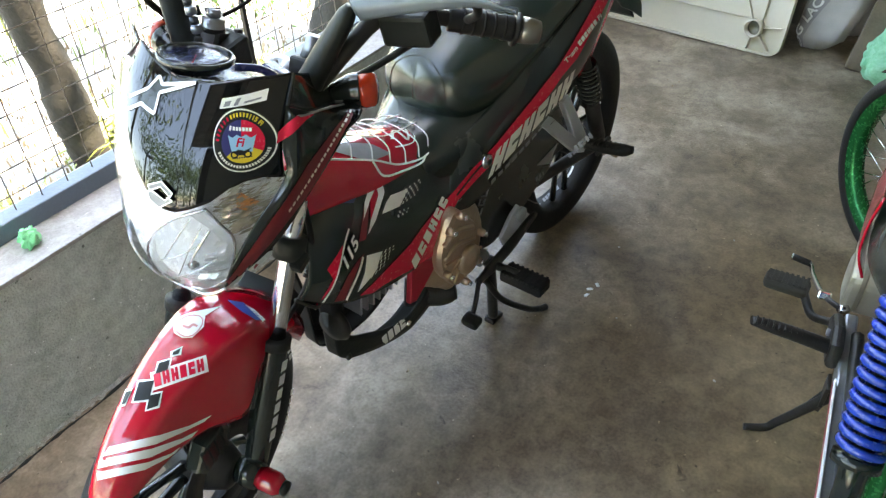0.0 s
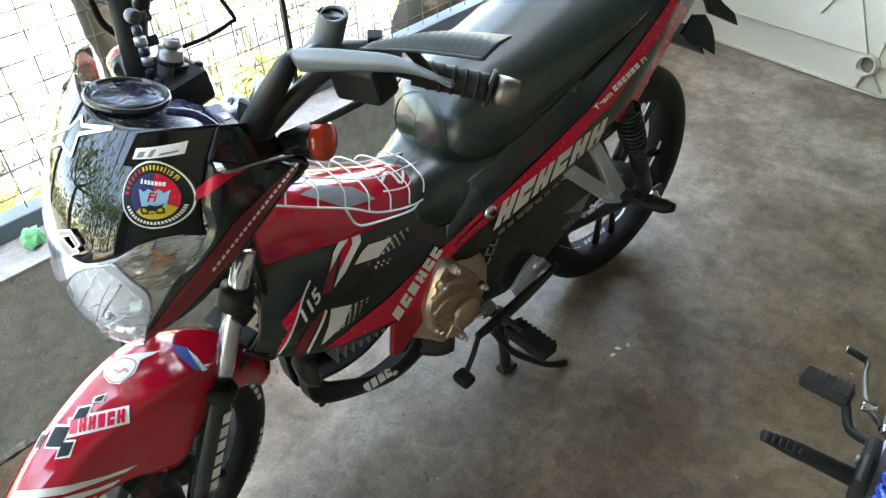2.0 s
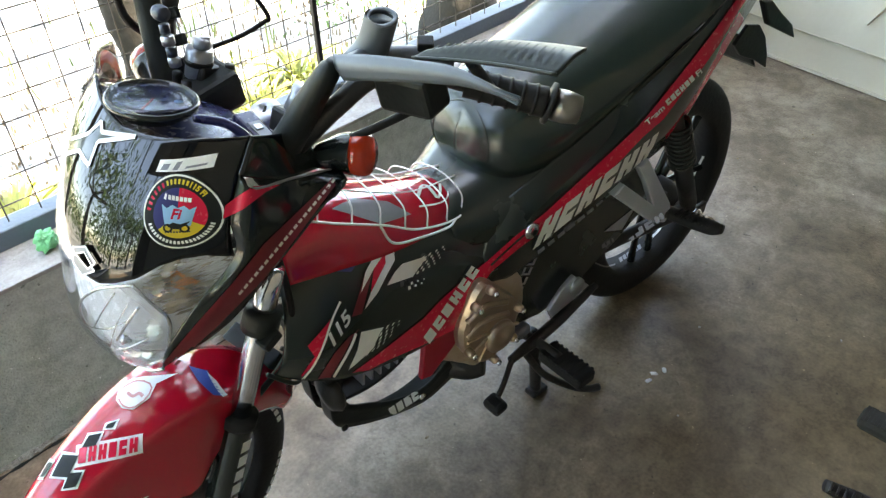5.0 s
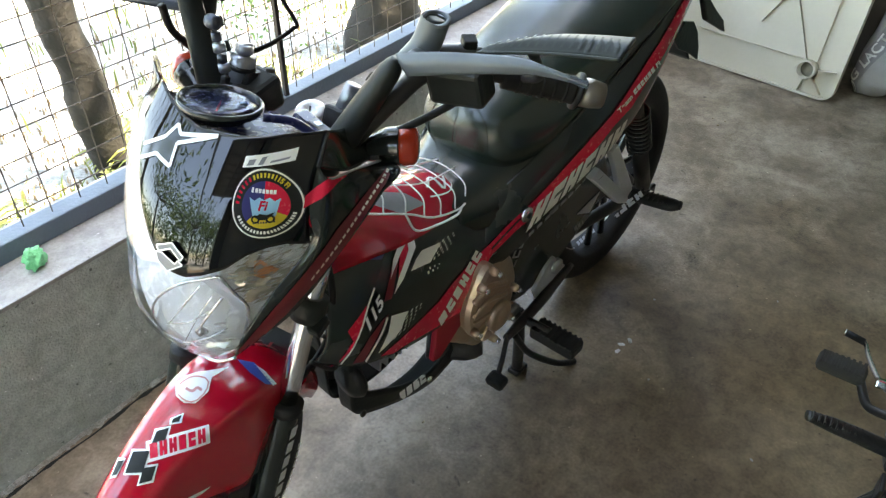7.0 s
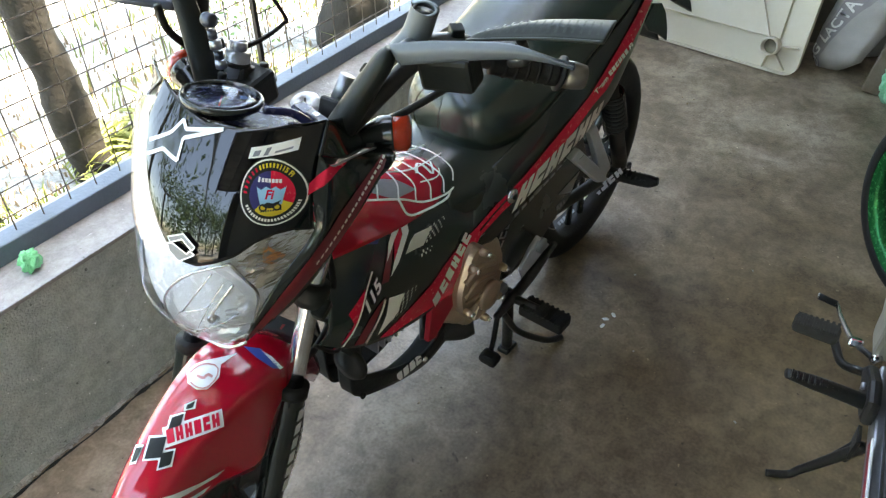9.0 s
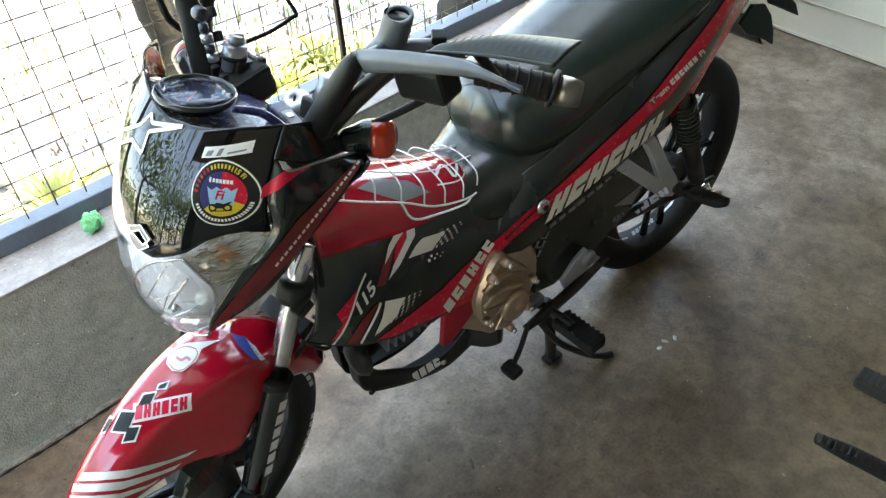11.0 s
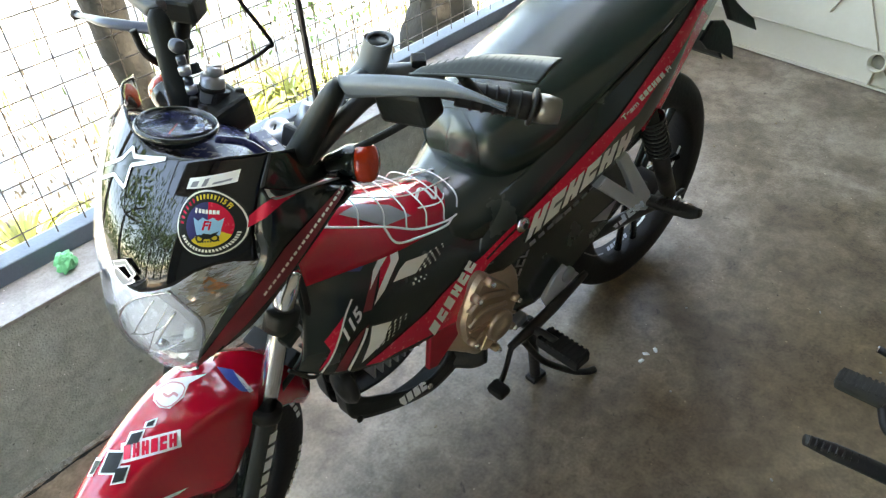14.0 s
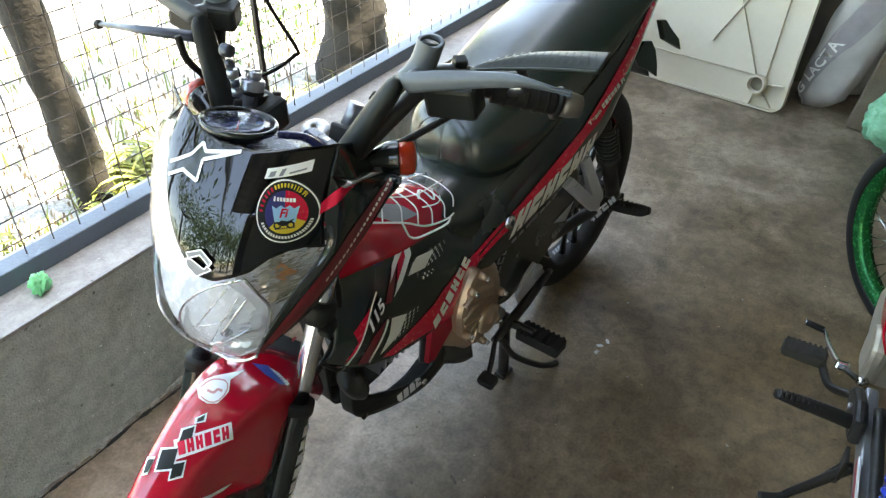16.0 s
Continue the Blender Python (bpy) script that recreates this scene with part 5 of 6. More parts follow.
shield_mark("red_fill", [[(-.0408, .0817), (-.0191, .1047), (-.0203, .0883), (-.0502, .0454)]], RED_STICKER, "red field inside the swoosh", 2)
shield_mark("cream_bar", [[(.0072, .0837), (.050, .0905), (.0221, .0613), (-.0221, .0532), (-.007, .0723)]], CREAM, "", 2, S2)
shield_mark("chequer", checks([(.0351, .088), (.0901, .1078), (.0667, .0766), (.0221, .0613)], 9, 5, 0), CREAM, "", 0, S3)
shield_mark("cream_bar", [[(-.0716, -.0123), (-.036, -.0100), (-.0544, -.0404), (-.0848, -.0614), (-.0947, -.0668), (-.0796, -.039)]], CREAM, "", 2, S2)
shield_mark("chequer", checks([(-.0437, -.0117), (.004, .0017), (-.0328, -.0342), (-.0724, -.054)], 9, 5, 0), CREAM, "", 0, S3)
shield_mark("red_hook", [[(-.1584, -.0215), (-.1345, -.001), (-.1199, .0131), (-.1275, -.0182), (-.1483, -.0391)], [(-.1275, -.0182), (-.1499, -.0518), (-.175, -.071), (-.1483, -.0391)]], RED_STICKER, "", 2)
shield_mark("pinstripe", stroke([(-.1011, .0384), (-.1167, .0127), (-.1325, -.0221), (-.1499, -.0518), (-.1683, -.072)], .0035), CREAM, "", 1, S2)
shield_mark("pinstripe", stroke([(-.08, -.0134), (-.0903, -.0328), (-.1186, -.0748)], .0045), CREAM, "", 1, S2)
shield_mark("maroon_bar", [[(-.074, -.0078), (-.0842, -.0156), (-.1231, -.0741), (-.1435, -.0734), (-.1163, -.0383), (-.0913, -.0169)]], MAROON, "", 3)
N0, N1, NUP = np.array((-.1217, -.0330)), np.array((-.072, .0248)), np.array((-.0160, .0165))
ndir = (N1 - N0) / 3
part("number_edge", lettering("115", 1.0, lambda a, b: S2(*(N0 + ndir * (a + .30 * b) * 1.48 + NUP * b * 1.10)), 1.0, .085), BLACK, leg_shield, "black edge of the figures")
part("number", lettering("115", 1.0, lambda a, b: S3(*(N0 + ndir * (a + .30 * b) * 1.48 + NUP * b * 1.10)), 1.0, .03), WHITE, leg_shield, "white figures")
shield_mark("vent_fleck", checks([(.0116, .0533), (.0429, .0584), (.044, .0488), (.0123, .0414)], 6, 2, 0), CREAM, "", 0, S2)

cover_rows = [mirrored(r) for r in (
    [(1.015, .088, .655), (1.012, .072, .690), (1.005, .035, .715), (1.0, 0, .722)],
    [(.94, .092, .640), (.935, .070, .685), (.93, .035, .712), (.93, 0, .718)],
    [(.86, .090, .620), (.855, .066, .662), (.85, .034, .684), (.85, 0, .690)],
    [(.77, .078, .600), (.765, .060, .632), (.76, .03, .650), (.76, 0, .654)],
    [(.70, .062, .592), (.695, .048, .615), (.69, .025, .626), (.69, 0, .629)],
    [(.655, .035, .590), (.65, .028, .600), (.648, .015, .606), (.647, 0, .608)])]
cover = Patch(cover_rows, 50, 45)
top_cover = part("top_cover", cover.mesh(0.003), RED, motorcycle, "glossy red top cover with silver stickers")
cflip = 1 if cover.n[25, 22][2] > 0 else -1


def cover_at(u, v):
    return cover.at(u, v, .0018 * cflip)


part("cover_sticker", onto([[(.25, .30), (.42, .16), (.55, .18), (.48, .30), (.36, .36)]], cover_at, 4), GREY_STICKER, top_cover, "silver flash sticker")
part("cover_sticker", onto([[(.10, .44), (.30, .40), (.34, .46), (.12, .56)]], cover_at, 3), WHITE, top_cover)
part("cover_mark", onto(stroke([(.62, .30), (.70, .42), (.72, .24), (.80, .40)], .02) + stroke([(.60, .22), (.76, .20), (.85, .34)], .014), cover_at, 1), WHITE, top_cover)
part("cover_bolt", lathe([(0, 0), (.008, 0), (.007, .004), (0, .005)], (.705, .018, .628), "Z", 16), CHROME, top_cover)

rack = part("wire_rack", tube([(.985, .062, .735), (.93, .088, .715), (.86, .092, .678), (.79, .088, .632), (.70, .075, .602), (.645, .045, .612), (.628, 0, .628), (.645, -.045, .612), (.70, -.075, .602), (.79, -.088, .632), (.86, -.092, .678), (.93, -.088, .715), (.985, -.062, .735)], .0018, n=120, sides=8), WHITE, motorcycle, "white-coated wire rack over the top cover")
for x in (.955, .91, .865, .82, .775, .73, .69):
    z = float(np.interp(x, (.65, .70, .79, .86, .93, .985), (.612, .602, .632, .678, .715, .735)))
    y = float(np.interp(x, (.65, .70, .79, .86, .93, .985), (.045, .075, .088, .092, .088, .062)))
    part("rack_hoop", tube([(x, y, z), (x - .01, y * .8, z + .026), (x - .015, 0, z + .036), (x - .01, -y * .8, z + .026), (x, -y, z)], .0013, n=36, sides=8), WHITE, rack)
part("rack_runner", tube([(.965, .03, .764), (.86, .035, .706), (.76, .03, .656), (.66, .02, .635)], .0013, n=36, sides=8), WHITE, rack)
part("rack_runner", tube([(.965, -.03, .764), (.86, -.035, .706), (.76, -.03, .656), (.66, -.02, .635)], .0018, n=36, sides=8), WHITE, rack)
part("rack_foot", tube([(.865, .092, .678), (.85, .10, .645), (.80, .10, .628), (.735, .088, .606), (.71, .078, .604)], .002, n=30, sides=8), WHITE, rack)

# -- seat and tail --
seat_rows = [mirrored(r) for r in (
    [(.632, 0, .640), (.642, 0, .665), (.642, 0, .700), (.632, 0, .722)],
    [(.622, .045, .628), (.636, .057, .668), (.631, .045, .718), (.620, 0, .742)],
    [(.590, .084, .616), (.608, .100, .675), (.599, .078, .738), (.588, 0, .760)],
    [(.530, .110, .628), (.545, .126, .695), (.530, .088, .760), (.520, 0, .784)],
    [(.450, .124, .668), (.452, .138, .730), (.446, .092, .783), (.44, 0, .804)],
    [(.300, .132, .748), (.300, .146, .785), (.300, .092, .823), (.30, 0, .843)],
    [(.120, .126, .808), (.120, .138, .838), (.120, .088, .867), (.12, 0, .885)],
    [(-.10, .105, .858), (-.10, .114, .878), (-.10, .072, .899), (-.10, 0, .911)],
    [(-.22, .070, .880), (-.22, .076, .890), (-.22, .055, .902), (-.22, 0, .906)])]
seat_p = Patch(seat_rows, 90, 61)
seat = part("seat", seat_p.mesh(0.004), SEAT, motorcycle, "long black vinyl seat with a welted nose")
part("nose_seam", tube([tuple(seat_p.at(.15, v, .0004)) for v in np.linspace(.05, .95, 20)], .0016, n=40, sides=6), SEAT, seat)
neck_rows = [mirrored(r) for r in (
    [(.72, .088, .555), (.72, .078, .592), (.72, .04, .612), (.72, 0, .616)],
    [(.65, .106, .545), (.65, .101, .592), (.652, .062, .628), (.655, 0, .637)],
    [(.58, .121, .565), (.58, .118, .622), (.58, .078, .655), (.58, 0, .664)],
    [(.50, .132, .600), (.50, .130, .660), (.50, .09, .690), (.50, 0, .696)],
    [(.42, .136, .640), (.42, .134, .700), (.42, .09, .730), (.42, 0, .736)])]
part("seat_neck", Patch(neck_rows, 40, 41).mesh(.003), BLACK_PANEL, motorcycle, "dark cover under the seat nose")

side_rows = [
    [(.705, .096, .455), (.695, .104, .490), (.675, .104, .525), (.660, .095, .560), (.650, .084, .588)],
    [(.615, .112, .445), (.605, .124, .510), (.595, .131, .560), (.59, .128, .602), (.585, .113, .636)],
    [(.445, .122, .484), (.440, .146, .550), (.435, .153, .600), (.43, .150, .655), (.42, .136, .712)],
    [(.300, .125, .534), (.290, .152, .600), (.280, .160, .655), (.27, .155, .710), (.26, .140, .768)],
    [(.165, .113, .557), (.180, .142, .655), (.165, .150, .715), (.155, .147, .762), (.14, .134, .812)],
    [(.045, .104, .664), (.052, .117, .752), (.035, .126, .806), (.02, .121, .834), (.01, .108, .858)],
    [(-.15, .060, .745), (-.175, .070, .830), (-.19, .077, .860), (-.2, .073, .872), (-.2, .062, .884)]]
for sgn in (1, -1):
    rows = [[(x, y * sgn, z) for x, y, z in r] for r in side_rows]
    sp = Patch(rows, 60, 30)
    bm = sp.mesh(.004)
    if sgn > 0:
        R1, R2 = (press(bm, SIDE_EYE, SIDE_AIM, o) for o in (.0042, .0058))
        both = join(both, sp.mesh(.004))
        Q1, Q2 = (press(both, SIDE_EYE, SIDE_AIM, o) for o in (.0030, .0044))
        both.free()
    side_panel = part("side_panel", bm, BLACK_PANEL, motorcycle, "black side panel with a red sweep and pale mark")
    if sgn > 0:
        left_panel = side_panel


def panel_mark(name, polys, mat, label="", cuts=3, lay=R1, tear=0.0):
    return part(name, onto(polys, lay, cuts, tear), mat, left_panel, label)


def strip(up, low):
    return [list(up) + list(reversed(low))]


UP = [(.2517, .133), (.1991, .1030), (.1511, .0700), (.105, .044), (.0650, .0182), (.033, -.0058), (-.0084, -.0291), (-.0566, -.0560), (-.0885, -.0723)]
LOW = [(.2471, .1052), (.2054, .083), (.1560, .0519), (.1310, .0245), (.1030, -.0085), (.0871, -.030), (.0212, -.049), (-.030, -.0620), (-.0608, -.0718)]
shield_mark("red_band", [[UP[i], UP[i + 1], LOW[i + 1], LOW[i]] for i in range(8)], RED_STICKER, "broad red band", 4, Q1)
shield_mark("band_crease", stroke([(.1560, .0620), (.1850, .0830), (.2150, .1030), (.2420, .1190)], .0035), BLACK_PANEL, "", 2, Q2)
for q in blocks(6, (.0427, -.0465), (.140, .0609), (.0319, -.0345), (.1271, .0701), .24, 4):
    shield_mark("maker_bar", q, CREAM, "", 1, Q2)
panel_mark("red_sweep", strip([(.2517, .133), (.3078, .1714), (.37, .2140), (.4337, .2579), (.473, .2921), (.5396, .3535), (.5703, .3819), (.6014, .4115), (.6332, .4434), (.690, .500)],
                              [(.2471, .1052), (.3187, .1518), (.3628, .1800), (.4068, .2126), (.4407, .2392), (.4835, .2661), (.5326, .3144), (.5693, .3479), (.607, .3856), (.6466, .4317), (.705, .488)]), RED_STICKER, "bright red sweep", 3)
panel_mark("olive_edge", strip([(.2471, .1052), (.3187, .1518), (.3628, .1800), (.4068, .2126), (.4407, .2392), (.4835, .2661), (.5326, .3144), (.5693, .3479), (.607, .3856), (.6466, .4317), (.705, .488)],
                               [(.2566, .1015), (.3166, .1383), (.4153, .1988), (.4868, .2391), (.5131, .2623), (.5382, .2889), (.5663, .3202), (.6038, .3679), (.6259, .4037), (.6546, .441), (.712, .482)]), OLIVE, "", 3)
panel_mark("red_sweep", strip([(.4868, .2391), (.5131, .2623), (.5382, .2889), (.5663, .3202), (.6038, .3679), (.6259, .4037), (.6546, .441)],
                              [(.4897, .2328), (.5077, .2433), (.5341, .2675), (.5657, .3023), (.5983, .3414), (.6266, .3732), (.6564, .4061), (.672, .424)]), RED_STICKER, "", 3, R1, .05)
for q in blocks(6, (.2294, .0772), (.4597, .2128), (.2546, .1236), (.48, .2501), .14, 5):
    panel_mark("model_bar", q, CREAM, "", 2, R2, .03)
for q in bars(8, (.2396, .0691), (.3889, .1543), (.2383, .0750), (.3851, .1584), .3, 6):
    panel_mark("mark_shadow", [q], GREY_STICKER, "", 2, R2, .012)
T0, TD, TU = np.array((.4518, .2581)), np.array((.817, .576)), np.array((-.51, .86))
for text, from_, wide in (("Team", 0.0, .0200), ("Fi", .128, .0200)):
    part("team_mark", lettering(text, 1.0, lambda a, b: R2(*(T0 + TD * (from_ + a * wide) + TU * b * .0125)), 1.0, .03), WHITE, left_panel, "white letters on the red sweep")
for q in blocks(6, tuple(T0 + TD * .052), tuple(T0 + TD * .124), tuple(T0 + TD * .052 + TU * .0095), tuple(T0 + TD * .124 + TU * .0095), .2, 7):
    panel_mark("team_bar", q, WHITE, "", 1, R2, .02)
part("panel_bolt", lathe([(0, 0), (.015, 0), (.016, .006), (.011, .011), (.0, .009)], (.592, .131, .552), "Y", 24), CHROME, left_panel, "bright panel bolt")
part("bolt_core", lathe([(0, 0), (.006, 0), (.006, .003), (0, .003)], (.592, .1415, .552), "Y", 12), BLACK, left_panel)

tail = part("tail_cowl", capped(Patch([mirrored(r) for r in (
    [(-.10, .085, .80), (-.10, .09, .84), (-.10, .06, .88), (-.10, 0, .89)],
    [(-.22, .06, .82), (-.22, .068, .855), (-.22, .045, .885), (-.22, 0, .892)],
    [(-.30, .03, .85), (-.30, .034, .865), (-.30, .02, .878), (-.30, 0, .882)])], 20, 25).mesh(0)), BLACK_PANEL, motorcycle)
part("tail_lamp", block((.05, .10, .05), (-.275, 0, .82), (0, -20, 0), .012), RED_DULL, motorcycle, "red tail lamp")
for sgn in (1, -1):
    part("rear_signal", plate([(-.02, .775), (-.067, .715), (-.203, .647), (-.173, .686), (-.116, .724), (-.06, .765)], .117 * sgn, .131 * sgn, .004), BLACK, motorcycle, "dark rear turn signal")
fender = [[(FRX, y, z) for y in (.055, .03, -.03, -.055)] for FRX, z in ((.20, .60), (.05, .68), (-.08, .67), (-.17, .61), (-.22, .55))]
part("rear_mudguard", thick(Patch(fender, 30, 10).mesh(0), .004), BLACK, motorcycle, "black rear mudguard and flap")
part("flap_wing", plate([(-.089, .641), (-.129, .605), (-.204, .569), (-.265, .532), (-.251, .571), (-.220, .621), (-.180, .659), (-.126, .675)], .052, .060, .002), BLACK, motorcycle, "pointed black mudguard wing")
part("flap_wing", plate([(-.089, .641), (-.129, .605), (-.204, .569), (-.265, .532), (-.251, .571), (-.220, .621), (-.180, .659), (-.126, .675)], -.060, -.052, .002), BLACK, motorcycle, "pointed black mudguard wing")

# -- frame, swing arm, suspension, footrests and stand --
for sgn in (1, -1):
    part("swing_arm", tube([(.46, .072 * sgn, .33), (.25, .076 * sgn, .305), (.02, .095 * sgn, .287)], [.013, .013, .016], n=24, sides=12, flat=1.2), STEEL_DARK, motorcycle, "black swing arm")
    shock = part("rear_shock", tube([(.205, .128 * sgn, .615), (.065, .128 * sgn, .335)], .016, n=40, sides=14), STEEL_DARK, motorcycle, "rear shock with a black spring")
    coil = []
    for a in np.linspace(0, 9 * 2 * math.pi, 160):
        s = .06 + .40 * a / (9 * 2 * math.pi)
        c0 = np.array((.205 - .14 * s, .128 * sgn, .615 - .28 * s))
        coil.append(tuple(c0 + .025 * (math.cos(a) * np.array((.894, 0, -.447)) + math.sin(a) * np.array((0, 1, 0)))))
    part("spring", tube(coil, .004, n=260, sides=8), BLACK_GLOSS, shock, "black coil spring")
    part("shock_body", tube([(.205 - .14 * .5, .128 * sgn, .615 - .28 * .5), (.205 - .14 * .93, .128 * sgn, .615 - .28 * .93)], .019, n=24, sides=16), STEEL_DARK, shock)
    part("axle_nut", lathe([(0, 0), (.017, 0), (.017, .014), (.010, .02), (.010, .032), (0, .032)], (.02, .118 * sgn if sgn > 0 else -.150, .287), "Y", 6), CHROME, motorcycle, "steel axle nut")
    part("chain_adjuster", block((.07, .012, .03), (.01, .118 * sgn, .287), (0, 0, 0), .004), STEEL_DARK, motorcycle)
    bracket = part("footrest_bracket", plate([(.400, .540), (.372, .552), (.262, .452), (.300, .520), (.335, .572), (.308, .578), (.200, .428), (.186, .392), (.205, .380), (.250, .402)], .140 * sgn, .156 * sgn, .003), ALU_PALE, motorcycle, "cast aluminium passenger footrest bracket")
    part("bracket_bolt", lathe([(0, 0), (.008, 0), (.008, .004), (0, .004)], (.205, .1565 * sgn if sgn > 0 else -.1605, .402), "Y", 14), STEEL_DARK, bracket)
    peg = part("passenger_footrest", tube([(.195, .15 * sgn, .400), (.187, .20 * sgn, .402), (.180, .245 * sgn, .406), (.177, .265 * sgn, .412)], [.017, .019, .019, .012], n=24, sides=14, flat=.7), RUBBER, motorcycle, "black rubber passenger footrest")
    for k in range(7):
        part("tread", block((.03, .004, .006), (.192 - k * .0016, (.175 + k * .011) * sgn, .4125), (0, 0, 0), .001), RUBBER, peg)
    rider = part("rider_footrest", block((.046, .105, .028), (.552, .215 * sgn, .255), (0, 0, 0), .006), RUBBER, motorcycle, "ribbed black rubber rider footrest")
    for k in range(8):
        part("tread", block((.046, .006, .005), (.552, (.171 + k * .0125) * sgn, .2675), bevel=.001), RUBBER, rider)
    part("peg_rod", tube([(.556, .05 * sgn, .25), (.556, .13 * sgn, .262), (.556, .20 * sgn, .266)], .010, n=20, sides=10), STEEL_DARK, rider)
part("axle_end", tube([(.02, .15, .287), (.02, .165, .287)], .013, n=16, sides=14), BRASS, motorcycle)
chain = part("chain_guard", plate([(.50, .40), (.40, .425), (.20, .40), (.10, .37), (.10, .35), (.20, .36), (.40, .345), (.50, .30)], .07, .092, .004), BLACK, motorcycle, "black chain guard")
rear_hugger = part("rear_hugger", plate([(.62, .47), (.52, .50), (.36, .53), (.24, .50), (.20, .42), (.26, .345), (.38, .29), (.50, .268), (.60, .29), (.63, .38)], .085, .098, .004), BLACK_PANEL, motorcycle, "black inner side cover")
part("footrest_hanger", plate([(.505, .295), (.468, .333), (.437, .348), (.383, .290), (.424, .283), (.448, .266), (.485, .255)], .112, .122, .003), ALU_PALE, motorcycle, "cast footrest hanger")
part("hanger_boss", tube([(.428, .118, .318), (.428, .128, .318)], .018, n=16, sides=18), ALU, motorcycle)
part("case_lug", block((.038, .02, .026), (.574, .115, .284), (0, 10, 0), .006), ALU, motorcycle)
part("gear_linkage", tube([(.63, .145, .268), (.56, .138, .264), (.475, .132, .268), (.37, .128, .288)], [.008, .012, .012, .007], n=24, sides=10), STEEL_DARK, motorcycle, "bent black steel rod beside the footrest")
gear = part("gear_lever", tube([(.60, .14, .27), (.627, .146, .268), (.662, .162, .245), (.692, .175, .236)], .0055, n=24, sides=10), STEEL_DARK, motorcycle, "steel gear lever with a rubber pad")
part("lever_pad", block((.032, .040, .022), (.702, .180, .230), (0, 10, 0), .008), RUBBER, gear, "worn rubber pad")
stand = part("stand", tube([(.535, .11, .25), (.505, .10, .14), (.476, .088, .010)], .013, n=16, sides=12), STEEL_DARK, motorcycle, "black steel centre stand")
part("stand_foot", block((.045, .03, .014), (.474, .088, .008), (0, 0, 0), .004), STEEL_DARK, stand)
part("stand_leg", tube([(.535, -.11, .25), (.505, -.12, .14), (.476, -.13, .008)], .012, n=16, sides=12), STEEL_DARK, stand)
part("stand_tang", tube([(.55, .11, .20), (.50, .125, .11), (.43, .155, .04), (.39, .170, .016), (.366, .177, .009)], [.008, .008, .008, .009], n=30, sides=10), STEEL_DARK, stand, "bent foot tang of the stand")

dark = join(lathe([(.234 + .051 * math.cos(radians(a)), .041 * math.sin(radians(a))) for a in np.linspace(-125, 125, 23)], REAR_AXLE, "Y", 96), plate([(.62, .47), (.52, .50), (.36, .53), (.24, .50), (.20, .42), (.26, .345), (.38, .29), (.50, .268), (.60, .29), (.63, .38)], .085, .098, .004))
K1 = press(dark, SIDE_EYE, SIDE_AIM, .003)
dark.free()
for q in blocks(6, (.342, .0486), (.4558, .1021), (.3396, .0625), (.4523, .1124), .2, 3):
    part("tyre_bar", onto(q, K1, 1, .02), GREY_STICKER, rw)
for q in bars(6, (.4008, .0384), (.4438, .0577), (.3996, .0454), (.4426, .0648), .25, 4):
    part("tyre_bar", onto([q], K1, 1, .02), GREY_STICKER, rw)
LABEL = [np.array(q) for q in ((.566, .1, .365), (.526, .1, .438))]
for k in range(4):
    o = LABEL[0] + (LABEL[1] - LABEL[0]) * k / 4
    e, u = (LABEL[1] - LABEL[0]) / 4 * .8, np.array((.024, 0, .013))
    part("cover_label", grid_mesh(np.array([[o, o + e], [o + u * .28, o + e + u * .28]])), GREY_STICKER, rear_hugger)
    part("cover_label", grid_mesh(np.array([[o + u * .72, o + e + u * .72], [o + u, o + e + u]])), GREY_STICKER, rear_hugger)
    part("cover_label", grid_mesh(np.array([[o + e * .0, o + e * .25], [o + u, o + e * .25 + u]])), GREY_STICKER, rear_hugger)
part("tyre_flash", onto([[(.3651, .0919), (.4267, .1265), (.3976, .0913)]], K1, 2), GREY_STICKER, rw)
for pts in ([(.4549, .0677), (.4740, .0800), (.4848, .0914)], [(.5433, .1559), (.563, .182), (.5735, .1968)]):
    part("tyre_line", onto(stroke(pts, .004), K1, 1), WHITE, rw)
part("tyre_line", onto(stroke([(.3504, .0429), (.37, .0348), (.3912, .0365)], .0025), K1, 1), GREY_STICKER, rw)

# -- engine and belly --
engine = part("engine", lathe([(0, -.13), (.085, -.13), (.095, -.10), (.095, .07), (.088, .10), (.070, .118), (.04, .126), (0, .128)], (.650, 0, .375), "Y", 40), BRASS, motorcycle, "bronze-coloured engine cases")
lobe = part("clutch_case", plate([(.735, .440), (.712, .482), (.685, .490), (.648, .450), (.616, .412), (.604, .370), (.622, .322), (.665, .292), (.703, .303), (.735, .350), (.745, .40)], .080, .138, .014, 60), BRASS, engine, "rounded bronze side case")
for k in range(6):
    a = radians(200 + k * 34)
    part("case_rib", block((.006, .006, .055), (.672 + .038 * math.cos(a), .139, .372 + .038 * math.sin(a)), (0, 90 - math.degrees(a), 0), .002), BRASS, lobe)
part("case_boss", lathe([(0, 0), (.034, 0), (.033, .010), (.026, .014), (0, .014)], (.660, .137, .352), "Y", 32), BRASS, lobe)
part("case_ridge", tube([(.735, .136, .43), (.70, .141, .45), (.645, .139, .425)], .006, n=24, sides=8), BRASS, lobe)
part("case_ridge", tube([(.735, .136, .395), (.70, .140, .415), (.64, .140, .395)], .005, n=24, sides=8), BRASS, lobe)
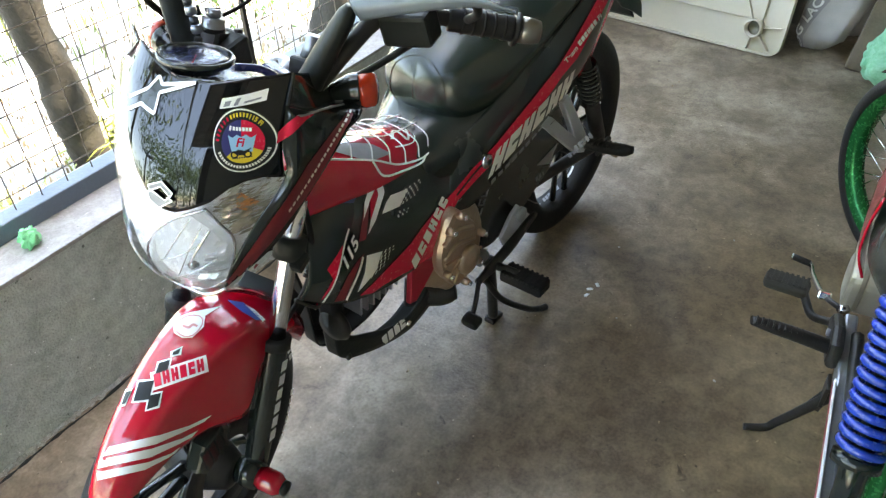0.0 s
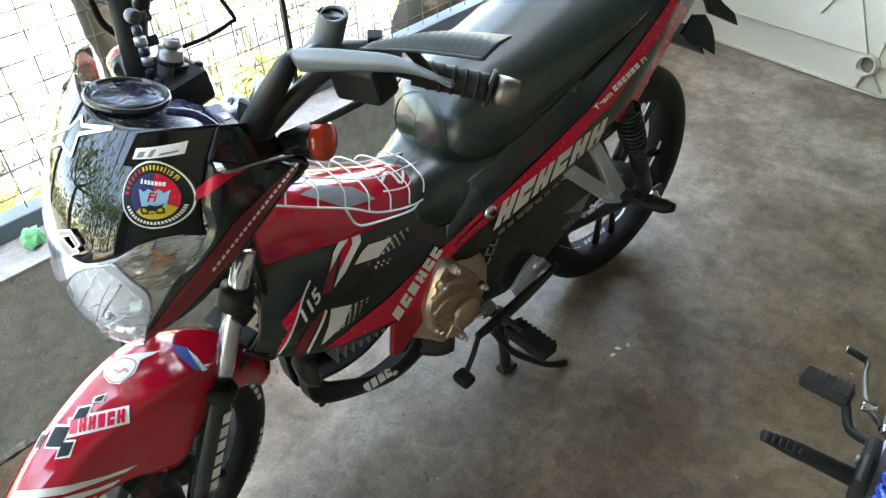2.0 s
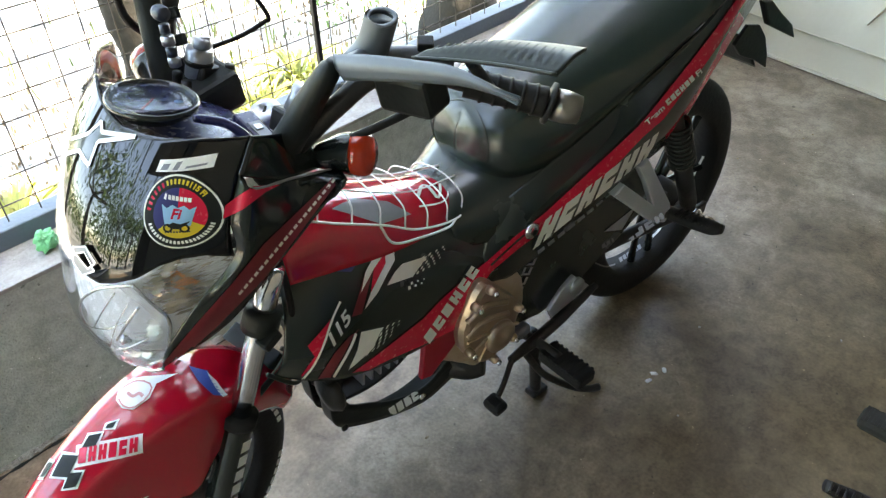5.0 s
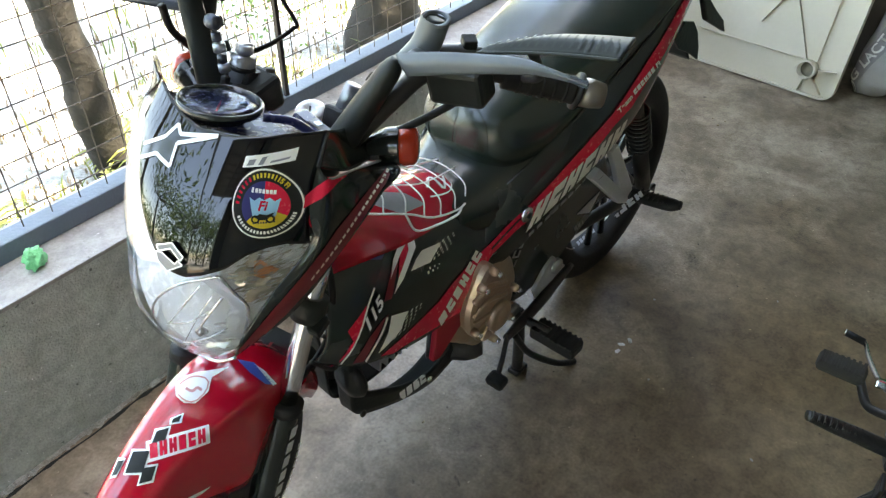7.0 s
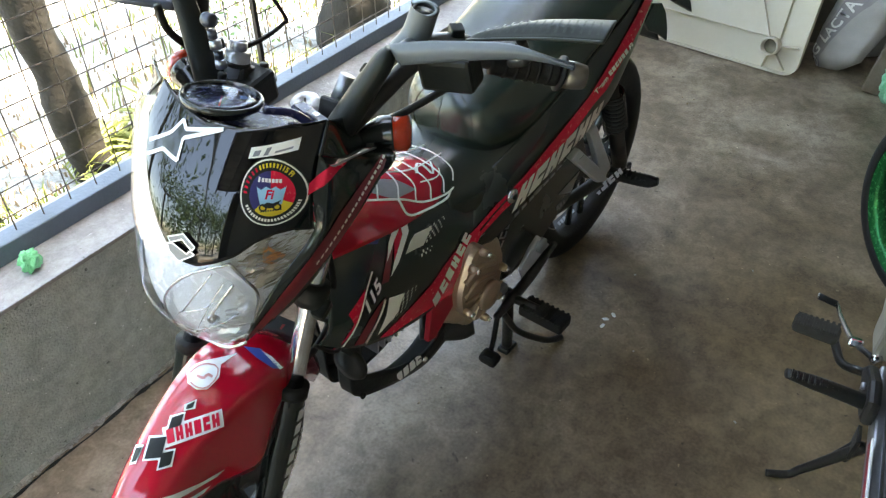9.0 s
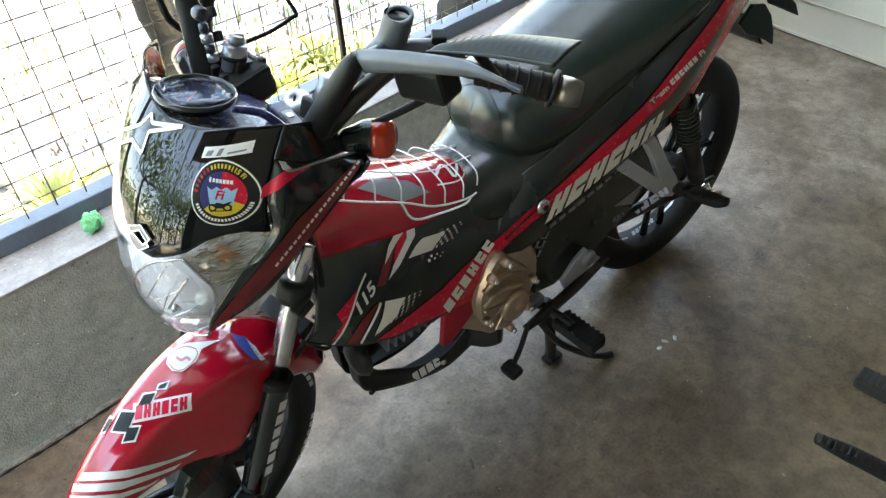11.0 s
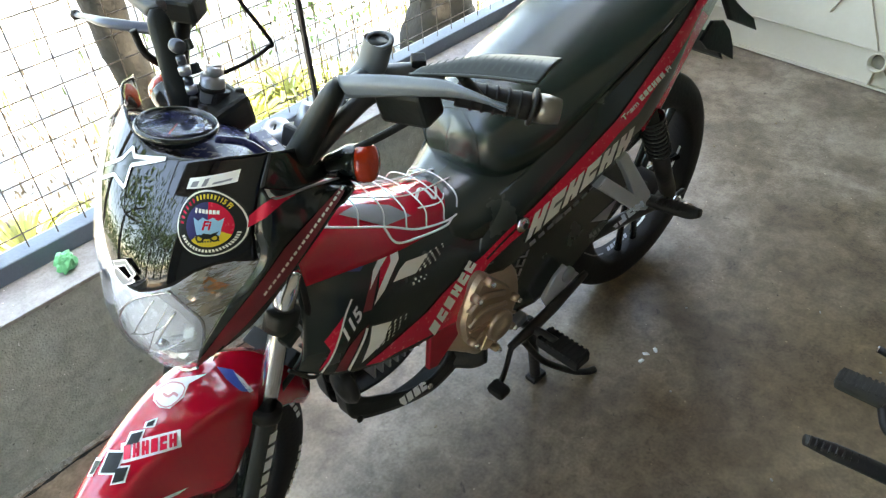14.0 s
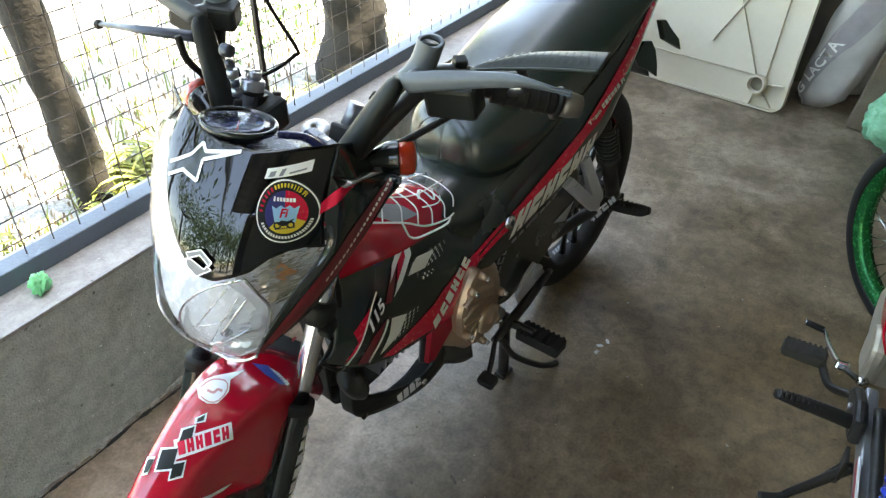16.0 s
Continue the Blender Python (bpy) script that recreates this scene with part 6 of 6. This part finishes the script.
for x, z in ((.722, .462), (.688, .480), (.617, .395), (.628, .328), (.672, .300), (.733, .36)):
    part("case_bolt", lathe([(0, 0), (.009, 0), (.008, .012), (.005, .016), (0, .016)], (x, .136, z), "Y", 10), BRASS, lobe)
    part("bolt_head", lathe([(0, 0), (.0055, 0), (.0055, .005), (0, .005)], (x, .152, z), "Y", 6), CHROME, lobe)
part("starter_case", tube([(.755, .085, .350), (.715, .10, .330), (.69, .11, .30)], [.026, .030, .022], n=20, sides=18), BRASS, engine)
part("drain_case", tube([(.74, .03, .26), (.69, .09, .255), (.67, .115, .26)], [.03, .03, .02], n=20, sides=16), STEEL_DARK, engine)
barrel = part("cylinder", tube([(.74, 0, .39), (.86, 0, .40), (.93, 0, .41)], [.055, .056, .052], n=20, sides=20), ALU, engine, "finned grey cylinder")
for k in range(7):
    part("fin", block((.005, .125, .12), (.79 + k * .018, 0, .398), (0, -5, 0), .001), ALU, barrel)
part("intake", tube([(.80, .02, .46), (.84, .03, .50), (.90, .03, .52)], .022, n=16, sides=14), BLACK, engine)
part("horn", lathe([(0, 0), (.034, 0), (.038, .008), (.03, .02), (0, .024)], (0, 0, 0), "X", 28), STEEL_DARK, motorcycle, "dark horn disc", pose(.95, .045, .35))
part("frame_tube", tube([(.99, 0, .68), (.80, 0, .58), (.60, 0, .50), (.50, 0, .36)], .026, n=30, sides=14), STEEL_DARK, motorcycle, "black frame tube")
part("exhaust_pipe", tube([(.92, -.03, .36), (.93, -.05, .28), (.84, -.09, .20), (.6, -.12, .20), (.4, -.13, .25)], .016, n=40, sides=14), STEEL_DARK, motorcycle, "dark exhaust pipe")
part("silencer", tube([(.42, -.13, .25), (.2, -.15, .30), (-.15, -.17, .37)], [.03, .045, .045, .038], n=40, sides=20), STEEL_DARK, motorcycle, "dark exhaust silencer")
for sgn in (1, -1):
    s = sgn
    outer = [(.985, .062 * s, .490), (.970, .058 * s, .41), (.965, .050 * s, .33), (.962, .046 * s, .275), (.952, .046 * s, .250), (.92, .052 * s, .231), (.85, .064 * s, .211), (.78, .078 * s, .212), (.715, .085 * s, .240)]
    inner = [(.958, .066 * s, .470), (.946, .062 * s, .41), (.942, .058 * s, .345), (.934, .054 * s, .306), (.922, .056 * s, .292), (.895, .060 * s, .278), (.85, .074 * s, .262), (.79, .086 * s, .262), (.735, .09 * s, .300)]
    bp_ = Patch([outer, inner], 5, 50)
    belly_bm = bp_.mesh(0)
    belly = part("belly_pan", thick(belly_bm, .005), BLACK, motorcycle, "black belly pan side with a pale mark")
    part("belly_wall", thick(Patch([outer, [(x, y * .3, z - .004) for x, y, z in outer]], 8, 50).mesh(0), .004), BLACK, belly)
    if sgn > 0:
        belly_copy = thick(Patch([outer, inner], 5, 50).mesh(0), .005)
        B1 = press(belly_copy, SIDE_EYE, SIDE_AIM, .003)
        belly_copy.free()
        for q in blocks(5, (-.0224, -.1482), (.0395, -.1206), (-.0266, -.1351), (.0345, -.1073), .18, 2):
            part("belly_bar", onto(q, B1, 1, .02), WHITE, belly)
        part("belly_bolt", lathe([(0, 0), (.007, 0), (.007, .004), (0, .005)], (.95, .06, .262), "Y", 14), STEEL_DARK, belly)
        part("belly_bolt", lathe([(0, 0), (.007, 0), (.007, .004), (0, .005)], (.80, .088, .25), "Y", 14), CHROME, belly)


# ---- the second motorcycle ----
BIKE_B = Matrix.Translation((0.70, 0.76, 0)) @ pose(0, 0, 0, 0, 0, 64)
other = thing("motorcycle", BIKE_B, "second underbone motorcycle with green spoked wheels and a blue shock spring", "motorcycle")


def spoked(name, c, turn=None):
    w = part(name, lathe([(.196, -.018), (.226, -.024), (.236, -.024), (.236, -.016), (.222, -.010), (.218, 0), (.222, .010), (.236, .016), (.236, .024), (.226, .024), (.196, .018), (.193, 0)], c, "Y", 72), GREEN_RIM, other, "green anodised spoked wheel", turn)
    part("tyre", lathe([(.234 + .028 * math.cos(radians(a)), .027 * math.sin(radians(a))) for a in np.linspace(-120, 120, 19)], c, "Y", 80), TYRE, w, "", turn)
    part("hub", lathe([(.012, -.06), (.03, -.055), (.05, -.03), (.05, .03), (.03, .055), (.012, .06)], c, "Y", 28), ALU, w, "", turn)
    for i in range(28):
        a = i * 2 * math.pi / 28
        b = a + (0.55 if i % 2 else -0.55)
        y = .03 if i % 4 < 2 else -.03
        part("spoke", tube([(c[0] + .045 * math.cos(b), c[1] + y, c[2] + .045 * math.sin(b)), (c[0] + .2 * math.cos(a), c[1], c[2] + .2 * math.sin(a))], .0014, n=16, sides=6), CHROME, w, "", turn)
    return w


spoked("rear_wheel", (0, 0, .262))
STEER_B = Matrix.Translation((1.13, 0, 0)) @ pose(0, 0, 0, 0, 0, 36) @ Matrix.Translation((-1.13, 0, 0))
spoked("front_wheel", (1.13, 0, .262), STEER_B)
part("swing_arm", block((.46, .022, .042), (.235, .102, .310), (0, -2, 0), .004), ALU, other, "bright aluminium swing arm with a scuffed red edge")
part("arm_edge", block((.30, .004, .012), (.13, .1155, .323), (0, -2, 0), .001), RED_DULL, other)
part("arm_edge", block((.30, .004, .008), (.13, .1155, .334), (0, -2, 0), .001), WHITE, other)
part("swing_arm", block((.46, .022, .042), (.235, -.115, .305), (0, -2, 0), .004), ALU, other)
for sgn in (1, -1):
    y = .092 * sgn
    top, low = np.array((.165, y, .665)), np.array((-.01, y, .360))
    d = (low - top) / np.linalg.norm(low - top)
    e = np.array((-d[2], 0, d[0]))
    shock = part("rear_shock", tube([tuple(top), tuple(low)], .018, n=48, sides=18), BLACK_GLOSS, other, "rear shock with a bright blue spring")
    coil = []
    for a in np.linspace(0, 13 * 2 * math.pi, 240):
        s = .10 + .62 * a / (13 * 2 * math.pi)
        coil.append(tuple(top + (low - top) * s + .028 * (math.cos(a) * e + math.sin(a) * np.array((0, 1, 0)))))
    part("spring", tube(coil, .0064, n=420, sides=10), BLUE_SPRING, shock, "bright blue coil spring")
    part("spring_cup", tube([tuple(top + (low - top) * .73), tuple(top + (low - top) * .77)], .033, n=16, sides=20), BLACK_GLOSS, shock)
    part("shock_eye", lathe([(0, -.018), (.018, -.018), (.018, .018), (0, .018)], tuple(low), "Y", 20), STEEL_DARK, shock)
part("chain", tube([(.40, .09, .345), (0, .085, .318), (-.05, .085, .29)], .011, n=40, sides=8), STEEL_DARK, other, "oily drive chain")
part("axle_block", block((.06, .03, .035), (-.01, .125, .29), (0, 0, 0), .004), STEEL_DARK, other)
case = part("engine", plate([(.53, .29), (.53, .37), (.58, .41), (.70, .41), (.76, .36), (.72, .28), (.60, .25)], -.11, .105, .016, 40), BEIGE_CASE, other, "pale metal engine case")
part("sprocket_cover", plate([(.52, .30), (.515, .38), (.56, .405), (.61, .37), (.60, .295)], .09, .122, .010, 30), BEIGE_CASE, case)
part("body_shell", capped(Patch([mirrored(r) for r in (
    [(.10, .05, .66), (.10, .10, .70), (.10, .08, .76), (.10, 0, .78)],
    [(.30, .07, .48), (.30, .125, .58), (.30, .10, .70), (.30, 0, .74)],
    [(.48, .07, .42), (.48, .12, .50), (.48, .09, .60), (.48, 0, .64)],
    [(.70, .06, .44), (.70, .10, .52), (.70, .08, .58), (.70, 0, .60)],
    [(.90, .05, .50), (.90, .12, .58), (.90, .10, .66), (.90, 0, .70)])], 40, 41).mesh(0)), BLACK_PANEL, other, "dark body shell")
shell = Patch([[(.42, .118, .455), (.42, .135, .50), (.42, .138, .56), (.42, .13, .62)], [(.52, .113, .43), (.52, .130, .47), (.52, .130, .52), (.52, .12, .58)], [(.66, .108, .44), (.66, .118, .48), (.66, .118, .52), (.66, .11, .56)]], 20, 20)
sk = part("side_shell", shell.mesh(.004), RED, other, "red side shell with white and blue flashes")
part("flash", onto([[(.1, .45), (.9, .30), (.9, .55), (.1, .75)]], lambda u, v: shell.at(u, v, .006), 3), WHITE, sk)
part("flash", onto([[(.1, .75), (.9, .55), (.9, .85), (.1, .98)]], lambda u, v: shell.at(u, v, .006), 3), PALE_BLUE, sk)
part("seat", capped(Patch([mirrored(r) for r in (
    [(-.2, .09, .78), (-.2, .11, .80), (-.2, .08, .83), (-.2, 0, .835)],
    [(.2, .11, .74), (.2, .13, .76), (.2, .09, .79), (.2, 0, .80)],
    [(.50, .10, .66), (.50, .12, .69), (.50, .08, .73), (.50, 0, .74)])], 30, 31).mesh(0)), SEAT, other, "black vinyl seat")
gear_b = part("gear_lever", tube([(.766, .178, .207), (.753, .173, .209), (.70, .170, .230), (.62, .158, .260), (.570, .148, .280)], .0055, n=40, sides=10), CHROME, other, "chrome gear lever with a rubber tip")
part("lever_tip", tube([(.766, .177, .207), (.777, .214, .207)], .0075, n=24, sides=12), RUBBER, gear_b)
part("tip_cap", tube([(.777, .214, .207), (.7775, .217, .207)], .0078, n=16, sides=12), CHROME, gear_b)
part("lever_clamp", block((.024, .026, .018), (.568, .147, .284), (0, 30, 0), .004), CHROME, gear_b)
part("lever_shaft", tube([(.565, .145, .282), (.516, .113, .300)], .006, n=24, sides=10), STEEL_DARK, gear_b)
part("shaft_nut", tube([(.520, .116, .299), (.512, .108, .303)], .012, n=16, sides=6), CHROME, gear_b)
rest = part("rider_footrest", block((.044, .088, .028), (.577, .219, .282), (0, 0, -6), .010), RUBBER_DUSTY, other, "dusty worn rubber footrest")
for k in range(8):
    part("tread", block((.038, .006, .003), (.577, .183 + k * .0105, .2955), (0, 0, -6), .0012), RUBBER_DUSTY, rest)
part("rest_arm", tube([(.580, .190, .286), (.558, .178, .270), (.522, .160, .262), (.49, .128, .285), (.45, .11, .32)], .0085, n=30, sides=12), STEEL_DARK, rest)
hang = part("footrest_hanger", plate([(.33, .315), (.335, .365), (.39, .365), (.46, .335), (.49, .30), (.42, .29), (.36, .30)], .112, .134, .008), STEEL_DARK, other, "dark footrest hanger plate")
for x, z in ((.40, .335), (.36, .34)):
    part("hanger_bolt", lathe([(0, 0), (.007, 0), (.007, .006), (0, .006)], (x, .134, z), "Y", 8), ALU, hang)
prest = part("passenger_footrest", tube([(.362, .130, .335), (.336, .204, .366), (.315, .266, .388)], [.017, .016, .015, .010], n=24, sides=14, flat=.75), STEEL_DARK, other, "serrated metal passenger footrest")
for k in range(9):
    part("tread", block((.018, .0035, .006), (.342 - k * .0042, .182 + k * .0096, .366 + k * .0040), (0, 0, 0), .001), STEEL_DARK, prest)
side_stand = part("side_stand", tube([(.415, .085, .175), (.420, .113, .124), (.425, .141, .073), (.429, .166, .030), (.424, .181, .013), (.408, .222, .012)], [.009, .0085, .0075, .0068, .006], n=40, sides=12, flat=1.3), STEEL_DARK, other, "black steel side stand")
part("stand_gusset", plate([(.395, .20), (.44, .20), (.436, .135), (.424, .105), (.408, .135)], .098, .106, .002), STEEL_DARK, side_stand)
part("stand_spring", tube([(.425, .10, .17), (.432, .135, .08)], .004, n=24, sides=8), STEEL_DARK, side_stand)
for sgn in (1, -1):
    part("fork_leg", tube([(.98, .075 * sgn, .70), (1.06, .075 * sgn, .45), (1.12, .075 * sgn, .265)], .019, n=20, sides=14), ALU, other, "", STEER_B)
part("front_mudguard", thick(Patch([[(1.13 + .29 * math.cos(radians(a)), y, .262 + .29 * math.sin(radians(a)) - abs(y) * .4) for y in (.06, .03, -.03, -.06)] for a in (60, 85, 110, 140)], 20, 12).mesh(0), .003), BLACK_PANEL, other, "", STEER_B)
part("handlebar", tube([(.82, .34, .97), (.92, .15, .99), (.95, 0, .96), (.92, -.15, .99), (.82, -.34, .97)], .011, n=50, sides=12), STEEL_DARK, other)


# ---- loose things round the motorcycles ----
# Ivory plastic table on its edge, its underside with ribs and a leg socket towards the camera.
TABLE = Matrix.Translation((1.30, 3.085, 0)) @ pose(0, 0, 0, 0, 0, -39.5 + 180) @ pose(0, 0, 0, 12, 0, 0)
table = thing("plastic_table", TABLE, "ivory plastic table leaning on edge with its ribbed underside showing", "table")


def rounded(x0, x1, z0, z1, r, n=8):
    out = []
    for cx, cz, a in ((x1 - r, z1 - r, 0), (x0 + r, z1 - r, 90), (x0 + r, z0 + r, 180), (x1 - r, z0 + r, 270)):
        out += [(cx + r * math.cos(math.radians(a + t)), cz + r * math.sin(math.radians(a + t))) for t in np.linspace(0, 90, n)]
    return out


part("tabletop", plate(rounded(-0.065, 1.0, 0.0, 0.75, 0.05), -0.012, 0.0, 0.003), PANEL, table)
rim_out, rim_in = rounded(-0.065, 1.0, 0.0, 0.75, 0.05), rounded(-0.057, 0.992, 0.008, 0.742, 0.045)
bm = bmesh.new()
k = len(rim_out)
rings = [[bm.verts.new((x, y, z)) for x, z in o] for o, y in ((rim_out, 0.0), (rim_out, 0.022), (rim_in, 0.022), (rim_in, 0.0))]
for a in range(3):
    for i in range(k):
        bm.faces.new((rings[a][i], rings[a][(i + 1) % k], rings[a + 1][(i + 1) % k], rings[a + 1][i]))
bmesh.ops.recalc_face_normals(bm, faces=bm.faces[:])
part("rim", bm, PANEL, table)
for cx, cz, tag in ((0.058, 0.096, 1), (0.875, 0.096, 2), (0.058, 0.655, 3), (0.875, 0.655, 4)):
    socket = part("leg_socket", lathe([(0.036, 0.0), (0.036, 0.045), (0.029, 0.045), (0.029, 0.006), (0.0, 0.006), (0.0, 0.0)], (cx, 0, cz), "Y", 32), PANEL, table)
    # Darker disc that puts the socket's inner shade into colour.
    part("socket_floor", lathe([(0, .0065), (.0285, .0065), (.0285, .008), (0, .008)], (cx, 0, cz), "Y", 24), SHADOW_GREY, socket)
    sx, sz = (1 if cx < .5 else -1), (1 if cz < .4 else -1)
    for dx, dz, l in ((-1, .15, .07), (.15, -1, .055), (-.7, -.75, .075), (1, 1.9, .46)):
        a = math.atan2(dz * sz, dx * sx)
        part("rib", block((l, 0.022, 0.004), (cx + math.cos(a) * (0.034 + l / 2), 0.011, cz + math.sin(a) * (0.034 + l / 2)), (0, -math.degrees(a), 0), bevel=0.001), PANEL, table)
part("raised_panel", plate(rounded(0.035, 0.90, 0.125, 0.625, 0.01), 0.0, 0.010, 0.002), PANEL, table)
part("long_rib", block((0.84, 0.004, 0.003), (0.47, 0.012, 0.129), bevel=0.001), PANEL, table)

# Filled woven feed sack.
SACKM = Matrix.Translation((1.53, 3.15, 0)) @ pose(0, 0, 0, 0, 0, -38)


def sack_point(u, v):
    """u round the sack in turns, v from its foot to its mouth."""
    a = 2 * math.pi * u
    w = 0.066 + 0.036 * math.sin(min(v, 1.0) * math.pi * 0.8 + 0.3)
    w *= min(1, 0.55 + v * 6)
    c, s = math.cos(a), math.sin(a)
    x = math.copysign(abs(c) ** 0.75, c) * w * 1.15
    y = math.copysign(abs(s) ** 0.75, s) * w * 0.75
    z = 0.72 * v
    k = noise.noise(Vector((x * 9, y * 9, z * 7))) * 0.018 + noise.noise(Vector((x * 26, y * 26, z * 20))) * 0.006 + 0.010 * (abs(noise.noise(Vector((c * 2.6, s * 2.6, v * 1.6)))) - 0.2) + 0.005 * noise.noise(Vector((c * 7, s * 7, v * 3)))
    return Vector((x * (1 + k * 5) + 0.17 * v, y * (1 + k * 5) + k, z + k * .4))


sack = thing("feed_sack", SACKM, "filled white woven feed sack with a grey printed band", "sack")
part("bag", capped(grid_mesh(np.array([[sack_point(u, v) for u in np.linspace(0, 1, 56, endpoint=False)] for v in np.linspace(0, 1, 40)]), close_v=True)), SACK, sack)


def sack_skin(a, b, off=0.004):
    """Surface place a metres along the printed line and b across it, on the face that looks at the motorcycles."""
    u, v = 0.66 + (a * 0.20 - b * 0.95) / 0.58, 0.09 + (a * 0.97 + b * 0.22) / 0.72
    p = sack_point(u, v)
    n = Vector((p.x - 0.17 * v, p.y, 0)).normalized()
    return p + n * off


part("printed_band", onto([[(-.11, -.010), (.46, -.010), (.46, .050), (-.11, .050)]], lambda a, b: sack_skin(a, b), 5), SACK_BAND, sack)
part("lettering", lettering("OG LACTA", 0.056, lambda a, b: sack_skin(a - 0.07, b, 0.007), 1.1, .0015), WHITE, sack, "white printed letters")

copy_thing(sack, Matrix.Translation((1.72, 3.27, 0)) @ pose(0, 0, 0, 0, 0, -10))

plank = part("wooden_post", block((0.075, 0.06, 0.75), (0, 0, 0.372), bevel=0.006), WOOD)
plank.matrix_world = Matrix.Translation((1.60, 2.93, 0)) @ pose(0, 0, 0, -14, 9, -30)
tagged(plank, "old weathered wooden post leaning by the feed sack", "post")


def crumple(size, seed, amp=0.4, sub=5):
    bm = bmesh.new()
    bmesh.ops.create_icosphere(bm, subdivisions=sub, radius=1.0)
    for v in bm.verts:
        q = v.co.copy()
        f = 1 + amp * (noise.noise(q * 1.7 + Vector((seed, 0, 0))) + 0.5 * abs(noise.noise(q * 4 + Vector((0, seed, 0)))) + 0.25 * abs(noise.noise(q * 9)))
        v.co = Vector((q.x * size[0], q.y * size[1], max(q.z, -0.55) * size[2])) * f
    lo = min(v.co.z for v in bm.verts)
    for v in bm.verts:
        v.co.z -= lo
    for f in bm.faces:
        f.smooth = True
    return bm


net = part("green_sack", crumple((0.17, 0.13, 0.13), 5, 0.3), NET)
net.matrix_world = Matrix.Translation((1.73, 2.80, 0)) @ pose(0, 0, 0, 0, 0, 20)
tagged(net, "crumpled green woven plastic sack on the floor", "sack")
bag = part("plastic_bag", crumple((0.021, 0.016, 0.022), 9, 0.5), GREEN_BAG)
bag.matrix_world = WALL @ pose(0.000, 0.065, 0.402, 0, 0, 30)
tagged(bag, "small crumpled green plastic bag on the ledge", "bag")

# Small litter on the floor.
rnd = random.Random(3)
for i, (x, y) in enumerate(((0.417, 1.684), (0.405, 1.66), (0.44, 1.70))):
    bm = crumple((0.008, 0.005, 0.002), 20 + i, 0.6, 2)
    ob = part("paper_scrap", bm, WHITE)
    ob.matrix_world = Matrix.Translation((x, y, 0)) @ pose(0, 0, 0, 0, 0, i * 50)
    tagged(ob, "tiny pale scrap of paper on the concrete", "scrap", "scraps on the floor")
for i in range(34):
    x, y = rnd.uniform(-0.45, 1.1), rnd.uniform(0.95, 2.9)
    ob = part("grit", crumple((rnd.uniform(.002, .005), rnd.uniform(.002, .004), .0015), 40 + i, 0.6, 1), LITTER if i % 3 else STONE)
    ob.matrix_world = Matrix.Translation((x, y, 0)) @ pose(0, 0, 0, 0, 0, i * 31)
    tagged(ob, "speck of dry dirt on the concrete floor", "grit", "grit on the floor")
